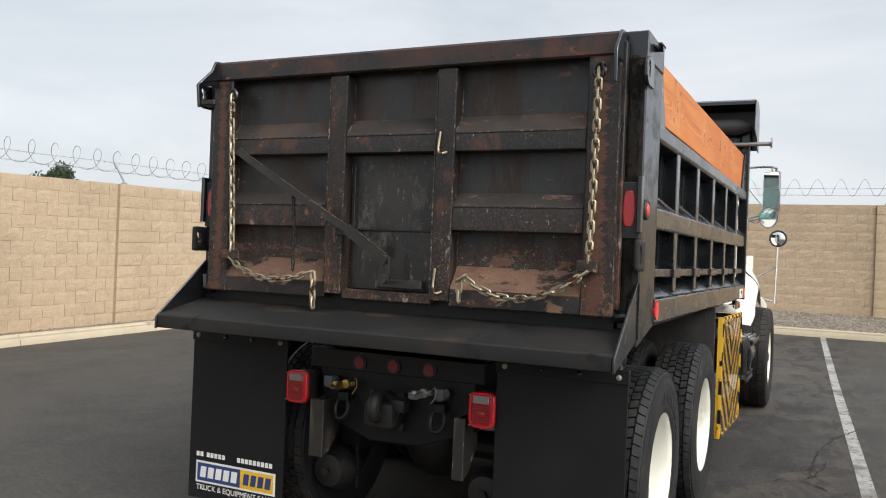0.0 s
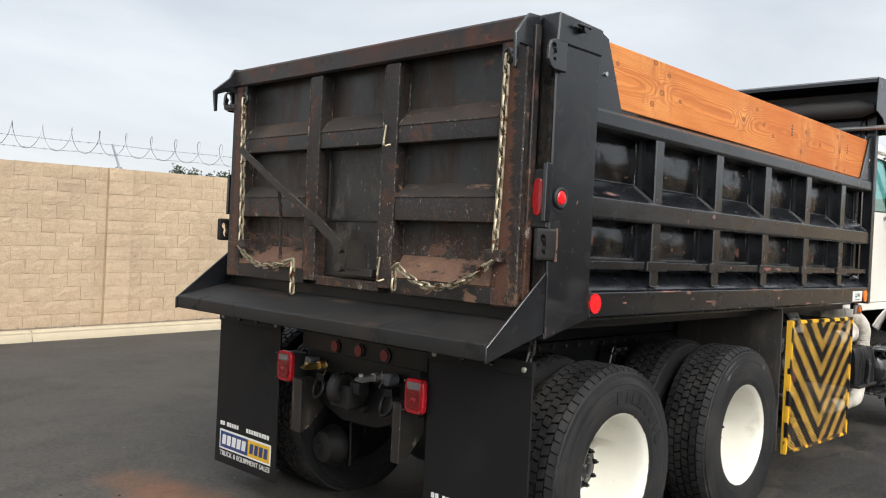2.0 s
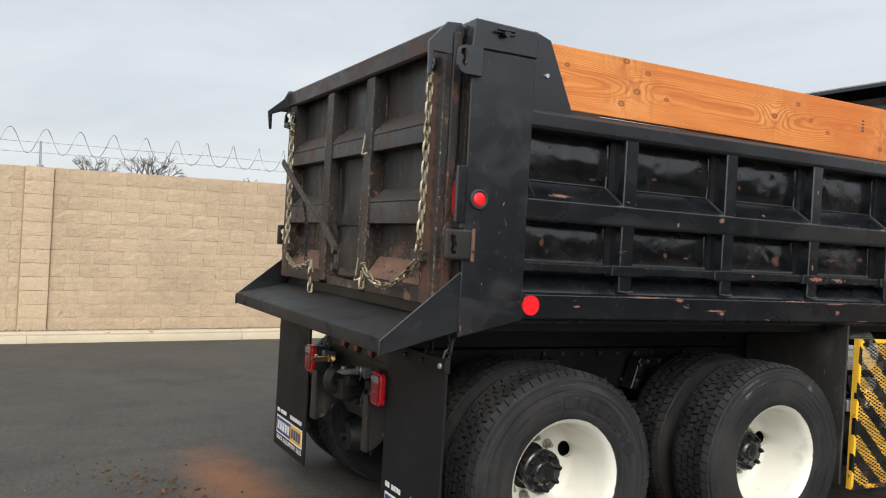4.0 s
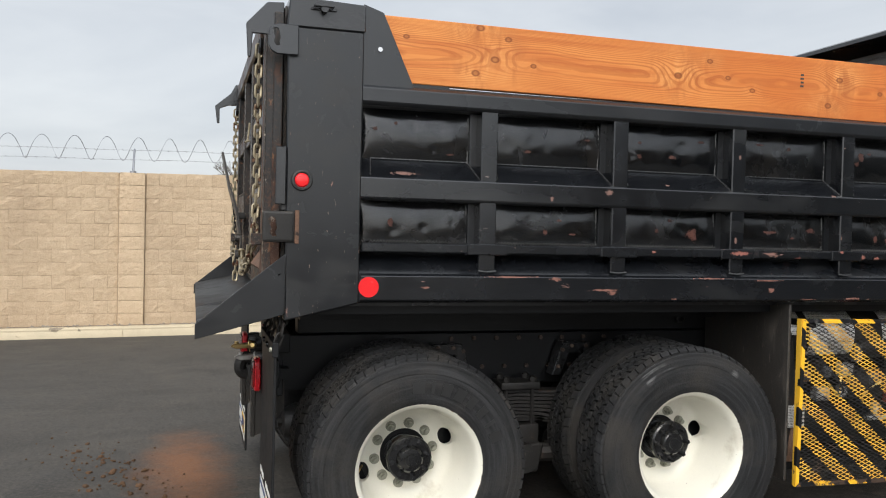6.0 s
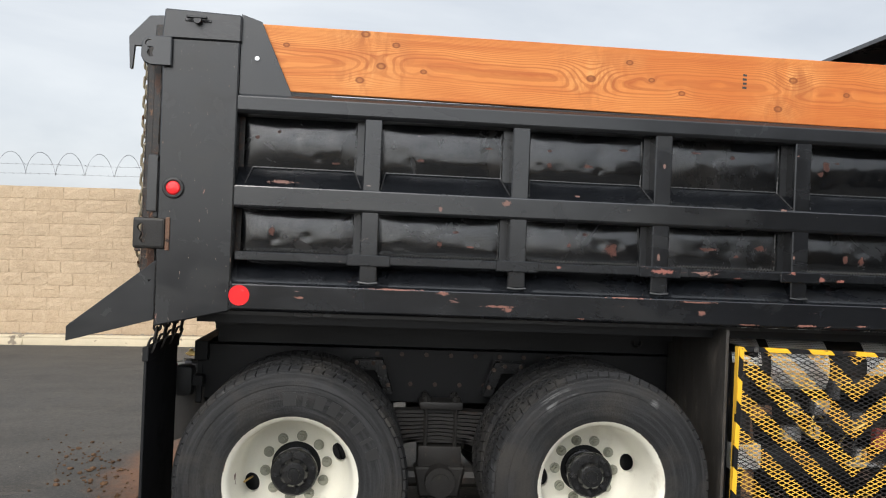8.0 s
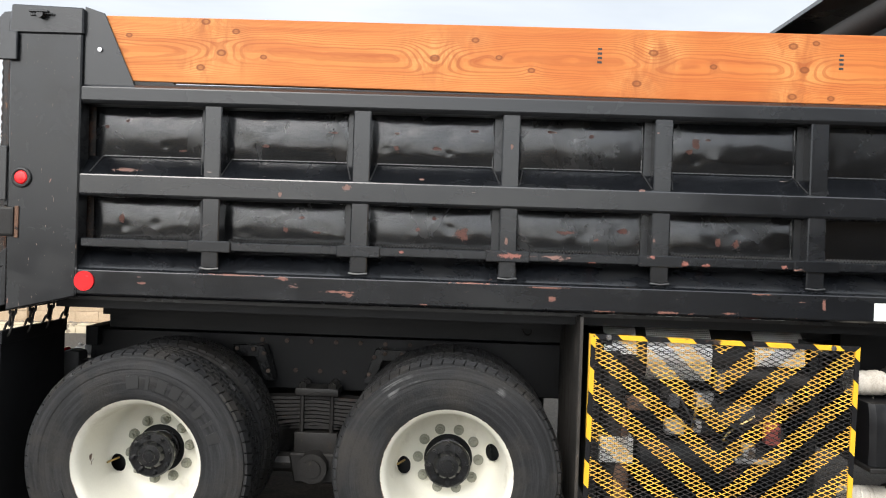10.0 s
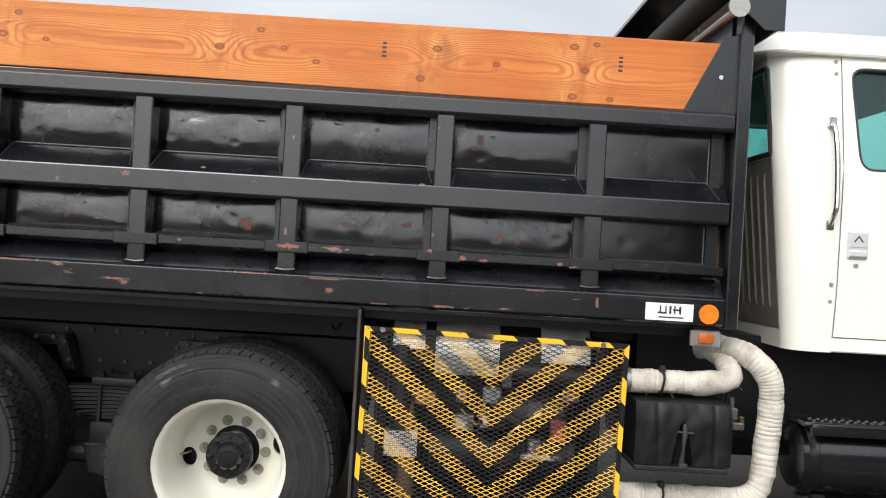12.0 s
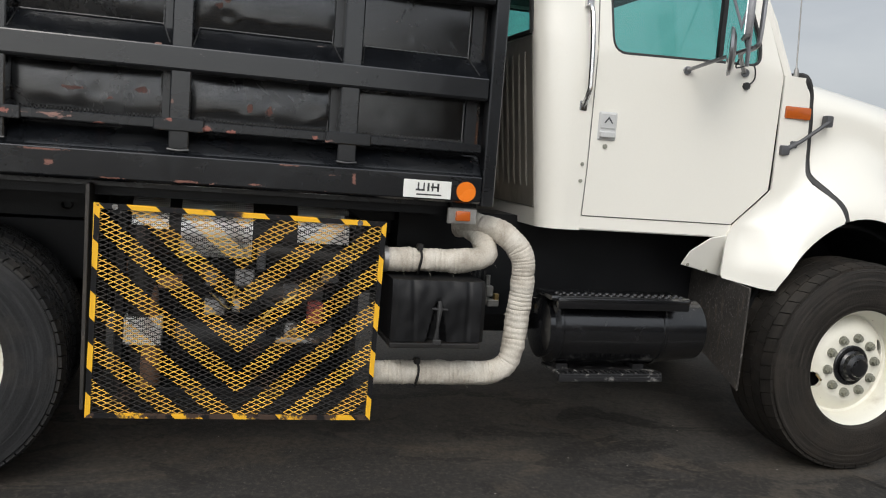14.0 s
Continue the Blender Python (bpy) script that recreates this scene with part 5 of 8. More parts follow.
    prism(bm, [(3.440, 2.362), (3.770, 2.362), (3.770, 2.478), (3.45, 2.488)], "x", min(a, b), max(a, b), 0.006)
    part("post_cap", bm, "black_clean", body)
    bm = bmesh.new()
    box_s(bm, 1.19, 1.196, 3.535, 3.645, 2.437, 2.447, s, 0.002)
    tube(bm, [(X(1.19, s), 3.59, 2.440), (X(1.222, s), 3.59, 2.440)], 0.016, 10)
    box_s(bm, 1.205, 1.225, 3.545, 3.63, 2.445, 2.456, s, 0.003)
    part("hinge_pin", bm, "hub_black", body)
    bm = bmesh.new()
    bead(bm, (X(1.187, s), 3.767, 1.22), (X(1.187, s), 3.767, 1.34), 0.005)
    part("post_seam", bm, "black_clean", body)
    # gussets at both ends of the plank
    for prof, bolt in (([(3.765, 2.146), (3.995, 2.146), (3.852, 2.462), (3.765, 2.490)], 3.838), ([(7.35, 2.146), (7.585, 2.146), (7.585, 2.50), (7.515, 2.478)], 7.508)):
        bm = bmesh.new()
        a, b = X(1.164, s), X(1.152, s)
        prism(bm, prof, "x", min(a, b), max(a, b), 0.002)
        part("gusset", bm, "black_clean", body)
        bm = disc(bmesh.new(), (X(1.168, s), bolt, 2.302), 0.010, 0.010, "x", 10)
        part("bolt", bm, "chrome", body)
    # side plank
    bm = bmesh.new()
    prism(bm, [(3.79, 2.172), (5.2, 2.166), (6.4, 2.157), (7.565, 2.156), (7.565, 2.457), (3.79, 2.457)], "x", min(X(1.108, s), X(1.148, s)), max(X(1.108, s), X(1.148, s)), 0.003)
    part("side_plank", bm, "fir", truck, "orange-stained fir side board with knots")
    # dark strip added between rail and plank, thinner where daylight shows through
    for y0, y1, z1 in ((3.86, 4.16, 2.172), (4.16, 5.92, 2.161), (5.92, 7.40, 2.163)):
        part("packing_strip", box_s(bmesh.new(), 1.112, 1.144, y0, y1, 2.148, z1, s), "seam", body)
    # front post
    bm = bmesh.new()
    box_s(bm, 1.115, 1.19, 7.583, 7.640, 1.205, 2.66, s, 0.006)
    part("front_post", bm, "black_clean", body)
    # lights, reflectors
    loop = [Vector((X(1.189, s), 3.513 + 0.037 * math.cos(t), 1.728 + 0.037 * math.sin(t))) for t in [2 * math.pi * k / 24 for k in range(25)]]
    part("lamp_grommet", tube(bmesh.new(), loop, 0.009, 8, False), "seam", body, "black rubber ring")
    bm = spin(bmesh.new(), [(-0.01 * s, 0.030), (0.004 * s, 0.030), (0.009 * s, 0.025), (0.011 * s, 0.01)], (X(1.19, s), 3.513, 1.728), "x", 24)
    part("marker_lamp", bm, "red_lens", body, "round red marker lamp in a rubber ring")
    bm = disc(bmesh.new(), (X(1.190, s), 3.805, 1.283), 0.044, 0.010, "x", 28)
    part("reflector", bm, "red_lens", body, "round red reflector")
    bm = disc(bmesh.new(), (X(1.190, s), 7.509, 1.266), 0.043, 0.010, "x", 28)
    part("reflector", bm, "amber_lens", body, "round orange reflector")
    # lower lock plate with its keyhole and oval tail lamp behind it
    bm = bmesh.new()
    box_s(bm, 1.178, 1.200, 3.355, 3.487, 1.467, 1.598, s, 0.012)
    keyed(bm, 3.392, 1.556, 0.018, s, "lock_plate", "grimy_iron", "worn steel lock plate with a keyhole slot")
    bm = bmesh.new()
    box_s(bm, 1.187, 1.192, 3.487, 3.505, 1.462, 1.602, s, 0.002)
    part("lock_weld", bm, "rusty_ledge", body, "rusty weld round the lock plate")
    bm = bmesh.new()
    a = 0.016
    prof = []
    for k in range(24):
        t = 2 * math.pi * k / 24
        prof.append((X(1.135, s) + 0.028 * math.copysign(abs(math.cos(t)) ** 0.7, math.cos(t)), 1.727 + 0.078 * math.copysign(abs(math.sin(t)) ** 0.8, math.sin(t))))
    prism(bm, [(x, z) for x, z in prof], "y", 3.424, 3.455, 0.004)
    lamp = part("tail_lamp", bm, "lamp_red", body, "tall oval red tail lamp")
    bm = bmesh.new()
    prism(bm, [(X(1.135, s) + (x - X(1.135, s)) * 1.3, 1.727 + (z - 1.727) * 1.12) for x, z in prof], "y", 3.428, 3.452)
    box_s(bm, 1.092, 1.182, 3.43, 3.452, 1.60, 1.84, s, 0.004)
    part("lamp_bezel", bm, "seam", body)
    bm = bmesh.new()
    box_s(bm, 1.172, 1.192, 3.405, 3.447, 1.625, 1.865, s, 0.003)
    part("lamp_shield", bm, "black_paint", body)
    # upper pivot plate
    bm = bmesh.new()
    prism(bm, [(3.487, 2.365), (3.405, 2.365), (3.380, 2.357), (3.365, 2.338), (3.362, 2.31), (3.362, 2.275), (3.375, 2.252), (3.40, 2.240), (3.487, 2.240)], "x", min(X(1.19, s), X(1.207, s)), max(X(1.19, s), X(1.207, s)), 0.004)
    keyed(bm, 3.393, 2.332, 0.016, s, "pivot_plate", "black_paint", "pivot plate with a keyhole slot")
    # lower hook pivot beside the apron
    bm = bmesh.new()
    tube(bm, [(X(1.08, s), 3.43, 1.26), (X(1.15, s), 3.43, 1.27), (X(1.16, s), 3.43, 1.34)], 0.025, 8)
    part("latch_finger", bm, "hub_black", body)

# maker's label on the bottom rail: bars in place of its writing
bm = boxes((X(1.187), X(1.1895), 7.232, 7.442, 1.228, 1.304), r=0.001)
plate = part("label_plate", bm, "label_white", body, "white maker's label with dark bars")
for y0, y1, z0, z1 in ((7.285, 7.325, 1.258, 1.266), (7.293, 7.300, 1.262, 1.293), (7.318, 7.324, 1.258, 1.293), (7.336, 7.345, 1.258, 1.293), (7.352, 7.388, 1.272, 1.280), (7.356, 7.363, 1.258, 1.293), (7.379, 7.388, 1.258, 1.293), (7.29, 7.40, 1.240, 1.246)):
    part("print_bar", boxes((X(1.1892), X(1.1902), y0, y1, z0, z1)), "label_black", plate)
# grade stamps on the plank
for ys in (6.03, 7.07):
    for k in range(4):
        bm = boxes((X(1.1478), X(1.1488), ys - 0.010 + 0.002 * (k % 2), ys + 0.010, 2.305 + k * 0.019, 2.315 + k * 0.019))
        part("grade_stamp", bm, "label_black", body, "faded dark grade stamp")

# rear apron
bm = bmesh.new()
prism(bm, [(3.47, 1.222), (3.47, 1.205), (3.112, 1.128), (3.112, 1.072), (3.106, 1.072), (3.100, 1.134), (3.106, 1.142)], "x", X(-1.169), X(1.169), 0.002)
apron = part("tail_apron", bm, "apron_dust", truck, "black folded steel tail apron dusted with rust")
for s in (1, -1):
    bm = bmesh.new()
    a, b = X(1.182, s), X(1.172, s)
    prism(bm, [(3.452, 1.420), (3.095, 1.128), (3.095, 1.066), (3.452, 1.166)], "x", min(a, b), max(a, b), 0.002)
    part("apron_wing", bm, "black_clean", apron)
    bm = bead(bmesh.new(), (X(1.184, s), 3.452, 1.415), (X(1.184, s), 3.452, 1.17), 0.004)
    part("wing_weld", bm, "black_clean", apron)
bm = boxes((X(-1.09), X(1.09), 3.42, 3.47, 1.165, 1.285))
part("rear_sill", bm, "chassis", body)

# ---- tailgate ----
TY = 3.37                                # its rear face
tg = bmesh.new()
box(tg, -3.02, -0.85, 3.445, 3.462, 1.28, 2.472)
tg = part("tailgate", tg, "rusty_panel", truck, "black ribbed tailgate with rust and worn paint")
bm = bmesh.new()
prism(bm, [(TY - 0.012, 2.474), (TY - 0.012, 2.368), (3.445, 2.392), (3.445, 2.474)], "x", -3.03, -0.845, 0.012)
part("top_bar", bm, "rusty_top", tg, "top bar with brushed red rust")
for x0, x1 in ((-3.03, -2.905), (-0.985, -0.845)):
    part("side_bar", boxes((x0, x1, TY - 0.002, 3.445, 1.268, 2.466), r=0.006), "rusty_side", tg)
for x0, x1 in ((-2.288, -2.192), (-1.700, -1.604)):
    part("upright_bar", boxes((x0, x1, TY - 0.004, 3.445, 1.29, 2.364), r=0.005), "rusty_black", tg)
for x0, x1 in ((-2.905, -2.288), (-2.192, -1.700), (-1.604, -0.985)):
    mid = x0 > -2.2 and x1 < -1.65
    for low, high, top, lab in ((1.98, 2.062, 2.145, "upper"), (1.617, 1.724, 1.79, "lower")):
        if mid and lab == "lower":
            continue
        part("cross_bar", prism(bmesh.new(), [(TY + 0.002, low), (TY + 0.002, high), (3.447, top), (3.447, low)], "x", x0, x1, 0.004), "rusty_black", tg)
        part("dusty_slope", prism(bmesh.new(), [(TY - 0.001, high + 0.004), (3.445, top + 0.005), (3.445, top - 0.01), (TY + 0.006, high - 0.008)], "x", x0 + 0.004, x1 - 0.004), "rusty_slope", tg, "sloping ledge dusted with rust")
    if not mid:
        part("foot_bar", prism(bmesh.new(), [(TY + 0.002, 1.27), (TY + 0.002, 1.345), (3.447, 1.45), (3.447, 1.27)], "x", x0, x1, 0.004), "flecked_black", tg, "black foot bar with flaking paint")
        part("foot_slope", prism(bmesh.new(), [(TY - 0.001, 1.349), (3.445, 1.455), (3.445, 1.44), (TY + 0.006, 1.337)], "x", x0 + 0.004, x1 - 0.004), "rusty_ledge", tg, "sloping foot ledge caked with rust and dust")
    else:
        part("foot_bar", boxes((x0, x1, TY + 0.012, 3.447, 1.27, 1.318), r=0.004), "rusty_black", tg)
# edges worn to bare steel, and the weld round each pocket
EDGES = [((x, TY - 0.003, 1.30 + (0.0 if k else 0.05)), (x, TY - 0.003, 2.355)) for k, x in enumerate((-2.289, -2.193, -1.701, -1.605))] + [((-0.8465, TY - 0.001, 1.29), (-0.8465, TY - 0.001, 2.33))]
for x0, x1 in ((-2.905, -2.288), (-2.192, -1.700), (-1.604, -0.985)):
    EDGES += [((x0 + 0.004, 3.438, 2.15), (x0 + 0.004, 3.438, 2.33)), ((x0 + 0.004, 3.437, 1.80), (x0 + 0.004, 3.437, 1.975)), ((x0 + 0.02, TY + 0.001, 2.066), (x1 - 0.02, TY + 0.001, 2.066))]
    EDGES += [((x0 + 0.003, TY + 0.004, 2.068), (x0 + 0.003, 3.438, 2.149))]
    if x0 < -2.2 or x0 > -1.7:
        EDGES += [((x0 + 0.004, 3.438, 1.46), (x0 + 0.004, 3.438, 1.612)), ((x0 + 0.02, TY + 0.001, 1.728), (x1 - 0.02, TY + 0.001, 1.728))]
for a, b in EDGES:
    part("worn_edge", bead(bmesh.new(), Vector(a), Vector(b), 0.0026, 0.8, 0.02, 4), "worn_edge", tg)
# dirt caked on the post beside the gate
bm = bmesh.new()
rows = []
for i in range(61):
    z = 1.33 + 1.06 * i / 60
    rows.append([bm.verts.new((-0.820 + 0.066 * k / 6, 3.4465 - (0.002 if k in (0, 6) or i in (0, 60) else 0.007 + 0.006 * noise.noise((k * 0.9, z * 28, 3.0)) + 0.004 * noise.noise((k * 2.3, z * 70, 8.0))), z)) for k in range(7)])
for a, b in zip(rows, rows[1:]):
    for k in range(6):
        bm.faces.new((a[k], a[k + 1], b[k + 1], b[k]))
bmesh.ops.solidify(bm, geom=bm.faces[:], thickness=-0.004)
part("caked_dirt", bm, "caked", truck, "dark dirt caked beside the tailgate")
# grain door in the middle with its slide, hooks and lever
part("chute_door", boxes((-2.168, -1.712, 3.425, 3.447, 1.32, 1.612), r=0.004), "rusty_streak", tg, "small sliding chute door")
part("chute_plate", boxes((-2.186, -1.706, 3.437, 3.447, 1.614, 1.976), r=0.003), "rusty_streak", tg)
bm = boxes((-2.17, -1.71, 3.418, 3.43, 1.606, 1.616), (-2.172, -2.158, 3.42, 3.44, 1.62, 1.93), r=0.002)
part("door_rib", bm, "grimy_iron", tg)
bm = bmesh.new()
lever = [Vector((-2.764, 3.255, 1.990)), Vector((-2.71, 3.262, 1.952)), Vector((-2.40, 3.285, 1.765)), Vector((-2.14, 3.318, 1.610)), Vector((-1.925, 3.325, 1.472))]
for a, b in zip(lever, lever[1:]):
    d = (b - a).normalized()
    w = d.cross(Vector((0, 1, 0))).normalized() * (0.018 if a.x < -2.2 else 0.026)
    t = Vector((0, 0.012, 0))
    vs = [bm.verts.new(p + q * w + u * t) for p in (a, b) for q in (1, -1) for u in (0, 1)]
    for f in ((0, 1, 3, 2), (4, 6, 7, 5), (0, 4, 5, 1), (2, 3, 7, 6), (0, 2, 6, 4), (1, 5, 7, 3)):
        bm.faces.new([vs[i] for i in f])
bmesh.ops.recalc_face_normals(bm, faces=bm.faces)
bar = part("chute_lever", bm, "worn_iron", tg, "long flat steel lever", smooth=False)
# pale bead that paints the sky's glint on the lever's upper edge
for a, b in zip(lever, lever[1:]):
    up = (b - a).normalized().cross(Vector((0, 1, 0))).normalized() * (0.018 if a.x < -2.2 else 0.026)
    up = up if up.z > 0 else -up
    part("worn_edge", bead(bmesh.new(), a + up, b + up, 0.0022, 0.5, 0.03, 4), "worn_edge", bar)
bm = boxes((-1.955, -1.895, 3.33, 3.345, 1.36, 1.485), r=0.01)
box(bm, -1.99, -1.75, 3.375, 3.44, 1.335, 1.375, 0.004)
disc(bm, (-1.925, 3.322, 1.47), 0.022, 0.03, "y", 12)
disc(bm, (-1.925, 3.325, 1.378), 0.024, 0.035, "y", 12)
part("lever_link", bm, "worn_iron", tg)
bm = boxes((-2.21, -2.10, 3.33, 3.37, 1.575, 1.612), r=0.004)
part("lever_rest", bm, "grimy_iron", tg)
for x, zs in ((-1.672, ((2.07, 1.985), (1.985, 1.955))), (-1.672, ((1.44, 1.35), (1.35, 1.315)))):
    bm = bmesh.new()
    tube(bm, smooth_path([(x, TY - 0.012, zs[0][0]), (x - 0.004, TY - 0.02, zs[0][1]), (x + 0.02, TY - 0.035, zs[1][1] + 0.012), (x + 0.035, TY - 0.01, zs[1][1] + 0.02)], 4), 0.0055, 6)
    part("wire_hook", bm, "chain", tg, "thin bent wire hook")
# top corner hooks
for s in (1, -1):
    bm = bmesh.new()
    a, b = X(1.072, s), X(1.088, s)
    prism(bm, [(3.37, 2.480), (3.44, 2.485), (3.44, 2.34), (3.345, 2.345), (3.312, 2.345), (3.305, 2.245), (3.292, 2.245), (3.284, 2.385)] if s > 0 else
          [(3.345, 2.476), (3.44, 2.485), (3.44, 2.34), (3.30, 2.337), (3.244, 2.315), (3.244, 2.216), (3.228, 2.216), (3.214, 2.33), (3.317, 2.42)], "x", min(a, b), max(a, b), 0.003)
    part("corner_hook", bm, "black_paint", tg, "folded steel corner hook")
    bm = bmesh.new()
    box_s(bm, 1.09, 1.20, 3.36, 3.44, 2.25, 2.28, s, 0.006) if s < 0 else box_s(bm, 1.07, 1.10, 3.40, 3.44, 1.30, 2.44, s, 0.004)
    part("gate_edge", bm, "rusty_black", tg)


def chain(pts, pitch=0.043, wire=0.0062, wide=0.0125):
    """Links along a smooth path, each turned a quarter from the last."""
    path = smooth_path(pts, 10)
    bm = bmesh.new()
    walked, want, k = 0.0, 0.0, 0
    for a, b in zip(path, path[1:]):
        seg = (b - a).length
        while want <= walked + seg and seg > 1e-6:
            c, d = a.lerp(b, (want - walked) / seg), (b - a).normalized()
            u = d.cross(Vector((0, 1, 0.02))).normalized()
            w = d.cross(u)
            u = u if k % 2 else w
            loop = []
            for i in range(12):
                t = 2 * math.pi * i / 12
                loop.append(c + d * (math.cos(t) * wide + math.copysign(pitch * 0.38, math.cos(t))) + u * math.sin(t) * wide)
            tube(bm, loop + [loop[0]], wire, 5, False)
            want += pitch
            k += 1
        walked += seg
    return bm


part("chain", chain([(-2.886, 3.345, 2.27), (-2.875, 3.345, 2.0), (-2.86, 3.345, 1.75), (-2.845, 3.34, 1.49)]), "chain", tg, "hanging galvanised chain")
part("chain", chain([(-2.845, 3.34, 1.44), (-2.78, 3.335, 1.395), (-2.66, 3.33, 1.353), (-2.54, 3.33, 1.347), (-2.42, 3.33, 1.365), (-2.335, 3.33, 1.388), (-2.325, 3.33, 1.31), (-2.322, 3.33, 1.235)]), "chain", tg, "slack chain with a dangling end")
part("chain", chain([(-0.933, 3.345, 2.29), (-0.936, 3.345, 2.0), (-0.94, 3.345, 1.75), (-0.945, 3.34, 1.51)]), "chain", tg, "hanging galvanised chain")
part("chain", chain([(-0.965, 3.335, 1.445), (-1.05, 3.325, 1.385), (-1.15, 3.32, 1.345), (-1.25, 3.32, 1.325), (-1.36, 3.32, 1.335), (-1.46, 3.32, 1.375), (-1.515, 3.32, 1.405), (-1.53, 3.325, 1.37), (-1.532, 3.325, 1.31)]), "chain", tg, "slack chain with a dangling end")
part("small_chain", chain([(-2.44, 3.30, 1.772), (-2.45, 3.33, 1.6), (-2.455, 3.34, 1.40)], 0.026, 0.0035, 0.008), "grimy_iron", tg, "thin rusty chain")
for x, z in ((-2.886, 2.29), (-0.933, 2.31)):
    bm = bmesh.new()
    loop = [Vector((x + 0.022 * math.sin(t), 3.352, z + 0.03 * math.cos(t))) for t in [2 * math.pi * k / 14 for k in range(15)]]
    tube(bm, loop, 0.009, 6, False)
    part("shackle", bm, "hub_black", tg)
for x0, x1, z in ((-2.90, -2.79, 1.455), (-0.995, -0.905, 1.475)):
    part("chain_slot", boxes((x0, x1, 3.325, 3.372, z - 0.02, z + 0.03), r=0.004), "rusty_black", tg)

# ---- tarp housing at the front ----
bm = bmesh.new()
cover = [(7.355, 2.87), (7.36, 2.897), (7.395, 2.915), (7.60, 2.925), (7.72, 2.875), (7.745, 2.70), (7.745, 2.52), (7.733, 2.52), (7.733, 2.69), (7.71, 2.865), (7.60, 2.913), (7.40, 2.903), (7.37, 2.89), (7.367, 2.87)]
prism(bm, cover, "x", X(-1.24), X(1.24))
tarp = part("tarp_housing", bm, "black_clean", truck, "black steel tarp housing above the bulkhead")
for s in (1, -1):
    bm = bmesh.new()
    a, b = X(1.24, s), X(1.247, s)
    prism(bm, [(7.38, 2.91), (7.60, 2.925), (7.72, 2.875), (7.745, 2.70), (7.745, 2.50), (7.66, 2.50), (7.52, 2.62), (7.36, 2.66)], "x", min(a, b), max(a, b), 0.001)
    part("end_plate", bm, "black_clean", tarp)
bm = tube(bmesh.new(), [(X(-1.2), 7.49, 2.70), (X(-1.1), 7.49, 2.70), (X(1.1), 7.49, 2.70), (X(1.2), 7.49, 2.70)], [0.03, 0.07, 0.07, 0.03], 18)
part("tarp_roll", bm, "tarp", tarp, "rolled dark tarpaulin")
bm = tube(bmesh.new(), [(X(-1.3), 7.50, 2.548), (X(1.37), 7.50, 2.548)], 0.019, 10)
disc(bm, (X(1.37), 7.50, 2.555), 0.045, 0.012, "x", 12)
part("pull_bar", bm, "steel", tarp, "bare steel pull bar")
bm = boxes((X(-1.10), X(1.10), 7.602, 7.65, 1.22, 2.62))
part("bulkhead", bm, "black_clean", body)

tg.location += Vector((0.010, -0.004, -0.004))

# ---- chassis ----
ch = bmesh.new()
for s in (1, -1):
    a, b = X(0.35, s), X(0.43, s)
    box(ch, min(a, b), max(a, b), 3.52, 10.6, 0.70, 0.985, 0.006)
for y in (3.9, 4.75, 6.4, 7.8, 9.2, 10.4):
    box(ch, X(-0.36), X(0.36), y - 0.05, y + 0.05, 0.74, 0.95)
chassis = part("chassis", ch, "chassis", truck, "black oily frame rails")
for s in (1, -1):
    bm = boxes((min(X(0.33, s), X(0.44, s)), max(X(0.33, s), X(0.44, s)), 3.60, 7.55, 0.99, 1.075), r=0.006)
    part("sub_frame", bm, "chassis", chassis)
    for k in range(9):
        for z in (0.955, 0.80):
            bm = disc(bmesh.new(), (X(0.437, s), 4.42 + k * 0.13 + (0.05 if z < 0.9 else 0), z), 0.012, 0.016, "x", 6)
            part("rail_bolt", bm, "bolt_rust", chassis)
part("floor_sheet", boxes((X(-1.02), X(1.02), 3.6, 7.55, 1.15, 1.19)), "chassis", body)
for s in (1, -1):
    part("long_sill", boxes((min(X(0.45, s), X(0.52, s)), max(X(0.45, s), X(0.52, s)), 3.6, 7.55, 1.07, 1.15)), "chassis", body)
# rear cross plate, hitch, lamps
bm = bmesh.new()
prism(bm, [(-2.40, 0.985), (-2.36, 0.89), (-2.33, 0.66), (-2.06, 0.565), (-1.79, 0.57), (-1.48, 0.68), (-1.50, 0.89), (-1.47, 0.985)], "y", 3.50, 3.53, 0.004)
box(bm, -2.42, -1.45, 3.492, 3.56, 0.90, 1.00, 0.004)
part("rear_plate", bm, "chassis", chassis, "grimy black rear cross plate")
bm = bmesh.new()
disc(bm, (-1.955, 3.47, 0.73), 0.095, 0.06, "y", 8)
box(bm, -2.03, -1.87, 3.38, 3.48, 0.66, 0.78, 0.02)
tube(bm, smooth_path([(-1.955, 3.42, 0.79), (-1.955, 3.37, 0.805), (-1.955, 3.345, 0.765), (-1.955, 3.355, 0.725), (-1.955, 3.40, 0.71)], 5), [0.034] * 21, 10)
box(bm, -1.90, -1.82, 3.40, 3.47, 0.74, 0.80, 0.01)
for a in range(4):
    disc(bm, (-1.955 + 0.115 * math.cos(a * 1.57 + 0.78), 3.485, 0.73 + 0.105 * math.sin(a * 1.57 + 0.78)), 0.02, 0.03, "y", 6)
part("pintle_hitch", bm, "grimy_iron", chassis, "rusty cast pintle hitch")
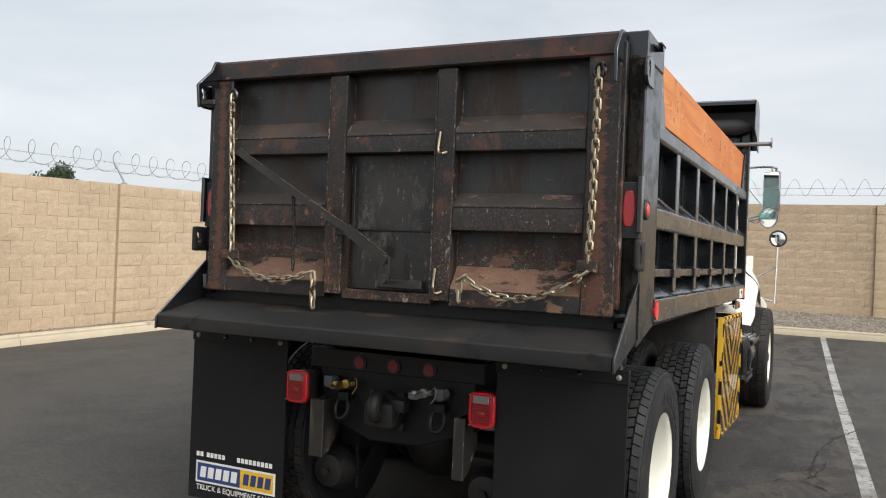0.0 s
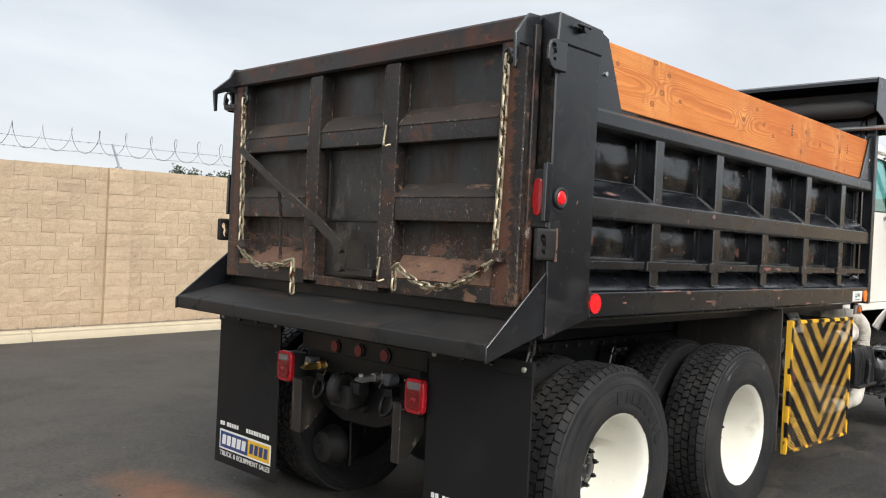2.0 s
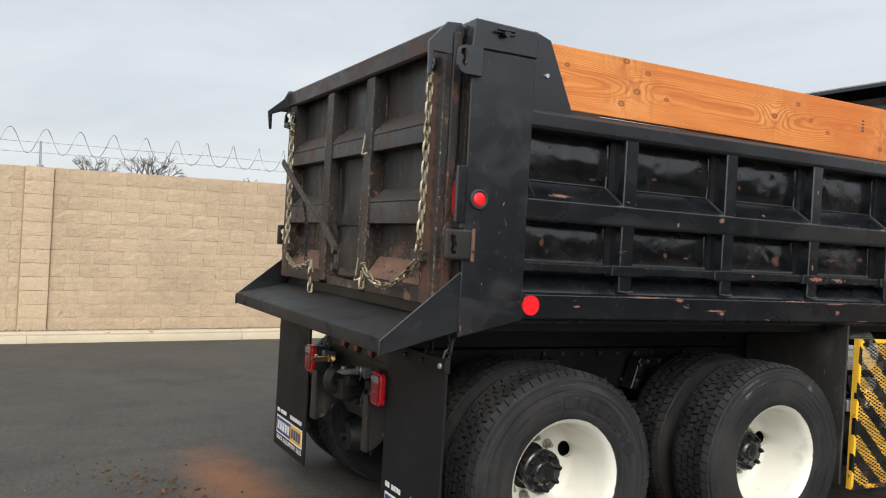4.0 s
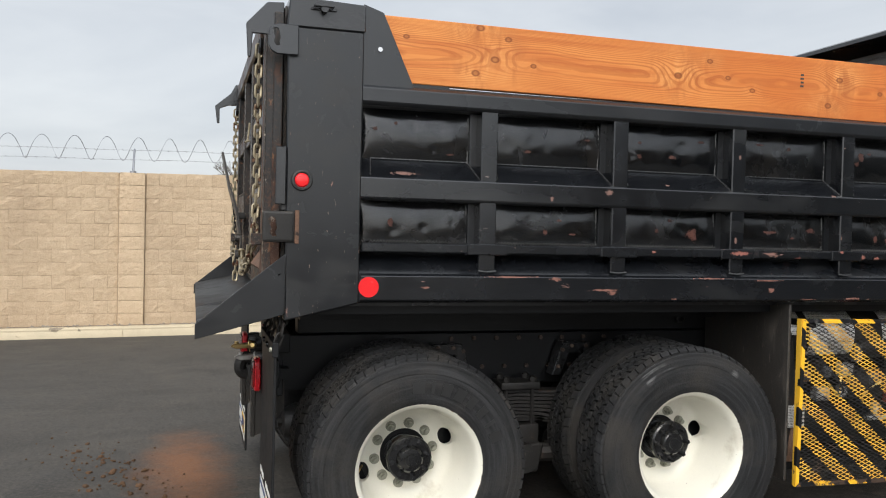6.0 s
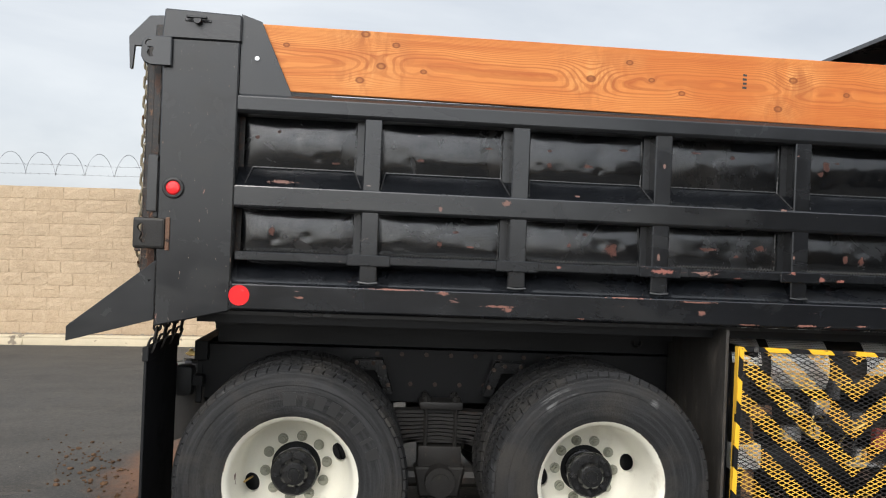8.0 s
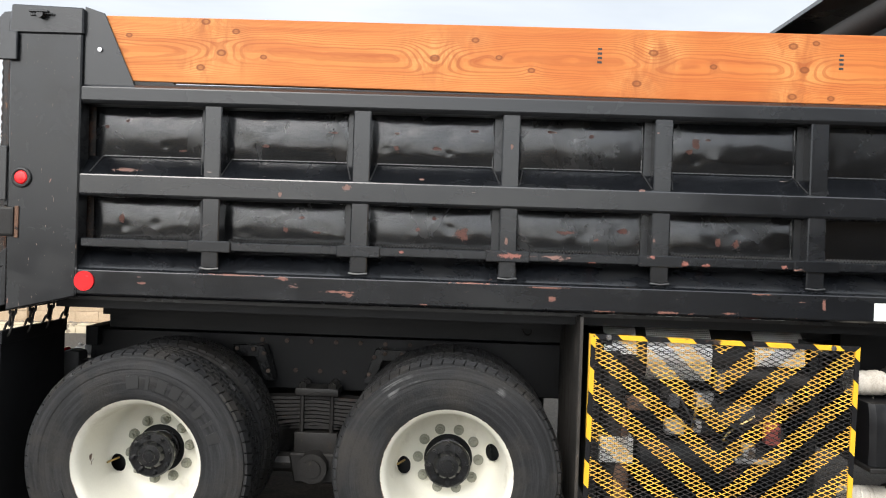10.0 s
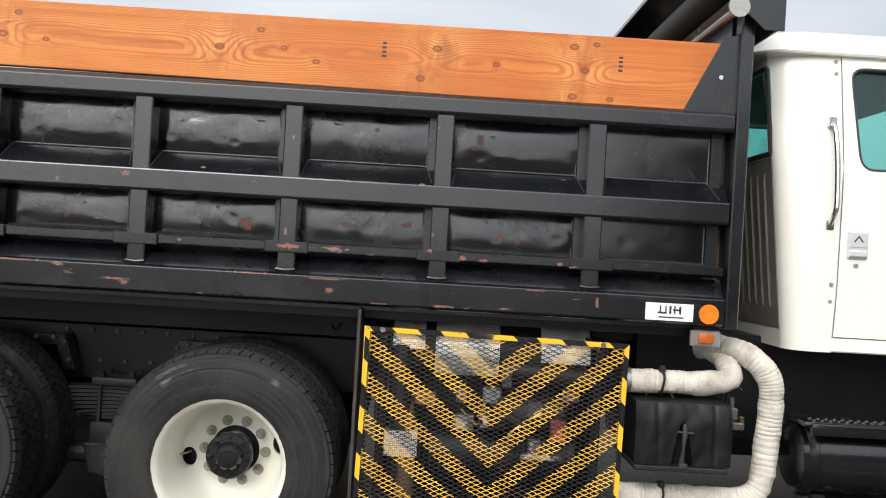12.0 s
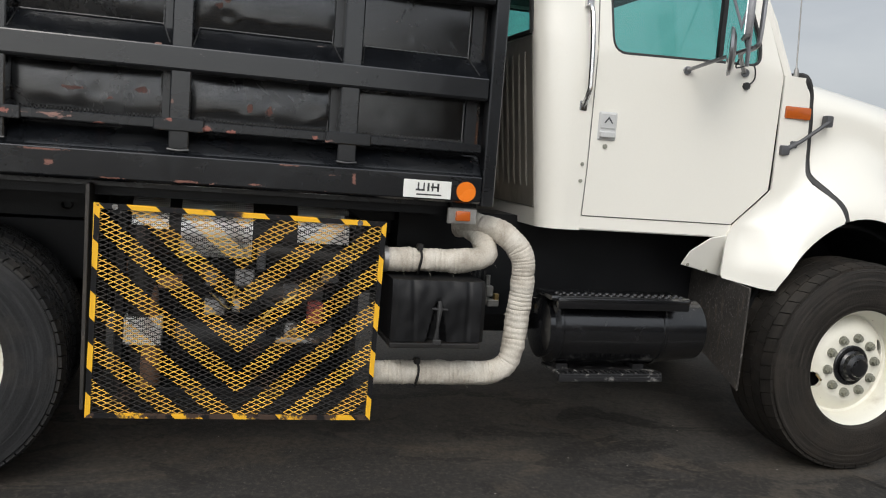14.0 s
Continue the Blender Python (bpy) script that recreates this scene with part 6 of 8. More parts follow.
for x in (-2.19, -1.66):
    loop = [Vector((x + 0.038 * math.sin(t), 3.44 + 0.015 * math.cos(t), 0.718 + 0.050 * math.cos(t))) for t in [2 * math.pi * k / 16 for k in range(17)]]
    bm = tube(bmesh.new(), loop, 0.011, 7, False)
    box(bm, x - 0.03, x + 0.03, 3.44, 3.50, 0.752, 0.80, 0.006)
    part("tow_ring", bm, "chassis", chassis)
for x in (-2.123, -1.931, -1.734):
    part("red_lamp", disc(bmesh.new(), (x, 3.486, 0.945), 0.028, 0.02, "y", 20), "red_dull", chassis, "dusty round red lamp")
    part("lamp_ring", disc(bmesh.new(), (x, 3.489, 0.945), 0.038, 0.012, "y", 20), "seam", chassis)
for x0 in (-2.492, -1.480):
    def rounded_slab(inset, ya, yb, squash=1.0, r=0.0):
        w, h = 0.0635 - inset, (0.0815 - inset) * squash
        cx, cz = x0 + 0.0635, 0.8055
        pts = [(cx + w * math.copysign(abs(math.cos(t)) ** 0.38, math.cos(t)), cz + h * math.copysign(abs(math.sin(t)) ** 0.38, math.sin(t))) for t in [2 * math.pi * k / 28 for k in range(28)]]
        return prism(bmesh.new(), pts, "y", ya, yb, r)

    lamp = part("tail_light", rounded_slab(0.0, 3.382, 3.410, r=0.005), "red_rim", chassis, "rectangular red tail light with a clear reversing window")
    part("lens_panel", rounded_slab(0.016, 3.3755, 3.3825, r=0.003), "tail_red", lamp, "darker ribbed red lens")
    bm = bmesh.new()
    for k in range(9):
        box(bm, x0 + 0.024, x0 + 0.103, 3.3735, 3.376, 0.742 + k * 0.0098, 0.7465 + k * 0.0098)
    part("lens_ribs", bm, "red_dull", lamp)
    part("lens_bulb", spin(bmesh.new(), [(-0.004, 0.006), (-0.002, 0.016), (0.002, 0.019)], (x0 + 0.0635, 3.374, 0.787), "y", 16), "tail_red", lamp)
    part("reverse_window", boxes((x0 + 0.024, x0 + 0.103, 3.3725, 3.380, 0.836, 0.872), r=0.003), "clear_lens", lamp)
    part("lamp_housing", boxes((x0 + 0.006, x0 + 0.121, 3.408, 3.505, 0.730, 0.882), r=0.03), "seam", lamp)
    for dx, dz in ((0.012, 0.738), (0.115, 0.738), (0.012, 0.874), (0.115, 0.874)):
        part("screw", disc(bmesh.new(), (x0 + dx, 3.372, dz), 0.004, 0.006, "y", 8), "chrome", lamp)
    part("lamp_bracket", boxes((x0 + 0.03, x0 + 0.10, 3.46, 3.55, 0.782, 0.832)), "chassis", chassis)
for x0, x1 in ((-2.337, -2.256), (-1.549, -1.492)):
    bm = boxes((x0, x1, 3.376, 3.398, 0.474, 0.758), r=0.004)
    for x in (x0 + 0.004, x1 - 0.012):
        prism(bm, [(3.396, 0.755), (3.396, 0.478), (3.44, 0.495), (3.54, 0.60), (3.54, 0.755)], "x", x, x + 0.008)
    part("bumper_stub", bm, "stub_iron", chassis, "grimy steel bumper stub with scraped paint")
for x, kind in ((-2.165, "brass"), (-1.735, "steel")):
    bm = bmesh.new()
    tube(bm, [(x - 0.05, 3.44, 0.835), (x + 0.05, 3.42, 0.85)], 0.013, 8)
    disc(bm, (x + 0.01, 3.42, 0.845), 0.022, 0.03, "y", 12)
    tube(bm, smooth_path([(x + 0.05, 3.42, 0.86), (x + 0.075, 3.40, 0.88), (x + 0.08, 3.40, 0.84), (x + 0.05, 3.41, 0.80)], 4), 0.003, 4)
    box(bm, x - 0.065, x - 0.02, 3.40, 3.44, 0.82, 0.845, 0.004)
    prism(bm, [(3.30, 0.838), (3.32, 0.852), (3.40, 0.856), (3.44, 0.85), (3.44, 0.828), (3.33, 0.824)], "x", x - 0.016, x + 0.016, 0.004)
    tube(bm, [(x, 3.335, 0.838), (x, 3.335, 0.866)], 0.012, 8)
    part("air_coupling", bm, kind, chassis, "brass air-line coupling with a wire clip" if kind == "brass" else "dull metal air-line coupling")
for x in (-2.26, -1.645):
    bm = disc(bmesh.new(), (x, 3.45, 0.842), 0.028, 0.06, "y", 14)
    box(bm, x - 0.025, x + 0.025, 3.41, 3.45, 0.82, 0.875, 0.01)
    part("socket", bm, "plastic_grey", chassis, "grey trailer socket")
# axles, brake chambers, springs
for y in (4.055, 5.425):
    bm = tube(bmesh.new(), [(X(-0.95), y, 0.49), (X(0.95), y, 0.49)], 0.075, 12)
    bmesh.ops.create_uvsphere(bm, u_segments=18, v_segments=12, radius=0.21, matrix=pose(XC, y, 0.50) @ Matrix.Diagonal((0.9, 1, 1, 1)))
    box(bm, X(-0.62), X(-0.45), y - 0.1, y + 0.1, 0.40, 0.58, 0.01)
    box(bm, X(0.45), X(0.62), y - 0.1, y + 0.1, 0.40, 0.58, 0.01)
    part("axle", bm, "grimy_iron", chassis, "grimy drive axle")
    for x, z in ((-2.385, 0.335), (-1.49, 0.355)):
        bm = spin(bmesh.new(), [(-0.07, 0.05), (-0.06, 0.085), (0.0, 0.11), (0.02, 0.118), (0.035, 0.118), (0.06, 0.10), (0.14, 0.09), (0.15, 0.04)], (x, y - 0.36, z), "y", 20)
        disc(bm, (x, y - 0.44, z), 0.025, 0.03, "y", 6)
        tube(bm, [(x + 0.1, y - 0.30, z + 0.14), (x + 0.11, y - 0.30, z - 0.10)], 0.008, 5)
        part("brake_chamber", bm, "grimy_iron", chassis, "grimy round brake chamber")
for s in (1, -1):
    bm = bmesh.new()
    for k in range(9):
        L = 0.62 - 0.055 * k
        z = 0.70 - k * 0.019
        path = [(X(0.56, s), 4.74 + L * u, z - 0.05 * u * u * (1 if k < 8 else 0)) for u in (-1, -0.5, 0, 0.5, 1)]
        for (x, ya, za), (_, yb, zb) in zip(path, path[1:]):
            prism(bm, [(ya, za), (yb, zb), (yb, zb - 0.015), (ya, za - 0.015)], "x", x - 0.045, x + 0.045)
    part("leaf_spring", bm, "grimy_iron", chassis, "stack of grimy leaf springs")
    bm = boxes((min(X(0.49, s), X(0.64, s)), max(X(0.49, s), X(0.64, s)), 4.64, 4.86, 0.705, 0.745), (min(X(0.50, s), X(0.63, s)), max(X(0.50, s), X(0.63, s)), 4.64, 4.86, 0.40, 0.52), r=0.01)
    for y in (4.675, 4.825):
        for d in (0.51, 0.615):
            tube(bm, [(X(d, s), y, 0.50), (X(d, s), y, 0.775)], 0.011, 6)
            disc(bm, (X(d, s), y, 0.755), 0.022, 0.025, "z", 6)
    disc(bm, (X(0.66, s), 4.75, 0.36), 0.075, 0.12, "x", 18)
    disc(bm, (X(0.72, s), 4.75, 0.36), 0.045, 0.02, "x", 18)
    prism(bm, [(4.62, 0.42), (4.88, 0.42), (4.85, 0.27), (4.65, 0.27)], "x", min(X(0.55, s), X(0.66, s)), max(X(0.55, s), X(0.66, s)), 0.01)
    part("spring_saddle", bm, "grimy_iron", chassis, "cast spring saddle with bolts")
    bm = tube(bmesh.new(), [(X(0.60, s), 4.05, 0.36), (X(0.60, s), 5.42, 0.36)], 0.05, 10)
    part("walking_beam", bm, "grimy_iron", chassis)
    for y in (4.40, 5.08):
        bm = bmesh.new()
        prism(bm, [(y - 0.11, 0.94), (y + 0.05, 0.94), (y + 0.11, 0.76), (y + 0.06, 0.76), (y + 0.01, 0.88), (y - 0.06, 0.88), (y - 0.08, 0.80), (y - 0.11, 0.80)] if y < 4.7 else
              [(2 * y - v, z) for v, z in [(y - 0.11, 0.94), (y + 0.05, 0.94), (y + 0.11, 0.76), (y + 0.06, 0.76), (y + 0.01, 0.88), (y - 0.06, 0.88), (y - 0.08, 0.80), (y - 0.11, 0.80)]],
              "x", min(X(0.45, s), X(0.54, s)), max(X(0.45, s), X(0.54, s)), 0.004)
        hanger = part("spring_hanger", bm, "hub_black", chassis, "cast spring hanger with bright bolts")
        for v, z in ((-0.085, 0.92), (0.0, 0.92), (0.055, 0.90), (0.080, 0.81)):
            part("hanger_bolt", disc(bmesh.new(), (X(0.545, s), y + (v if y < 4.7 else -v), z), 0.011, 0.016, "x", 6), "bolt_rust", hanger)
    # mud flaps
    a, b = (X(0.57, s), X(1.165, s))
    if s < 0:
        a, b = -2.515, -3.135
    bm = boxes((min(a, b), max(a, b), 3.415, 3.427, 0.135, 1.00), r=0.002)
    flap = part("mud_flap", bm, "flap", truck, "black rubber mud flap hung on chains")
    bm = boxes((min(a, b) - 0.004, max(a, b) + 0.004, 3.408, 3.434, 0.985, 1.045), r=0.002)
    part("flap_bar", bm, "flap", flap)
    for k in range(4):
        x = min(a, b) + 0.04 + k * (abs(b - a) - 0.08) / 3
        part("flap_bolt", spin(bmesh.new(), [(0.004, 0.013), (-0.004, 0.012), (-0.008, 0.006)], (x, 3.405, 1.012), "y", 12), "lug" if k in (0, 3) else "hub_black", flap)
        bm = chain([(x, 3.435, 1.05), (x, 3.45, 1.09), (x, 3.46, 1.17)], 0.05, 0.006, 0.014)
        part("hanger_chain", bm, "grimy_iron", flap)
    # printed panel near the flap's foot; name and numbers as plain bars
    f0, f1 = (-3.083, -2.557) if s < 0 else (-1.305, -0.78)
    part("print_border", boxes((f0, f1, 3.4125, 3.4145, 0.222, 0.338)), "label_white", flap)
    part("print_blue", boxes((f0 + 0.012, f0 + 0.300, 3.4105, 3.4122, 0.233, 0.327)), "label_blue", flap)
    part("print_yellow", boxes((f0 + 0.302, f1 - 0.012, 3.4105, 3.4122, 0.233, 0.327)), "label_yellow", flap)
    for k in range(5):
        x = f0 + 0.035 + k * 0.052
        bm = prism(bmesh.new(), [(x - 0.004, 0.252), (x + 0.034, 0.252), (x + 0.040, 0.310), (x + 0.002, 0.310)], "y", 3.4090, 3.4102)
        part("print_bar", bm, "label_white", flap)
    for k in range(4):
        x = f0 + 0.325 + k * 0.047
        bm = prism(bmesh.new(), [(x - 0.004, 0.252), (x + 0.030, 0.252), (x + 0.036, 0.310), (x + 0.002, 0.310)], "y", 3.4090, 3.4102)
        part("print_bar", bm, "label_blue", flap)
    for x0, x1 in ((f0, f0 + 0.055), (f0 + 0.07, f0 + 0.20), (f0 + 0.275, f1)):
        n = max(2, int((x1 - x0) / 0.026))
        bm = bmesh.new()
        for k in range(n):
            box(bm, x0 + k * 0.026, x0 + k * 0.026 + 0.019, 3.4125, 3.4145, 0.362, 0.386)
        part("print_bar", bm, "label_white", flap)
    tc = bpy.data.curves.new("printed_words", "FONT")
    tc.body, tc.size, tc.extrude, tc.align_x = "TRUCK & EQUIPMENT SALES", 0.0405, 0.0006, "CENTER"
    to = bpy.data.objects.new("printed_words", tc)
    scene.collection.objects.link(to)
    tm = bpy.data.meshes.new_from_object(to.evaluated_get(bpy.context.evaluated_depsgraph_get()))
    bpy.data.objects.remove(to)
    tm.materials.append(M["label_white"])
    wob = new("printed_words", tm)
    wob.parent = flap
    wob.matrix_basis = Matrix.Translation(-spot_of(flap)) @ pose((f0 + f1) / 2, 3.4135, 0.183, 90, 0, 0)
    # forward flap before the drive wheels
    bm = boxes((min(X(0.45, s), X(1.165, s)), max(X(0.45, s), X(1.165, s)), 5.985, 6.0, 0.30, 1.20), r=0.002)
    part("front_flap", bm, "flap_streaked", truck, "scuffed black rubber sheet before the wheels")


bm = spin(bmesh.new(), [(-0.05, 0.026), (0.012, 0.026), (0.014, 0.022), (0.012, 0.018), (-0.05, 0.018)], (X(0.45), 5.812, 1.055), "x", 18)
part("pipe_end", bm, "grimy_iron", chassis, "open end of a cross pipe")


# ---- wheels ----
def tyre_mesh(R, half, lugs, rows, deep=0.010, gap=0.008, fill=(0.80, 0.86), bead=1.0):
    """A truck tyre about x: turned carcass with separate tread blocks."""
    side = [(0.80, 0.285), (0.94, 0.291), (0.985, 0.303), (0.985, 0.307), (0.998, 0.311), (1.008, 0.330), (1.020, 0.365), (1.026, 0.385), (1.026, R * 0.79), (1.02, R * 0.822), (1.005, R * 0.835), (1.006, R * 0.840), (1.012, R * 0.843), (1.0, R * 0.875), (0.975, R * 0.915), (0.972, R * 0.920), (0.976, R * 0.925),
            (0.960, R * 0.945), (0.93, R - 0.028), (0.87, R - 0.021), (0.80, R - deep - 0.006)]
    side = [(a, b * bead if b < 0.32 else b) for a, b in side]
    prof = [(-half * a, b) for a, b in side] + [(half * a, b) for a, b in side[::-1]]
    bm = spin(bmesh.new(), prof, (0, 0, 0), "x", 72, closed=True)
    carcass = bpy.data.meshes.new("tyre")
    bm.to_mesh(carcass)
    bm.free()
    shade(carcass, 28)
    carcass.materials.append(M["tyre"])
    bm = bmesh.new()
    wide = 2 * half * 0.93 / rows
    for i in range(rows):
        outer = i in (0, rows - 1)
        for k in range(lugs):
            a0 = 2 * math.pi * (k + (0.5 if i % 2 else 0.0)) / lugs
            span = 2 * math.pi / lugs * (fill[0] if outer else fill[1])
            x0 = -half * 0.93 + i * wide + gap / 2
            x1 = x0 + wide - gap
            skew = 0.10 * span * (1 if i % 2 else -1)
            vs = []
            for rr in (R - 0.022, R):
                for x, sk in ((x0, -skew), (x1, skew)):
                    edge = 0.012 if outer and ((i == 0 and x == x0) or (i == rows - 1 and x == x1)) else 0.0
                    for a in (a0 + sk, a0 + sk + span):
                        q = rr - edge
                        vs.append(bm.verts.new((x, math.cos(a) * q, math.sin(a) * q)))
            for f in ((0, 1, 3, 2), (4, 6, 7, 5), (0, 4, 5, 1), (2, 3, 7, 6), (0, 2, 6, 4), (1, 5, 7, 3)):
                bm.faces.new([vs[j] for j in f])
    bmesh.ops.recalc_face_normals(bm, faces=bm.faces)
    me = bpy.data.meshes.new("tread")
    bm.to_mesh(me)
    bm.free()
    me.materials.append(M["tyre"])
    return carcass, me


def rim_mesh(dish):
    """White disc wheel; dish: how far the disc lies from the middle plane (outward positive)."""
    t = 0.012
    if dish < 0:
        prof = [(-0.12, 0.29), (-0.10, 0.276), (-0.04, 0.262), (0.06, 0.268), (0.104, 0.280), (0.112, 0.290), (0.124, 0.295), (0.128, 0.289), (0.119, 0.281), (0.108, 0.270), (0.07, 0.264), (0.0, 0.250),
                (dish + 0.05, 0.236), (dish + 0.02, 0.215), (dish + 0.004, 0.180), (dish, 0.165), (dish, 0.114), (dish - t, 0.114), (dish - t, 0.175), (dish - 0.004, 0.22), (dish + 0.03, 0.250), (-0.12, 0.262)]
    else:
        prof = [(-0.15, 0.29), (-0.13, 0.276), (0.08, 0.270), (0.145, 0.284), (0.160, 0.304), (0.173, 0.311), (0.178, 0.303), (0.166, 0.291), (0.145, 0.276), (0.060, 0.262), (0.052, 0.250), (0.072, 0.225), (dish - 0.008, 0.190), (dish, 0.170), (dish, 0.082),
                (dish - t, 0.082), (dish - t, 0.170), (0.06, 0.215), (0.035, 0.25), (-0.15, 0.262)]
    if dish == 0:
        prof = [(-0.12, 0.29), (-0.10, 0.276), (0.06, 0.270), (0.104, 0.280), (0.121, 0.303), (0.124, 0.296), (0.106, 0.266), (0.0, 0.250), (-0.12, 0.255)]
    bm = spin(bmesh.new(), prof, (0, 0, 0), "x", 64, closed=True)
    if dish == 0:
        me = bpy.data.meshes.new("barrel")
        bm.to_mesh(me)
        bm.free()
        me.materials.append(M["wheel_white"])
        shade(me, 40)
        return me
    cut = bmesh.new()
    for k, a in enumerate((0.35, 3.5) if dish < 0 else (3.55, 0.42)):
        c = Vector((dish - 0.0 if dish < 0 else 0.07, math.cos(a) * 0.210, math.sin(a) * 0.210))
        pts2 = []
        for j in range(14):
            t2 = 2 * math.pi * j / 14
            u, v = 0.031 * math.cos(t2), 0.045 * math.sin(t2)
            pts2.append((c.y + u * math.cos(a) - v * math.sin(a), c.z + u * math.sin(a) + v * math.cos(a)))
        prism(cut, pts2, "x", dish - 0.09 if dish < 0 else -0.02, dish + 0.12 if dish < 0 else 0.16)
    me = holed(bm, cut)
    me.materials.clear()
    me.materials.append(M["wheel_white"])
    shade(me, 40)
    return me


def finish(name, bm, mat, parent, label=""):
    """A sub-part in its parent's own coordinates."""
    me = bpy.data.meshes.new(name)
    bm.to_mesh(me)
    bm.free()
    shade(me)
    me.materials.append(M[mat])
    ob = new(name, me)
    ob.parent = parent
    if label:
        ob["label"] = label
    return ob


def brand_blocks(parent, half, R):
    """Raised dark blocks on the sidewall, in place of the maker's letters."""
    for start, n in ((1.62, 8), (-2.20, 4)):
        bm = bmesh.new()
        for k in range(n):
            a = start - k * 0.178
            w = (0.075, 0.022, 0.060, 0.062, 0.050, 0.045, 0.022, 0.062)[k]
            vs = []
            for x in (half * 0.985, half * 1.040):
                for rr in (R * 0.665, R * 0.775):
                    for da in (-w, w):
                        vs.append(bm.verts.new((x, math.cos(a + da) * rr, math.sin(a + da) * rr)))
            for f in ((0, 1, 3, 2), (4, 6, 7, 5), (0, 4, 5, 1), (2, 3, 7, 6), (0, 2, 6, 4), (1, 5, 7, 3)):
                bm.faces.new([vs[j] for j in f])
        bmesh.ops.recalc_face_normals(bm, faces=bm.faces)
        finish("raised_marking", bm, "tyre_mark", parent, "row of raised dark marks on the sidewall")


def lug_nuts(parent, dish, n=10, circle=0.1425, stud=0.02):
    bm = disc(bmesh.new(), (0, 0, 0), 0.0185, 0.026, "x", 6)
    disc(bm, (-0.01, 0, 0), 0.0245, 0.010, "x", 14)
    disc(bm, (0.012 + stud / 2, 0, 0), 0.0105, stud, "x", 8)
    me = bpy.data.meshes.new("lug_nut")
    bm.to_mesh(me)
    bm.free()
    me.materials.append(M["lug"])
    for k in range(n):
        a = 2 * math.pi * (k + 0.25) / n
        ob = new("lug_nut", me)
        ob.parent = parent
        ob.location = (dish + 0.014, math.cos(a) * circle, math.sin(a) * circle)


DRIVE_TYRE, STEER_TYRE, DISH_RIM, STEER_RIM, BARREL = tyre_mesh(0.508, 0.138, 64, 6, 0.012, 0.009, (0.86, 0.80)), tyre_mesh(0.536, 0.190, 48, 5, 0.012, 0.006, (0.93, 0.95), 1.025), rim_mesh(-0.180), rim_mesh(0.108), rim_mesh(0)


for me in STEER_TYRE:
    me.materials[0] = M["tyre_front"]


def wheel(kind):
    root = new("wheel", {"drive": DISH_RIM, "inner": BARREL, "steer": STEER_RIM}[kind])
    root.parent = truck
    ty = new("tyre", (DRIVE_TYRE if kind != "steer" else STEER_TYRE)[0])
    ty.parent = root
    tread = new("tread", (DRIVE_TYRE if kind != "steer" else STEER_TYRE)[1])
    tread.parent = root
    tread["kind"] = "stuff"
    ty["label"] = "dusty black truck tyre with blocky tread"
    root["label"] = "cream-white steel disc wheel"
    if kind == "inner":
        finish("brake_drum", tube(bmesh.new(), [(-0.10, 0, 0), (0.10, 0, 0)], 0.246, 28), "chassis", root)
        for x in (-0.128, 0.120):
            finish("dust_shield", tube(bmesh.new(), [(x, 0, 0), (x + 0.008, 0, 0)], 0.299, 32), "chassis", root)
        return root
    dish = -0.180 if kind == "drive" else 0.108
    if kind == "drive":
        brand_blocks(root, 0.138, 0.514)
    lug_nuts(root, dish, stud=0.020 if kind == "drive" else 0.008)
    bm = tube(bmesh.new(), [(dish - 0.13, 0, 0), (dish - 0.02, 0, 0)] if kind == "drive" else [(-0.12, 0, 0), (0.045, 0, 0)], 0.206, 28)
    finish("brake_drum", bm, "chassis", root)
    bm = bmesh.new()
    if kind == "drive":
        spin(bm, [(dish - 0.03, 0.088), (dish + 0.003, 0.088), (dish + 0.005, 0.080), (dish + 0.095, 0.082), (dish + 0.101, 0.106), (dish + 0.119, 0.106), (dish + 0.125, 0.098), (dish + 0.128, 0.066), (dish + 0.141, 0.060), (dish + 0.149, 0.050), (dish + 0.151, 0.03), (dish + 0.157, 0.026), (dish + 0.158, 0.01)], (0, 0, 0), "x", 28)
        for k in range(8):
            a = 2 * math.pi * k / 8 + 0.2
            c, n = math.cos(a) * 0.086, math.sin(a) * 0.086
            tube(bm, [(dish + 0.115, c, n), (dish + 0.143, c, n)], 0.013, 6)
            tube(bm, [(dish + 0.140, c, n), (dish + 0.153, c, n)], 0.007, 6)
    else:
        spin(bm, [(dish - 0.01, 0.104), (dish + 0.006, 0.104), (dish + 0.010, 0.098), (dish + 0.010, 0.084), (dish + 0.004, 0.080), (dish + 0.02, 0.080), (dish + 0.03, 0.070), (dish + 0.05, 0.066), (dish + 0.058, 0.05), (dish + 0.066, 0.045), (dish + 0.072, 0.02)], (0, 0, 0), "x", 24)
    finish("hub", bm, "hub_black", root, "greasy black axle hub")
    ex, er = (0.1255, 0.2925) if kind == "drive" else (0.1755, 0.307)
    ring = [Vector((ex, er * math.cos(t), er * math.sin(t))) for t in [2 * math.pi * k / 64 for k in range(65)]]
    finish("rim_edge", tube(bmesh.new(), ring, 0.0048, 6, False), "rim_worn", root, "rim edge with paint worn to brown steel")
    bm = tube(bmesh.new(), [(dish, 0.205 * math.cos(3.4), 0.205 * math.sin(3.4)), (dish + 0.07, 0.235 * math.cos(3.4), 0.235 * math.sin(3.4))], 0.005, 5)
    finish("valve", bm, "brass", root)
    return root


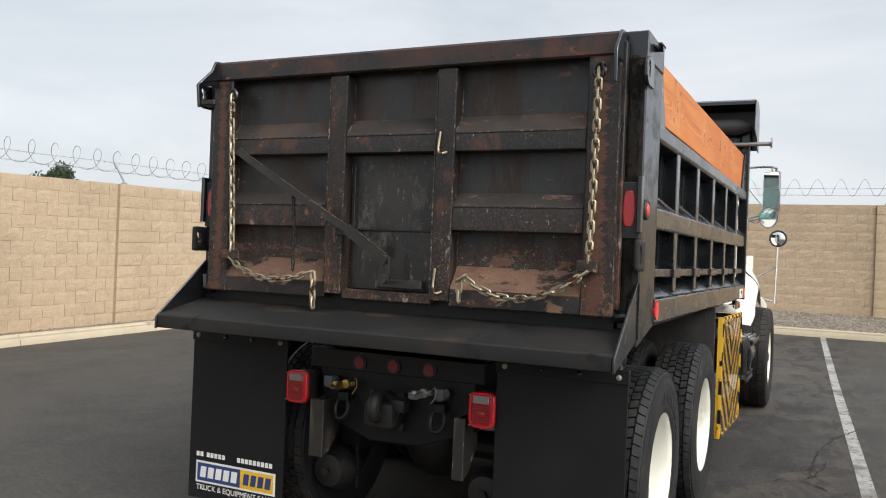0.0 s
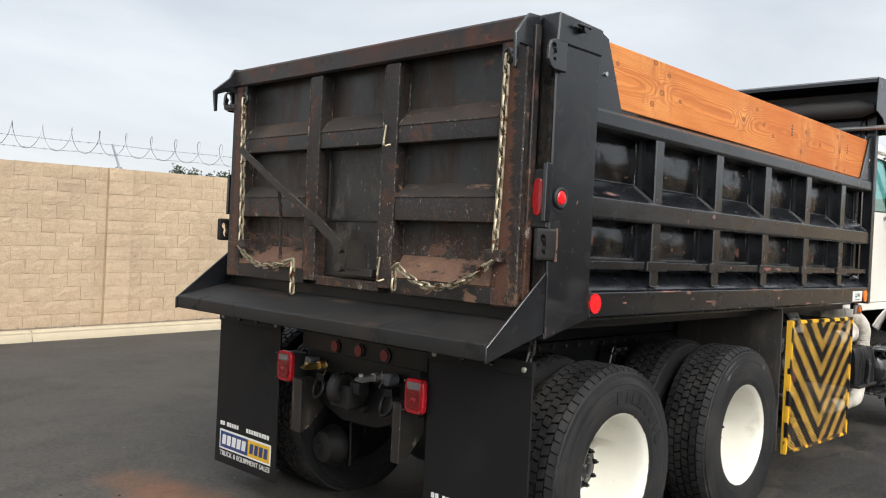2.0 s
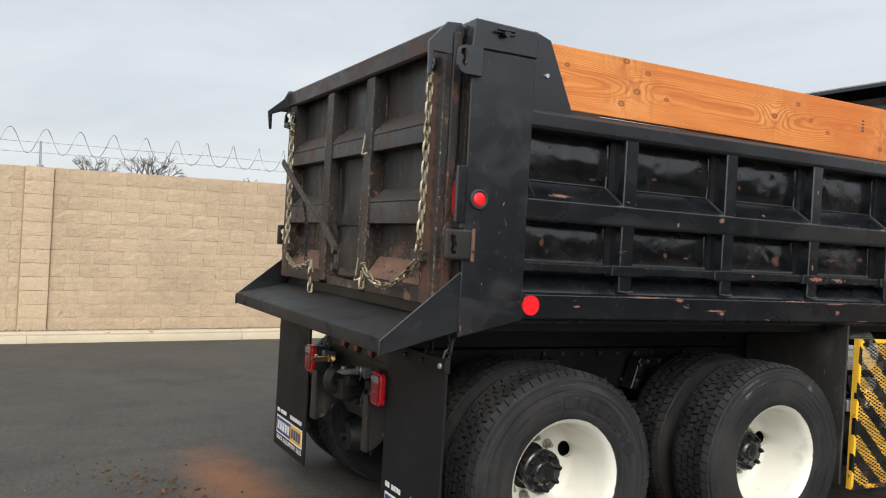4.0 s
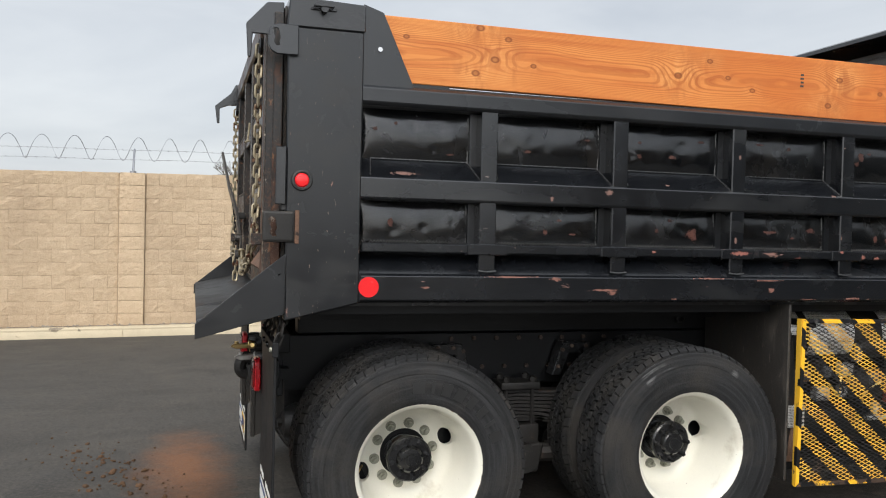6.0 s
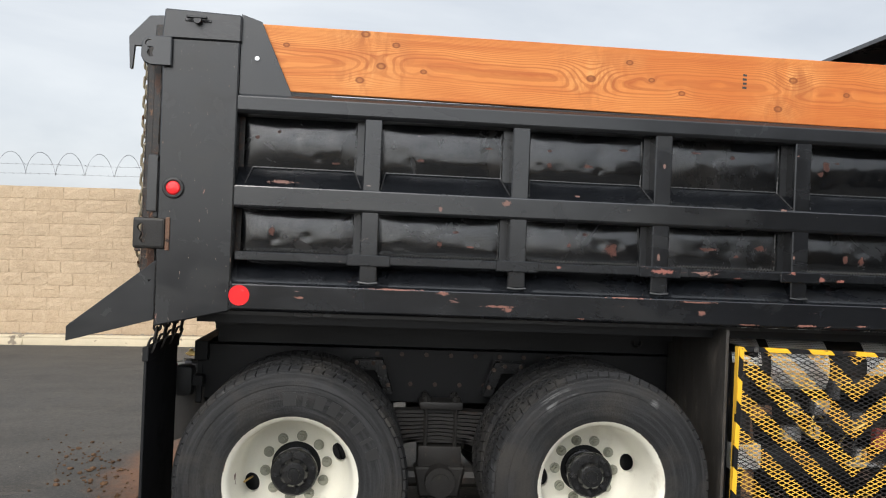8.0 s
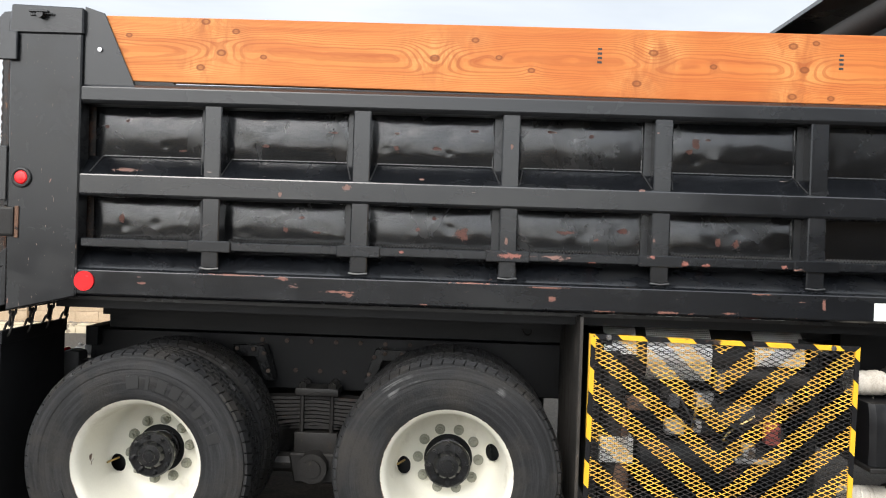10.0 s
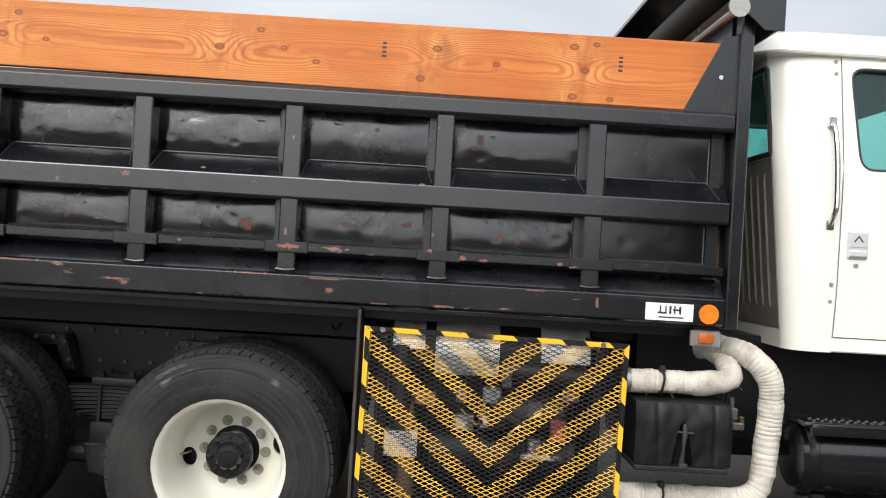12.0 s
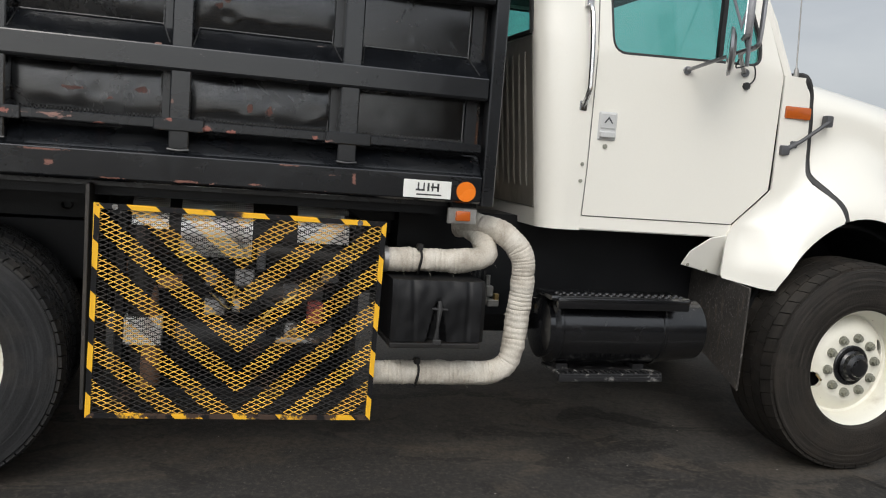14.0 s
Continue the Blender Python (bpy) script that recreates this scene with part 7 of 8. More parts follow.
OUT, INN = 1.062, 0.705        # wheel middle planes, from the truck's middle
drive = wheel("drive")
inner = wheel("inner")
steer = wheel("steer")
base = Vector((XC, 6.2, 0))
local = lambda d, y, z, s, spinner=0.0: pose(s * d, y - 6.2, z, 0, 0, 0 if s > 0 else 180) @ pose(0, 0, 0, spinner, 0, 0)
for s in (1, -1):
    for y, turn in ((4.055, 0), (5.425, -10)):
        for ob, d in ((drive, OUT), (inner, INN)):
            flip = s if ob is drive else -s
            m = pose(s * d, y - 6.2, 0.478 if y < 5 else 0.486, 0, 0, 0 if flip > 0 else 180) @ pose(0, 0, 0, turn, 0, 0)
            if s == 1 and y < 5:
                ob.matrix_basis = m
            else:
                copy_thing(ob, m)
    m = local(1.082, 9.636, 0.513, s)
    if s == 1:
        steer.matrix_basis = m
    else:
        copy_thing(steer, m)
for ob in [o for o in scene.objects if o.name.startswith("raised_marking") and o.parent is not drive]:
    bpy.data.objects.remove(ob)           # only one tyre shows its marks
bm = tube(bmesh.new(), [(X(-0.9), 9.625, 0.48), (X(0.9), 9.625, 0.48)], 0.06, 10)
part("front_axle", bm, "grimy_iron", chassis)


# ---- cab ----
def smoothstep(t):
    t = max(0.0, min(1.0, t))
    return t * t * (3 - 2 * t)


def side_d(z):
    """How far the cab's side lies from the middle: upright to the belt, leaning in above."""
    return 0.97 - (0.165 * (z - 1.97) if z > 1.97 else 0.0) - (0.02 * ((1.5 - z) / 0.35) ** 2 if z < 1.5 else 0.0)


def ring_plate(outer, inner, s, thick, out=0.0, n=72):
    """A side plate with a window: two loops in (y, z) sampled by angle about the window's middle, bent to the cab's side."""
    cy, cz = sum(p[0] for p in inner) / len(inner), sum(p[1] for p in inner) / len(inner)

    def cast(loop, a):
        best = None
        dy, dz = math.cos(a), math.sin(a)
        for (y0, z0), (y1, z1) in zip(loop, loop[1:] + loop[:1]):
            ey, ez = y1 - y0, z1 - z0
            den = dy * ez - dz * ey
            if abs(den) < 1e-9:
                continue
            t = ((y0 - cy) * ez - (z0 - cz) * ey) / den
            u = ((y0 - cy) * dz - (z0 - cz) * dy) / den
            if t > 0 and -1e-6 <= u <= 1 + 1e-6 and (best is None or t < best):
                best = t
        return cy + dy * best, cz + dz * best

    angles = sorted({round(a % (2 * math.pi), 5) for a in [2 * math.pi * k / n for k in range(n)] + [math.atan2(z - cz, y - cy) for y, z in outer + inner]})
    loops = []
    for depth in (0.0, thick):
        o = [cast(outer, a) for a in angles]
        i = [cast(inner, a) for a in angles]
        m = [((p[0] + q[0]) / 2, (p[1] + q[1]) / 2) for p, q in zip(o, i)]
        loops.append([o, m, i])
    bm = bmesh.new()
    V = [[[bm.verts.new((X(side_d(z) + out - (thick if k else 0), s), y, z)) for y, z in lp] for lp in loops[k]] for k in (0, 1)]
    k = len(angles)
    for j in range(k):
        h = (j + 1) % k
        for a in range(2):
            bm.faces.new((V[0][a][j], V[0][a][h], V[0][a + 1][h], V[0][a + 1][j]))
            bm.faces.new((V[1][a][h], V[1][a][j], V[1][a + 1][j], V[1][a + 1][h]))
        bm.faces.new((V[0][0][h], V[0][0][j], V[1][0][j], V[1][0][h]))
        bm.faces.new((V[0][2][j], V[0][2][h], V[1][2][h], V[1][2][j]))
    bmesh.ops.recalc_face_normals(bm, faces=bm.faces)
    return bm


def rounded(pts, r, k=5):
    """Rounds the corners of an outline."""
    out = []
    n = len(pts)
    for i in range(n):
        p, a, b = Vector(pts[i]), Vector(pts[i - 1]), Vector(pts[(i + 1) % n])
        u, v = (a - p), (b - p)
        q = min(r, u.length * 0.45, v.length * 0.45)
        p0, p1 = p + u.normalized() * q, p + v.normalized() * q
        out += [tuple((1 - t) ** 2 * p0 + 2 * t * (1 - t) * p + t * t * p1) for t in [j / k for j in range(k + 1)]]
    return out


REAR, CORNER = 7.865, 0.11
DOOR = [(8.172, 1.182), (9.00, 1.182), (9.185, 1.365), (9.195, 1.93), (9.015, 2.49), (8.98, 2.515), (8.172, 2.515)]
WINDOW = rounded([(8.250, 1.958), (9.055, 1.978), (9.06, 2.09), (8.945, 2.445), (8.215, 2.445)], 0.07)
lean_y = lambda z: 0.105 * (2.16 - z)    # the rear wall leans back towards its top
# shell: rear wall, rounded corners and side strips behind the doors
bm = bmesh.new()
levels = [1.108, 1.165, 1.3, 1.5, 1.7, 1.97, 2.035, 2.43, 2.505]
WIN_X = 0.848
for s in (1, -1):
    rows = []
    for z in levels:
        d = side_d(max(z, 1.16))
        row = [(d, 8.166), (d, 8.09)]
        run = 8.085 - REAR - lean_y(z)
        row += [(d - CORNER + CORNER * math.cos(a), 8.085 - run * math.sin(a)) for a in [math.pi / 2 * k / 12 for k in range(13)]]
        row += [(WIN_X, REAR + lean_y(z)), (0.0, REAR + lean_y(z))]
        rows.append([bm.verts.new((X(d_, s), y, z)) for d_, y in row])
    for i, (a, b) in enumerate(zip(rows, rows[1:])):
        for k in range(len(a) - 1):
            if k == len(a) - 2 and levels[i] >= 2.03 and levels[i + 1] <= 2.44:
                continue
            bm.faces.new((a[k], a[k + 1], b[k + 1], b[k]) if s < 0 else (a[k + 1], a[k], b[k], b[k + 1]))
bmesh.ops.remove_doubles(bm, verts=bm.verts, dist=0.0005)
bmesh.ops.recalc_face_normals(bm, faces=bm.faces)
outside = bm.faces[:]
twin = {v: bm.verts.new(v.co + Vector((0.02 * (-1 if v.co.x > XC + 0.02 else 1 if v.co.x < XC - 0.02 else 0), 0.02, 0))) for v in bm.verts[:]}
for f in outside:
    bm.faces.new([twin[v] for v in reversed(f.verts)])
for ed in [ed for f in outside for ed in f.edges if len(ed.link_faces) == 1]:
    a, b = ed.verts
    bm.faces.new((a, b, twin[b], twin[a]))
bmesh.ops.recalc_face_normals(bm, faces=bm.faces)
cab = part("cab", bm, "cab_white", truck, "white conventional cab with a rounded rear corner")
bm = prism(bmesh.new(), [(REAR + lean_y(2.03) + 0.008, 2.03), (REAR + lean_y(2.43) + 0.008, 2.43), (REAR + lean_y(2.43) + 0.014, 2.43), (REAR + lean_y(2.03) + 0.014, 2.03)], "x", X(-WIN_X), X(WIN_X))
# thin panel over the rear wall, its colour carrying shade as well as grime
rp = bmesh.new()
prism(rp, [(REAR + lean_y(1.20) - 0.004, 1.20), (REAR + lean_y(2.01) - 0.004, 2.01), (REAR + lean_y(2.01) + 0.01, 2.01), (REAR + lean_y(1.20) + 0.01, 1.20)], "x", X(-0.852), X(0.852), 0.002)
part("rear_panel", rp, "grimy_shaded_white", cab, "grimy ribbed rear panel of the cab, shade painted in")
part("rear_glass", bm, "glass", cab, "green-tinted rear window")
bm = bmesh.new()
loop = [(X(-0.85), 2.03), (X(0.85), 2.03), (X(0.845), 2.435), (X(-0.845), 2.435)]
for (xa, za), (xb, zb) in zip(loop, loop[1:] + loop[:1]):
    tube(bm, [(xa, REAR + lean_y(za) - 0.004, za), (xb, REAR + lean_y(zb) - 0.002, zb)], 0.012, 6)
part("window_seal", bm, "seam", cab)
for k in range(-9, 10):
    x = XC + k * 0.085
    part("rear_rib", tube(bmesh.new(), [(x, REAR + lean_y(1.30) - 0.001, 1.30), (x, REAR + lean_y(1.36) - 0.006, 1.36), (x, REAR + lean_y(1.88) - 0.006, 1.88), (x, REAR + lean_y(1.94) - 0.001, 1.94)], 0.007, 6), "grimy_shaded_white", cab)
# roof in shrinking rings with a gutter
bm = bmesh.new()


def roof_ring(inset, z):
    d = side_d(2.505) - inset
    y0, y1, r = REAR - 0.073 + inset, 8.985 - inset * 0.6, 0.14
    pts = []
    for cx, cy, a0 in ((d - r, y0 + r, -90), (d - r, y1 - r, 0), (-d + r, y1 - r, 90), (-d + r, y0 + r, 180)):
        pts += [(X(cx + r * math.cos(radians(a0 + 90 * k / 6))), cy + r * math.sin(radians(a0 + 90 * k / 6)), z) for k in range(7)]
    return [bm.verts.new(p) for p in pts]


rings = [roof_ring(i, z) for i, z in ((0.03, 2.49), (0.0, 2.497), (-0.028, 2.502), (-0.032, 2.512), (-0.020, 2.522), (-0.002, 2.55), (0.015, 2.585), (0.05, 2.618), (0.12, 2.645), (0.25, 2.665), (0.42, 2.675))]
for a, b in zip(rings, rings[1:]):
    for k in range(len(a)):
        bm.faces.new((a[k], a[(k + 1) % len(a)], b[(k + 1) % len(a)], b[k]))
bm.faces.new(rings[-1])
bm.faces.new(rings[0][::-1])
bmesh.ops.recalc_face_normals(bm, faces=bm.faces)
part("roof", bm, "cab_white", cab)
part("headliner", boxes((X(-0.8), X(0.8), 7.92, 8.93, 2.455, 2.487)), "cab_inside", cab)
for s in (1, -1):
    door = part("door", ring_plate(DOOR, WINDOW, s, 0.035, 0.004), "cab_white", cab, "white cab door with a green-tinted window")
    part("door_glass", ring_plate([(8.21, 1.97), (9.07, 1.97), (9.07, 2.45), (8.2, 2.45)], [(8.60, 2.20), (8.605, 2.20), (8.605, 2.205), (8.60, 2.205)], s, 0.005, -0.018, 24), "glass", cab, "green-tinted side window")
    bm = bmesh.new()
    loop = [Vector((X(side_d(z) - 0.004, s), y, z)) for y, z in WINDOW]
    tube(bm, loop + [loop[0]], 0.010, 6, False)
    part("window_rubber", bm, "seam", cab)
    part("window_post", boxes((min(X(0.925, s), X(0.955, s)), max(X(0.925, s), X(0.955, s)), 8.825, 8.848, 1.98, 2.44)), "seam", cab)
    loop = [Vector((X(side_d(z) + 0.001, s), y, z)) for y, z in DOOR]
    bm = bmesh.new()
    path = []
    for a, b in zip(loop, loop[1:] + loop[:1]):
        path += [a.lerp(b, k / 6) for k in range(6)]
    path = [Vector((X(side_d(p.z) + 0.0005, s), p.y, p.z)) for p in path]
    tube(bm, path + [path[0]], 0.0026, 5, False)
    part("door_gap", bm, "gap", cab, "thin dark gap round the door")
    # sill under the door
    bm = bmesh.new()
    q = side_d(1.16)
    prism(bm, poly_s([(0.80, 1.176), (q, 1.176), (q, 1.116), (q - 0.006, 1.110), (q - 0.02, 1.108), (0.80, 1.108)], s), "y", 8.164, 9.03)
    part("sill", bm, "cab_white", cab)
    # A pillar
    bm = tube(bmesh.new(), [(X(0.945, s), 9.235, 1.93), (X(0.915, s), 9.13, 2.20), (X(0.87, s), 8.99, 2.50)], 0.03, 8)
    part("windscreen_pillar", bm, "cab_white", cab)
    # grab rail
    bm = tube(bmesh.new(), smooth_path([(X(side_d(2.17) + 0.002, s), 8.112, 2.175), (X(side_d(2.14) + 0.045, s), 8.112, 2.14), (X(side_d(2.0) + 0.048, s), 8.118, 2.0), (X(side_d(1.8) + 0.048, s), 8.124, 1.81), (X(side_d(1.75) + 0.042, s), 8.122, 1.755), (X(side_d(1.7) + 0.002, s), 8.120, 1.70)], 5), 0.012, 8)
    box(bm, min(X(0.935, s), X(0.968, s)), max(X(0.935, s), X(0.968, s)), 8.094, 8.130, 2.155, 2.20, 0.004)
    box(bm, min(X(0.965, s), X(0.978, s)), max(X(0.965, s), X(0.978, s)), 8.101, 8.139, 1.675, 1.72, 0.004)
    part("grab_rail", bm, "chrome", cab, "bent metal grab rail")
    # door handle and lock
    dd = side_d(1.6)
    bm = boxes((min(X(dd, s), X(dd + 0.012, s)), max(X(dd, s), X(dd + 0.012, s)), 8.203, 8.300, 1.545, 1.680), r=0.006)
    part("door_handle", bm, "satin", cab, "square bright door handle plate")
    part("handle_paddle", boxes((min(X(dd + 0.008, s), X(dd + 0.018, s)), max(X(dd + 0.008, s), X(dd + 0.018, s)), 8.211, 8.292, 1.600, 1.672), r=0.004), "satin", cab)
    part("paddle_mark", prism(bmesh.new(), [(8.228, 1.628), (8.251, 1.658), (8.274, 1.628), (8.268, 1.625), (8.251, 1.647), (8.234, 1.625)], "x", min(X(dd + 0.0175, s), X(dd + 0.0195, s)), max(X(dd + 0.0175, s), X(dd + 0.0195, s))), "plastic_grey", cab)
    part("handle_grip", boxes((min(X(dd + 0.008, s), X(dd + 0.026, s)), max(X(dd + 0.008, s), X(dd + 0.026, s)), 8.209, 8.294, 1.556, 1.588), r=0.006), "satin", cab)
    part("door_lock", disc(bmesh.new(), (X(dd + 0.004, s), 8.249, 1.517), 0.011, 0.012, "x", 14), "lug", cab)
    for z in (1.425, 1.345, 2.475, 2.415):
        part("screw", disc(bmesh.new(), (X(side_d(z) + 0.002, s), 8.143, z), 0.009, 0.008, "x", 10), "lug", cab)
    # mirror with its arms and the round mirror below
    mx = 1.29
    turn = Matrix.Translation((X(mx, s), 8.73, 0.02)) @ pose(0, 0, 0, 0, 0, -30 * s)

    def turned(bm):
        bm.transform(turn)
        return bm

    part("side_mirror", turned(boxes((-0.09, 0.09, -0.01, 0.02, 2.02, 2.42), r=0.012)), "dull_steel", cab, "tall metal-backed side mirror on tube arms")
    part("mirror_glass", turned(boxes((-0.083, 0.083, -0.0135, -0.009, 2.028, 2.412))), "mirror", cab)
    bm = tube(bmesh.new(), smooth_path([(X(0.900, s), 8.800, 2.460), (X(1.105, s), 8.810, 2.490), (X(1.300, s), 8.765, 2.485), (X(1.325, s), 8.785, 2.430), (X(1.325, s), 8.785, 2.070), (X(1.300, s), 8.780, 2.005), (X(1.155, s), 8.810, 1.995), (X(0.972, s), 8.968, 1.935)], 6), 0.011, 8)
    tube(bm, [(X(1.305, s), 8.770, 2.005), (X(0.972, s), 8.645, 1.915)], 0.009, 7)
    tube(bm, [(X(1.290, s), 8.755, 2.490), (X(1.290, s), 8.755, 1.920)], 0.010, 7)
    tube(bm, [(X(1.285, s), 8.750, 2.005), (X(0.920, s), 8.820, 2.460)], 0.007, 6)
    disc(bm, (X(0.975, s), 8.645, 1.915), 0.02, 0.02, "x", 10)
    disc(bm, (X(0.975, s), 8.968, 1.935), 0.02, 0.02, "x", 10)
    part("mirror_arm", bm, "dull_steel", cab)
    turn = Matrix.Translation((X(1.280, s), 8.672, 1.979)) @ pose(0, 0, 0, 0, 0, -32 * s) @ Matrix.Diagonal((1.04, 1.0, 1.04, 1))
    part("round_mirror", turned(spin(bmesh.new(), [(0.022, 0.02), (0.018, 0.07), (0.006, 0.10), (-0.006, 0.105), (-0.010, 0.098)], (0, 0, 0), "y", 28)), "dull_steel", cab, "round convex mirror")
    part("round_glass", turned(spin(bmesh.new(), [(0.0, 0.096), (-0.009, 0.094), (-0.015, 0.06), (-0.018, 0.02)], (0, 0, 0), "y", 28)), "mirror", cab)
    bm = tube(bmesh.new(), smooth_path([(X(1.205, s), 8.770, 1.960), (X(1.150, s), 8.800, 1.930), (X(1.020, s), 8.980, 1.970), (X(0.985, s), 9.020, 1.910), (X(0.975, s), 8.990, 1.875)], 6), 0.004, 5)
    disc(bm, (X(0.977, s), 8.982, 1.872), 0.019, 0.02, "x", 10)
    part("mirror_cable", bm, "seam", cab)
# windscreen and cowl top, inside
bm = bmesh.new()
bm.faces.new([bm.verts.new(p) for p in ((X(-0.93), 9.245, 1.96), (X(0.93), 9.245, 1.96), (X(0.86), 8.985, 2.49), (X(-0.86), 8.985, 2.49))])
bmesh.ops.solidify(bm, geom=bm.faces[:], thickness=0.006)
part("windscreen", bm, "glass", cab, "green-tinted windscreen", smooth=False)
part("cab_floor", boxes((X(-0.90), X(0.90), 8.08, 9.25, 1.112, 1.16)), "chassis", cab)
part("dashboard", boxes((X(-0.90), X(0.90), 8.98, 9.24, 1.55, 1.95), r=0.04), "cab_inside", cab)
for s in (1, -1):
    bm = boxes((X(0.45, s) - 0.24, X(0.45, s) + 0.24, 8.02, 8.16, 1.5, 1.97), r=0.05)
    box(bm, X(0.45, s) - 0.25, X(0.45, s) + 0.25, 8.0, 8.5, 1.38, 1.52, 0.05)
    part("cab_seat", bm, "cab_inside", cab, "dark cab seat")


# ---- cowl, hood and front wings ----
def arch_z(y):
    """Lower edge of the wing: an ellipse over the front wheel."""
    t = (y - 9.70) / 0.56
    return 0.5 + 0.76 * math.sqrt(max(0.0, 1 - t * t))


def gap_y(z):
    """The joint between cab wing and tilting hood."""
    ks = [(1.235, 9.555), (1.30, 9.535), (1.37, 9.475), (1.42, 9.42), (1.48, 9.402), (1.70, 9.392), (1.86, 9.375), (1.95, 9.335)]
    for (z0, y0), (z1, y1) in zip(ks, ks[1:]):
        if z <= z1:
            return y0 + (y1 - y0) * smoothstep((z - z0) / (z1 - z0))
    return ks[-1][1]


def door_edge(z):
    """Front edge of the door, where the wing begins."""
    return 9.20 if z > 1.365 else 9.012 + 0.188 * (z - 1.182) / 0.183 if z > 1.182 else 9.012


def wing_d(y, z):
    """How far the wing's skin lies from the middle."""
    base = 0.97 - (0.968 - side_d(min(1.97, max(z, 1.16)))) * (1 - smoothstep((y - 9.18) / 0.3)) - 0.002 - 0.11 * max(0.0, y - 9.30)
    low = max(arch_z(y), 1.0)
    f = 0.155 + 0.11 * max(0.0, y - 9.30)
    out = f * smoothstep((low + 0.42 - z) / 0.42) * smoothstep((y - door_edge(z)) / 0.30)
    tail = (0.010 + 0.145 * smoothstep((y - 8.96) / 0.36)) * smoothstep((1.185 - z) / 0.24)
    return base + (out ** 4 + tail ** 4) ** 0.25


def wing_rear(z):
    """Rear edge of the wing: along the door, then tucked back under the cab."""
    if z > 1.182:
        return door_edge(z)
    ks = [(0.868, 9.15), (0.907, 8.965), (1.05, 8.975), (1.13, 8.985), (1.182, 9.012)]
    for (z0, y0), (z1, y1) in zip(ks, ks[1:]):
        if z <= z1:
            return y0 + (y1 - y0) * (z - z0) / (z1 - z0)
    return 9.012


for s in (1, -1):
    bm = bmesh.new()
    rows = []
    for k in range(61):
        z = 1.945 + (0.868 - 1.945) * k / 60
        left = wing_rear(z)
        right = gap_y(z) - 0.010 if z > 1.235 else 9.70 - 0.56 * math.sqrt(max(0.0, 1 - ((z - 0.5) / 0.76) ** 2))
        rows.append([bm.verts.new((X(wing_d(left + (right - left) * j / 16, z), s), left + (right - left) * j / 16, z)) for j in range(17)])
    for a, b in zip(rows, rows[1:]):
        for j in range(16):
            bm.faces.new((a[j], a[j + 1], b[j + 1], b[j]))
    bmesh.ops.recalc_face_normals(bm, faces=bm.faces)
    bmesh.ops.solidify(bm, geom=bm.faces[:], thickness=0.012)
    part("cab_wing", bm, "cab_white", truck, "white rear half of the front wing")
    bm = bmesh.new()
    rows = []
    for k in range(31):
        v = k / 30
        row = []
        for j in range(25):
            gy = gap_y(1.95 + (1.235 - 1.95) * v) + 0.012
            y = gy + (10.85 - gy) * j / 24
            top = 1.955 - 0.13 * (y - 9.33) - 0.05 * max(0.0, y - 9.8) ** 2
            low = arch_z(y) if y < 10.18 else 0.95
            low = min(low, top - 0.3)
            z = top + (low - top) * v
            d = wing_d(y, z) - 0.16 * (1 - min(1.0, v / 0.22)) ** 2
            row.append(bm.verts.new((X(d, s), y, z + 0.01 * (1 - v))))
        rows.append(row)
    for a, b in zip(rows, rows[1:]):
        for j in range(24):
            bm.faces.new((a[j], a[j + 1], b[j + 1], b[j]))
    # top of the hood to the middle line
    last = rows[0]
    for q in (0.5, 0.0):
        row = [bm.verts.new((XC + (v.co.x - XC) * q, v.co.y, v.co.z + (0.045 if q else 0.06))) for v in rows[0]]
        for j in range(24):
            bm.faces.new((last[j], last[j + 1], row[j + 1], row[j]))
        last = row
    bmesh.ops.recalc_face_normals(bm, faces=bm.faces)
    bmesh.ops.solidify(bm, geom=bm.faces[:], thickness=0.012)
    part("hood_half", bm, "cab_white", truck, "white hood with a flared wheel arch")
    # black joint strip
    path = [Vector((X(wing_d(gap_y(z), z) - 0.006, s), gap_y(z), z)) for z in [1.945 - 0.71 * k / 30 for k in range(31)]]
    path = smooth_path([Vector((X(0.86, s), 9.325, 1.955))] + path[::3], 4)
    part("hood_seal", tube(bmesh.new(), path, 0.023, 8), "seam", truck, "black rubber seal between cab and hood")
    # splash panel behind the wing, and the rivets
    bm = bmesh.new()
    prism(bm, [(8.785, 0.955), (8.81, 1.03), (8.90, 1.105), (9.06, 1.14), (9.06, 0.895)], "x", min(X(0.948, s), X(0.958, s)), max(X(0.948, s), X(0.958, s)), 0.003)
    for v in bm.verts:
        v.co.x -= s * (1.12 - v.co.z) * 0.42     # turned in towards its foot
    part("splash_panel", bm, "cab_white", truck, "white splash panel behind the wing")
    for y, z in ((8.82, 0.945), (8.94, 0.915), (9.06, 0.89)):
        part("rivet", disc(bmesh.new(), (X(wing_d(y, z + 0.01) + 0.002 if y > 9 else 0.960 - (1.108 - z) * 0.42, s), y, z + 0.012), 0.008, 0.008, "x", 8), "lug", truck)
    bm = bmesh.new()
    prism(bm, [(X(0.30, s), 0.96), (X(1.13, s), 0.88), (X(1.12, s), 0.36), (X(0.82, s), 0.47), (X(0.30, s), 0.52)], "y", 9.03, 9.04)
    part("splash_flap", bm, "flap_dirty", truck, "mottled black splash flap")
    # side lamp, latch and strap
    dd = wing_d(9.30, 1.76)
    bm = boxes((min(X(dd - 0.01, s), X(dd + 0.024, s)), max(X(dd - 0.01, s), X(dd + 0.024, s)), 9.222, 9.372, 1.735, 1.798), r=0.008)
    part("side_lamp", bm, "amber_deep", truck, "rectangular amber side lamp")
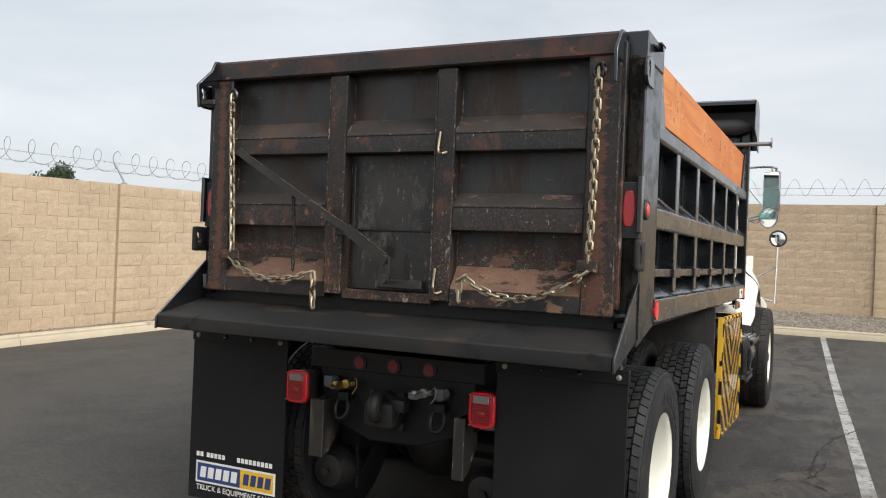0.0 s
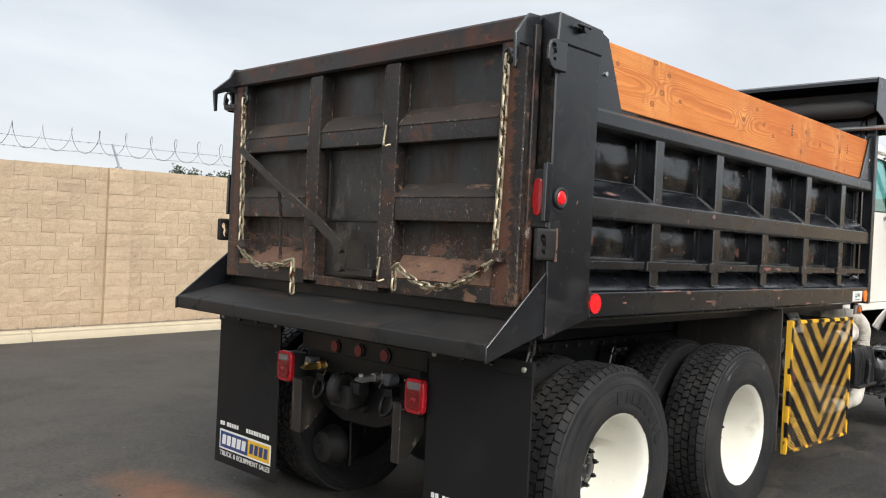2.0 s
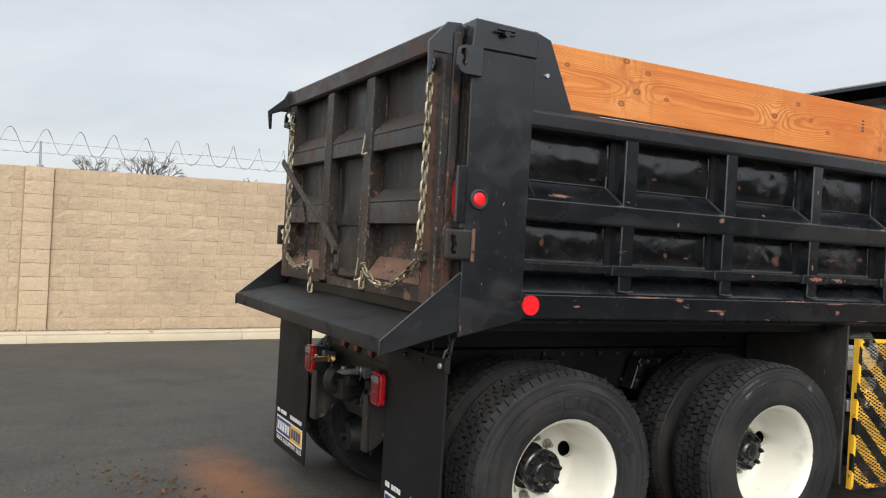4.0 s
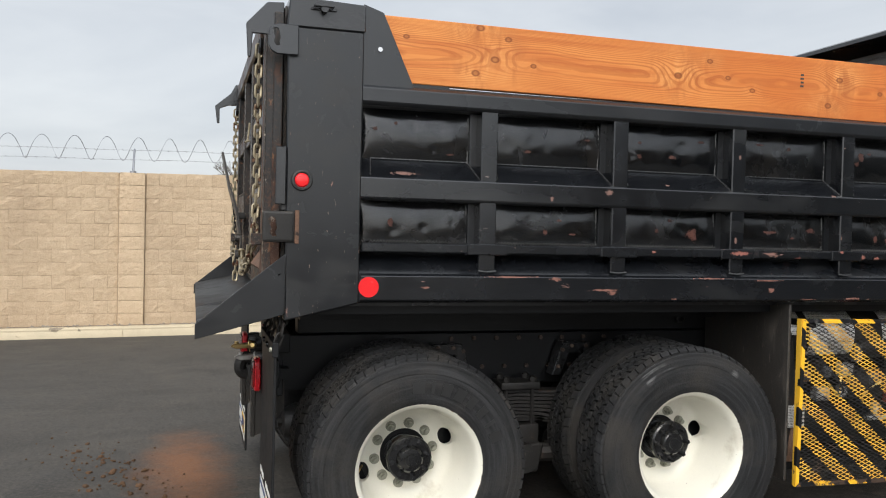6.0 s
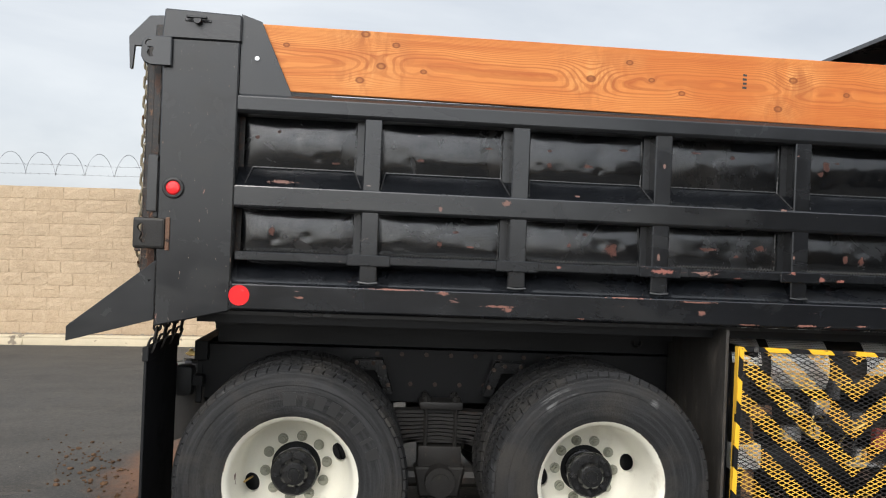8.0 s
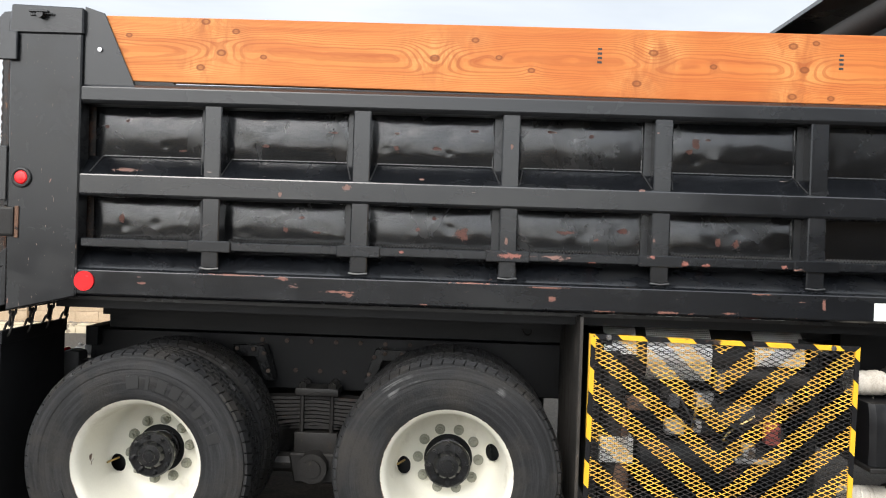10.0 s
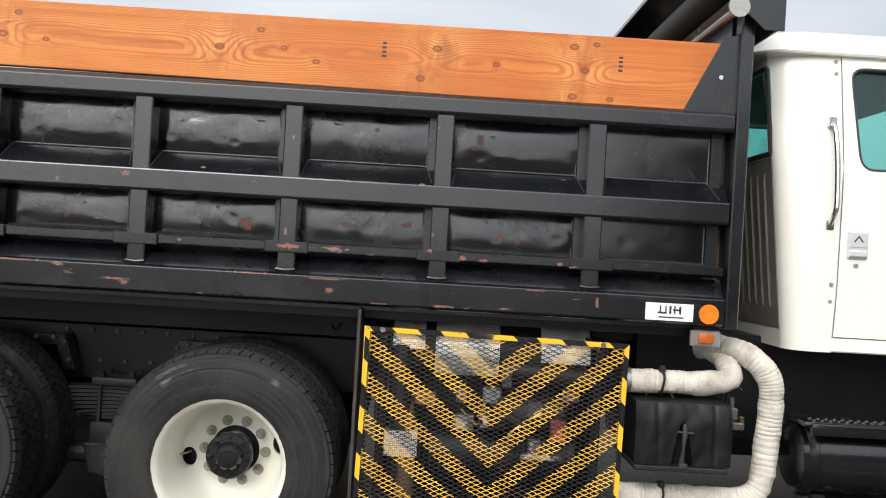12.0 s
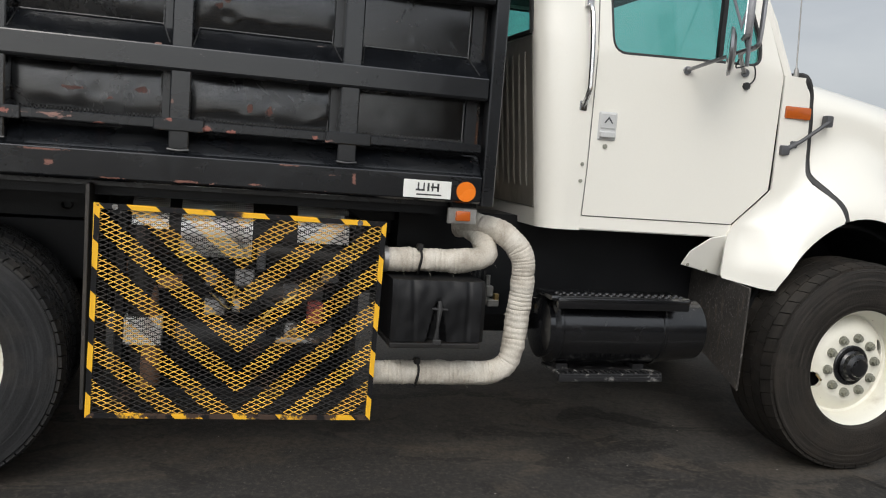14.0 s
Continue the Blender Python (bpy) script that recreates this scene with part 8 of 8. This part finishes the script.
    bm = tube(bmesh.new(), [(X(dd + 0.02, s), 9.24, 1.575), (X(dd + 0.035, s), 9.32, 1.625), (X(dd + 0.03, s), 9.48, 1.735)], [0.014, 0.010, 0.010], 8)
    box(bm, min(X(dd, s), X(dd + 0.035, s)), max(X(dd, s), X(dd + 0.035, s)), 9.215, 9.265, 1.55, 1.60, 0.01)
    box(bm, min(X(dd - 0.01, s), X(dd + 0.035, s)), max(X(dd - 0.01, s), X(dd + 0.035, s)), 9.465, 9.505, 1.71, 1.77, 0.01)
    box(bm, min(X(dd, s), X(dd + 0.03, s)), max(X(dd, s), X(dd + 0.03, s)), 9.275, 9.31, 1.59, 1.625, 0.006)
    part("hood_latch", bm, "plastic_grey", truck, "grey rubber hood latch")
    # hood mirror on a tripod
    part("hood_mirror", spin(bmesh.new(), [(0.035, 0.02), (0.02, 0.07), (0.0, 0.10), (-0.012, 0.10)], (X(1.25, s), 10.49, 1.83), "y", 24), "seam", truck, "round hood mirror on thin legs")
    part("hood_mirror_glass", spin(bmesh.new(), [(-0.008, 0.092), (-0.018, 0.06), (-0.022, 0.02)], (X(1.25, s), 10.49, 1.83), "y", 24), "mirror", truck)
    bm = tube(bmesh.new(), [(X(1.25, s), 10.51, 1.77), (X(1.24, s), 10.50, 1.06)], 0.010, 6)
    tube(bm, [(X(1.25, s), 10.51, 1.5), (X(0.93, s), 10.30, 1.30)], 0.008, 6)
    tube(bm, [(X(1.24, s), 10.50, 1.08), (X(1.10, s), 10.45, 1.12)], 0.008, 6)
    part("mirror_leg", bm, "chrome", truck)
bm = boxes((X(-0.95), X(0.95), 10.78, 10.84, 0.9, 1.62))
part("hood_front", bm, "cab_white", truck)
part("cowl_top", boxes((X(-0.94), X(0.94), 9.20, 9.345, 1.90, 1.955), r=0.01), "cab_white", truck)
part("engine_bay", boxes((X(-0.42), X(0.42), 9.25, 10.7, 0.55, 1.75), r=0.03), "chassis", chassis)
for s in (1, -1):
    bm = bmesh.new()
    path = [(9.70 + 0.60 * math.cos(radians(a)), 0.5 + 0.72 * math.sin(radians(a))) for a in range(15, 166, 10)]
    prism(bm, path + [(y0 * 0.97 + 9.70 * 0.03, z0 * 0.985) for y0, z0 in path[::-1]], "x", min(X(0.42, s), X(0.98, s)), max(X(0.42, s), X(0.98, s)))
    part("wheel_house", bm, "chassis", chassis)
bm = tube(bmesh.new(), [(X(0.93), 9.30, 1.95), (X(0.93), 9.30, 1.985), (X(0.93), 9.298, 2.0), (X(0.925), 9.26, 2.75)], [0.014, 0.012, 0.004, 0.002], 6)
part("antenna", bm, "steel", truck, "thin whip antenna")

# ---- tank, boxes and exhaust below ----
def hung(ob, s, k):
    """Hangs a finished assembly further out on its brackets, k: its size against the drawing."""
    c = Vector((X(4.621, s), 6.431, 1.432))
    ob.location = c + (spot_of(ob) - c) * k - spot_of(truck)
    ob.scale = (k, k, k)



part("gearbox", boxes((X(-0.30), X(0.30), 7.4, 9.3, 0.45, 1.05), r=0.05), "chassis", chassis)
part("cross_shield", boxes((X(0.30), X(0.62), 7.35, 9.02, 0.62, 1.14)), "chassis", chassis)
part("cross_shield", boxes((X(-0.62), X(-0.30), 6.2, 9.02, 0.55, 1.14)), "chassis", chassis)
for s in (1, -1):
    cx = X(0.865, s)
    prof = [(-0.445, 0.02), (-0.44, 0.12), (-0.425, 0.155), (-0.40, 0.155), (-0.38, 0.180), (-0.365, 0.180), (-0.36, 0.177), (0.17, 0.177), (0.175, 0.181), (0.19, 0.181), (0.195, 0.177), (0.40, 0.155), (0.425, 0.155), (0.44, 0.12), (0.445, 0.02)]
    bm = spin(bmesh.new(), prof, (cx, 8.42, 0.615), "y", 40)
    tank = part("fuel_tank", bm, "tank_black", truck, "black cylindrical fuel tank with a step")
    bm = boxes((min(X(0.85, s), X(1.06, s)), max(X(0.85, s), X(1.06, s)), 7.965, 8.715, 0.775, 0.803), (min(X(1.04, s), X(1.075, s)), max(X(1.04, s), X(1.075, s)), 7.995, 8.70, 0.740, 0.798), r=0.014)
    part("tank_step", bm, "tank_black", tank)
    stud = None
    for k in range(36):
        at = (X(0.985 if k % 2 else 1.03, s), 8.02 + (k // 2) * 0.038, 0.803)
        if stud is None:
            bm = spin(bmesh.new(), [(-0.002, 0.013), (0.003, 0.012), (0.007, 0.008), (0.008, 0.003)], at, "z", 10)
            stud, start = part("step_stud", bm, "tank_black", tank), at
        else:
            twin = new("step_stud", stud.data)
            twin.parent = tank
            twin.matrix_parent_inverse = stud.matrix_parent_inverse
            twin.location = stud.location + Vector(at) - Vector(start)
    bm = boxes((min(X(0.78, s), X(1.02, s)), max(X(0.78, s), X(1.02, s)), 8.06, 8.62, 0.395, 0.413), (min(X(1.0, s), X(1.022, s)), max(X(1.0, s), X(1.022, s)), 8.06, 8.62, 0.372, 0.400), r=0.004)
    box(bm, min(X(0.83, s), X(0.93, s)), max(X(0.83, s), X(0.93, s)), 8.08, 8.14, 0.41, 0.44)
    box(bm, min(X(0.83, s), X(0.93, s)), max(X(0.83, s), X(0.93, s)), 8.50, 8.56, 0.41, 0.44)
    part("tank_bracket", bm, "scraped", tank, "scraped steel bracket under the tank")
    for k in range(20):
        part("bracket_tooth", boxes((min(X(0.97, s), X(1.018, s)), max(X(0.97, s), X(1.018, s)), 8.07 + k * 0.028, 8.082 + k * 0.028, 0.412, 0.420)), "scraped", tank)
    for y in (8.055, 8.595):
        loop = [Vector((cx + 0.179 * math.cos(t), y, 0.615 + 0.179 * math.sin(t))) for t in [2 * math.pi * k / 24 for k in range(25)]]
        part("tank_strap", tube(bmesh.new(), loop, 0.0045, 5, False), "tank_black", tank)
    hung(tank, s, 0.952)
    tank.location.y += 0.045
# battery box with its hold-down strap


def box_cover():
    """Moulded cover: soft lobes with an arched pocket in the front for the latch."""
    bm = bmesh.new()
    ny, nz = 56, 36
    rows = []
    for i in range(ny + 1):
        y = 7.235 + 0.45 * i / ny
        row = []
        for j in range(nz + 1):
            z = 0.585 + 0.283 * j / nz
            d = 0.978 - 0.03 * (j / nz) ** 6 + 0.007 * noise.noise((y * 9, z * 7, 2.0)) + 0.004 * noise.noise((y * 24, z * 15, 5.0))
            d -= 0.05 * max(0.0, abs(i / ny - 0.5) * 2 - 0.9) / 0.1 * 0.4
            d -= 0.005 * math.exp(-((y - 7.335 - 0.05 * (0.8 - z)) / 0.010) ** 2) + 0.006 * math.exp(-((y - 7.60) / 0.010) ** 2)
            reach = 0.012 + (0.79 - z) * 0.20
            d -= 0.055 * smoothstep((reach - abs(y - 7.452)) / 0.022) * smoothstep((0.79 - z) / 0.05)
            row.append(bm.verts.new((X(d), y, z)))
        rows.append(row)
    back = [[bm.verts.new((X(0.60), r[0].co.y, z)) for r in rows] for z in (0.585, 0.868)]
    for i in range(ny):
        for j in range(nz):
            bm.faces.new((rows[i][j], rows[i + 1][j], rows[i + 1][j + 1], rows[i][j + 1]))
        bm.faces.new((rows[i][nz], rows[i + 1][nz], back[1][i + 1], back[1][i]))
        bm.faces.new((rows[i + 1][0], rows[i][0], back[0][i], back[0][i + 1]))
        bm.faces.new((back[0][i], back[1][i], back[1][i + 1], back[0][i + 1]))
    for i in (0, ny):
        bm.faces.new([v for v in rows[i]] + [back[1][i], back[0][i]])
    bmesh.ops.recalc_face_normals(bm, faces=bm.faces)
    return bm


bbox = part("battery_box", box_cover(), "vinyl", truck, "black moulded battery box with a rubber strap")
bm = tube(bmesh.new(), [(X(0.99), 7.452, 0.78), (X(1.0), 7.452, 0.74), (X(1.0), 7.448, 0.66), (X(0.99), 7.446, 0.60)], [0.009, 0.013, 0.007, 0.013], 8)
tube(bm, [(X(1.0), 7.415, 0.745), (X(1.0), 7.49, 0.742)], 0.006, 6)
box(bm, X(0.985), X(1.005), 7.43, 7.47, 0.575, 0.60, 0.004)
part("rubber_latch", bm, "seam", bbox)
part("box_tray", boxes((X(0.58), X(1.0), 7.225, 7.66, 0.56, 0.582), r=0.004), "grimy_iron", bbox)
hung(bbox, 1, 0.923)
bbox.location += Vector((0, 0.035, -0.032))
# fittings between the box and the tank
bm = tube(bmesh.new(), [(X(0.74), 7.80, 0.84), (X(0.74), 7.805, 0.70)], 0.012, 8)
box(bm, X(0.72), X(0.77), 7.785, 7.825, 0.735, 0.79, 0.006)
box(bm, X(0.72), X(0.765), 7.80, 7.86, 0.685, 0.72, 0.005)
part("drain_valve", bm, "steel", chassis, "small grey drain valve")
part("drain_valve", boxes((X(0.73), X(0.76), 7.835, 7.86, 0.70, 0.75), r=0.004), "brass", chassis)
for k in range(3):
    part("air_hose", tube(bmesh.new(), smooth_path([(X(0.72), 7.74 + 0.025 * k, 0.86), (X(0.74), 7.72 + 0.03 * k, 0.75), (X(0.73), 7.73 + 0.03 * k, 0.66)], 5), 0.005, 5), "seam", chassis)
# wrapped exhaust pipes


def wrapped(pts, r):
    path = smooth_path(pts, 14)
    fine, walked = [], 0.0
    for a, b in zip(path, path[1:]):
        n = max(1, int((b - a).length / 0.004))
        fine += [a.lerp(b, k / n) for k in range(n)]
    rr = random.Random(2)
    rad, ph = [], 0.0
    for i, p in enumerate(fine):
        ph += 0.004 / (0.018 + 0.004 * math.sin(i * 0.05))
        rad.append(r * (0.97 + 0.065 * abs(math.sin(math.pi * ph)) ** 0.6 + 0.06 * noise.noise((i * 0.05, r, 1.7))))
    bm = tube(bmesh.new(), fine, rad, 18)
    for v in bm.verts:
        v.co += Vector((noise.noise(v.co * 22), noise.noise(v.co * 22 + Vector((5, 1, 2))), noise.noise(v.co * 22 + Vector((9, 4, 7))))) * 0.0055
    for _ in range(70):                  # frayed threads
        p = rr.choice(fine)
        d = Vector((rr.uniform(-1, 1), rr.uniform(-1, 1), rr.uniform(-1, 1))).normalized()
        tube(bm, [p + d * r * 0.95, p + d * (r + rr.uniform(0.005, 0.022)) + Vector((0, 0.008, -0.006))], 0.0006, 3, False)
    return bm


pipe = part("exhaust_pipe", wrapped([(X(1.08), 7.20, 0.945), (X(1.08), 7.40, 0.948), (X(1.08), 7.58, 0.955), (X(1.05), 7.67, 0.985), (X(0.97), 7.66, 1.06), (X(0.85), 7.60, 1.10)], 0.052), "wrap", truck, "exhaust pipe wrapped in frayed white cloth")
part("exhaust_pipe", wrapped([(X(0.84), 7.60, 1.085), (X(0.95), 7.65, 1.105), (X(1.05), 7.74, 1.085), (X(1.09), 7.825, 1.0), (X(1.09), 7.845, 0.87), (X(1.08), 7.838, 0.70), (X(1.08), 7.83, 0.56), (X(1.08), 7.80, 0.475), (X(1.08), 7.72, 0.437), (X(1.08), 7.55, 0.435), (X(1.08), 7.17, 0.437)], 0.053), "wrap", truck, "exhaust pipe wrapped in frayed white cloth")
for y, z in ((7.345, 0.947), (7.37, 0.436)):
    loop = [Vector((X(1.08) + 0.061 * math.cos(t), y + 0.004 * math.sin(3 * t), z + 0.061 * math.sin(t))) for t in [2 * math.pi * k / 20 for k in range(21)]]
    bm = tube(bmesh.new(), loop, 0.006, 6, False)
    box(bm, X(1.09), X(1.12), y - 0.012, y + 0.012, z + 0.045, z + 0.075, 0.003)
    part("pipe_clamp", bm, "grimy_iron", pipe)
part("pipe_flange", disc(bmesh.new(), (X(1.08), 7.195, 0.945), 0.058, 0.02, "y", 20), "steel", pipe)
# amber lamp under the body's corner
bm = boxes((X(1.13), X(1.15), 7.448, 7.58, 1.122, 1.192), r=0.004)
lamp = part("bracket_lamp", bm, "steel", truck, "amber lamp in a bare metal bracket")
part("lamp_lens", boxes((X(1.14), X(1.165), 7.482, 7.548, 1.135, 1.180), r=0.008), "amber_deep", lamp)
part("lamp_hanger", boxes((X(1.10), X(1.13), 7.47, 7.56, 1.16, 1.225)), "chassis", lamp)

# ---- exhaust filter behind the screen ----
filt = part("filter_frame", boxes((X(0.40), X(0.50), 6.06, 7.14, 0.30, 1.12), (X(0.45), X(0.93), 6.08, 6.12, 0.30, 1.10), (X(0.45), X(0.93), 7.08, 7.12, 0.30, 1.10), (X(0.45), X(0.93), 6.10, 7.10, 0.28, 0.32), r=0.006), "chassis", truck, "black frame that holds the exhaust filter")


def canister(y0, y1, x, z, r, mat, name, label):
    L = y1 - y0
    bm = spin(bmesh.new(), [(-L / 2, r * 0.5), (-L / 2 + 0.015, r * 0.93), (-L / 2 + 0.03, r), (L / 2 - 0.03, r), (L / 2 - 0.015, r * 0.93), (L / 2, r * 0.5)], (x, (y0 + y1) / 2, z), "y", 36)
    return part(name, bm, mat, filt, label)


canister(6.14, 7.06, X(0.73), 1.00, 0.150, "grimy_iron", "upper_canister", "dark grimy exhaust canister")
for y0, y1, a0 in ((6.135, 6.285, 4), (6.335, 6.635, -40), (6.83, 7.06, -8)):
    bm = bmesh.new()
    n = 28
    lo, hi = [], []
    for k in range(n + 1):
        a = radians(a0 + (120 - a0) * k / n)
        lo.append(bm.verts.new((X(0.73) + 0.185 * math.cos(a), y0, 1.0 + 0.165 * math.sin(a))))
        hi.append(bm.verts.new((X(0.73) + 0.185 * math.cos(a), y1, 1.0 + 0.165 * math.sin(a))))
    for k in range(n):
        bm.faces.new((lo[k], lo[k + 1], hi[k + 1], hi[k]))
    part("perforated_shield", bm, "perforated", filt, "perforated silver heat shield")
canister(6.30, 7.05, X(0.72), 0.50, 0.14, "chassis", "lower_canister", "black exhaust canister")
bm = tube(bmesh.new(), smooth_path([(X(0.88), 6.17, 1.02), (X(0.90), 6.18, 0.85), (X(0.90), 6.19, 0.6), (X(0.88), 6.20, 0.36)], 6), 0.055, 14)
part("down_pipe", bm, "grimy_iron", filt, "rusty down pipe")
bm = boxes((X(0.86), X(0.965), 6.12, 6.275, 0.515, 0.635), r=0.004)
part("sensor_cover", bm, "perforated", filt)
for k, (y, z, d) in enumerate(((6.45, 0.83, 0.88), (6.62, 0.80, 0.90), (6.65, 0.68, 0.92), (6.82, 0.74, 0.88), (6.95, 0.66, 0.90), (6.5, 0.66, 0.86), (6.75, 0.58, 0.9), (7.0, 0.82, 0.86))):
    bm = boxes((X(d - 0.06), X(d), y - 0.035 - 0.01 * (k % 3), y + 0.035, z - 0.03, z + 0.03 + 0.012 * (k % 2)), r=0.006)
    disc(bm, (X(d + 0.005), y, z), 0.013, 0.02, "x", 6)
    part("sensor_box", bm, ("grimy_iron", "silver_shield", "chassis", "plastic_grey")[k % 4], filt)
for k in range(6):
    r2 = random.Random(70 + k)
    y, z = r2.uniform(6.3, 6.9), r2.uniform(0.55, 0.9)
    pts = [(X(0.88 + r2.uniform(0, 0.05)), y + 0.11 * j * r2.uniform(0.3, 1.2) * (1 if k % 2 else -1), z + r2.uniform(-0.09, 0.09)) for j in range(4)]
    part("sensor_cable", tube(bmesh.new(), smooth_path(pts, 5), 0.006, 6), "seam" if k % 3 else "brass", filt)
for y, z, w, t, mat in ((6.592, 0.808, 0.022, 0.035, "silver_shield"), (6.585, 0.685, 0.022, 0.03, "silver_shield"), (6.825, 0.575, 0.028, 0.035, "silver_shield"), (6.47, 0.80, 0.025, 0.03, "plastic_grey"),
                        (6.93, 0.66, 0.035, 0.05, "red_paint"), (6.86, 0.53, 0.10, 0.012, "silver_shield"), (6.30, 0.78, 0.05, 0.03, "brown_pipe"), (6.68, 0.90, 0.02, 0.05, "plastic_grey")):
    bm = boxes((X(0.86), X(0.91), y - w, y + w, z - t, z + t), r=0.005)
    disc(bm, (X(0.912), y, z), min(w, t) * 0.6, 0.01, "x", 8)
    part("filter_fitting", bm, mat, filt)
bm = tube(bmesh.new(), smooth_path([(X(0.86), 6.13, 0.86), (X(0.89), 6.20, 0.74), (X(0.90), 6.215, 0.55), (X(0.90), 6.22, 0.42), (X(0.89), 6.225, 0.33)], 6), 0.05, 14)
part("elbow_pipe", bm, "brown_pipe", filt, "heat-browned exhaust elbow")
bm = tube(bmesh.new(), smooth_path([(X(0.86), 6.70, 0.93), (X(0.89), 6.85, 0.925), (X(0.89), 7.08, 0.905)], 6), 0.048, 14)
part("mixer_tube", bm, "grimy_iron", filt, "grimy mixer tube")
canister(6.62, 6.98, X(0.80), 0.72, 0.075, "grimy_iron", "mixer_pipe", "rusty mixer pipe")

# ---- chevron screen ----
corner = [Vector((-0.716, 6.026, 1.132)), Vector((-0.713, 7.165, 1.118)), Vector((-0.713, 7.15, 0.262)), Vector((-0.716, 6.012, 0.283))]


def on_screen(u, v, out=0.0):
    """u: 0 to 1 from rear to front, v: 0 to 1 from top to foot."""
    p = corner[0].lerp(corner[1], u).lerp(corner[3].lerp(corner[2], u), v)
    p.x += out
    return p


bm = bmesh.new()
NU, NV = 25, 82
for j in range(NV):
    va, vb = j / NV, (j + 1) / NV
    for i in range(NU * 2):
        u0, u1 = i / (2 * NU), (i + 1) / (2 * NU)
        up = (i + j) % 2 == 0
        p, q = on_screen(0.012 + 0.976 * u0, 0.012 + 0.976 * (va if up else vb)), on_screen(0.012 + 0.976 * u1, 0.012 + 0.976 * (vb if up else va))
        w = Vector((0, 0, 0.0017))
        o = Vector((0.0035, 0, 0.001))
        vs = [bm.verts.new(c) for c in (p - w, p + w, q + w, q - w, p - w - o, p + w - o, q + w - o, q - w - o)]
        for f in ((3, 2, 1, 0), (4, 5, 6, 7), (0, 1, 5, 4), (2, 3, 7, 6)):
            bm.faces.new([vs[k] for k in f])
screen = part("guard_screen", bm, "chevron", truck, "expanded-metal guard screen with black and yellow chevrons", smooth=False)
mid = on_screen(0.5, 0.5)
for (u0, v0), (u1, v1) in (((0, 0), (1, 0)), ((1, 0), (1, 1)), ((1, 1), (0, 1)), ((0, 1), (0, 0))):
    a, b = on_screen(u0, v0), on_screen(u1, v1)
    d = (b - a).normalized()
    n = Vector((1, 0, 0)).cross(d).normalized() * 0.020
    n = n if n.dot(mid - (a + b) / 2) > 0 else -n
    bm = bmesh.new()
    vs = [bm.verts.new(c + Vector((x, 0, 0))) for x in (0.006, -0.004) for c in (a, b, b + n - d * 0.020, a + n + d * 0.020)]
    for f in ((0, 1, 2, 3), (7, 6, 5, 4), (0, 4, 5, 1), (2, 6, 7, 3), (1, 5, 6, 2), (0, 3, 7, 4)):
        bm.faces.new([vs[k] for k in f])
    vs = [bm.verts.new(c + Vector((x, 0, 0))) for x in (-0.004, -0.014) for c in (a, b, b + n * 0.15, a + n * 0.15)]
    for f in ((0, 4, 5, 1), (2, 6, 7, 3), (7, 6, 5, 4)):
        bm.faces.new([vs[k] for k in f])
    bmesh.ops.remove_doubles(bm, verts=bm.verts, dist=0.0003)
    bmesh.ops.recalc_face_normals(bm, faces=bm.faces)
    part("frame_bar", bm, "border_worn" if v0 == v1 == 1 else "border", screen, "hazard-striped angle bar", smooth=False)
a, b = corner[0], corner[3]
bm = bmesh.new()
prism(bm, [(a.x, a.z), (b.x, b.z), (b.x - 0.032, b.z), (a.x - 0.032, a.z)], "y", a.y - 0.005, a.y - 0.001)
part("frame_flange", bm, "yellow", screen, "worn yellow flange of the frame", smooth=False)
for u, v in ((0.065, 0.012), (0.90, 0.012)):
    part("screen_bolt", disc(bmesh.new(), on_screen(u, v, 0.008), 0.012, 0.010, "x", 10), "chrome", screen)
for u in (0.07, 0.9):
    p = on_screen(u, 0.03)
    part("screen_bracket", boxes((-1.05, -0.722, p.y - 0.012, p.y + 0.012, p.z - 0.02, p.z + 0.012)), "chassis", screen)
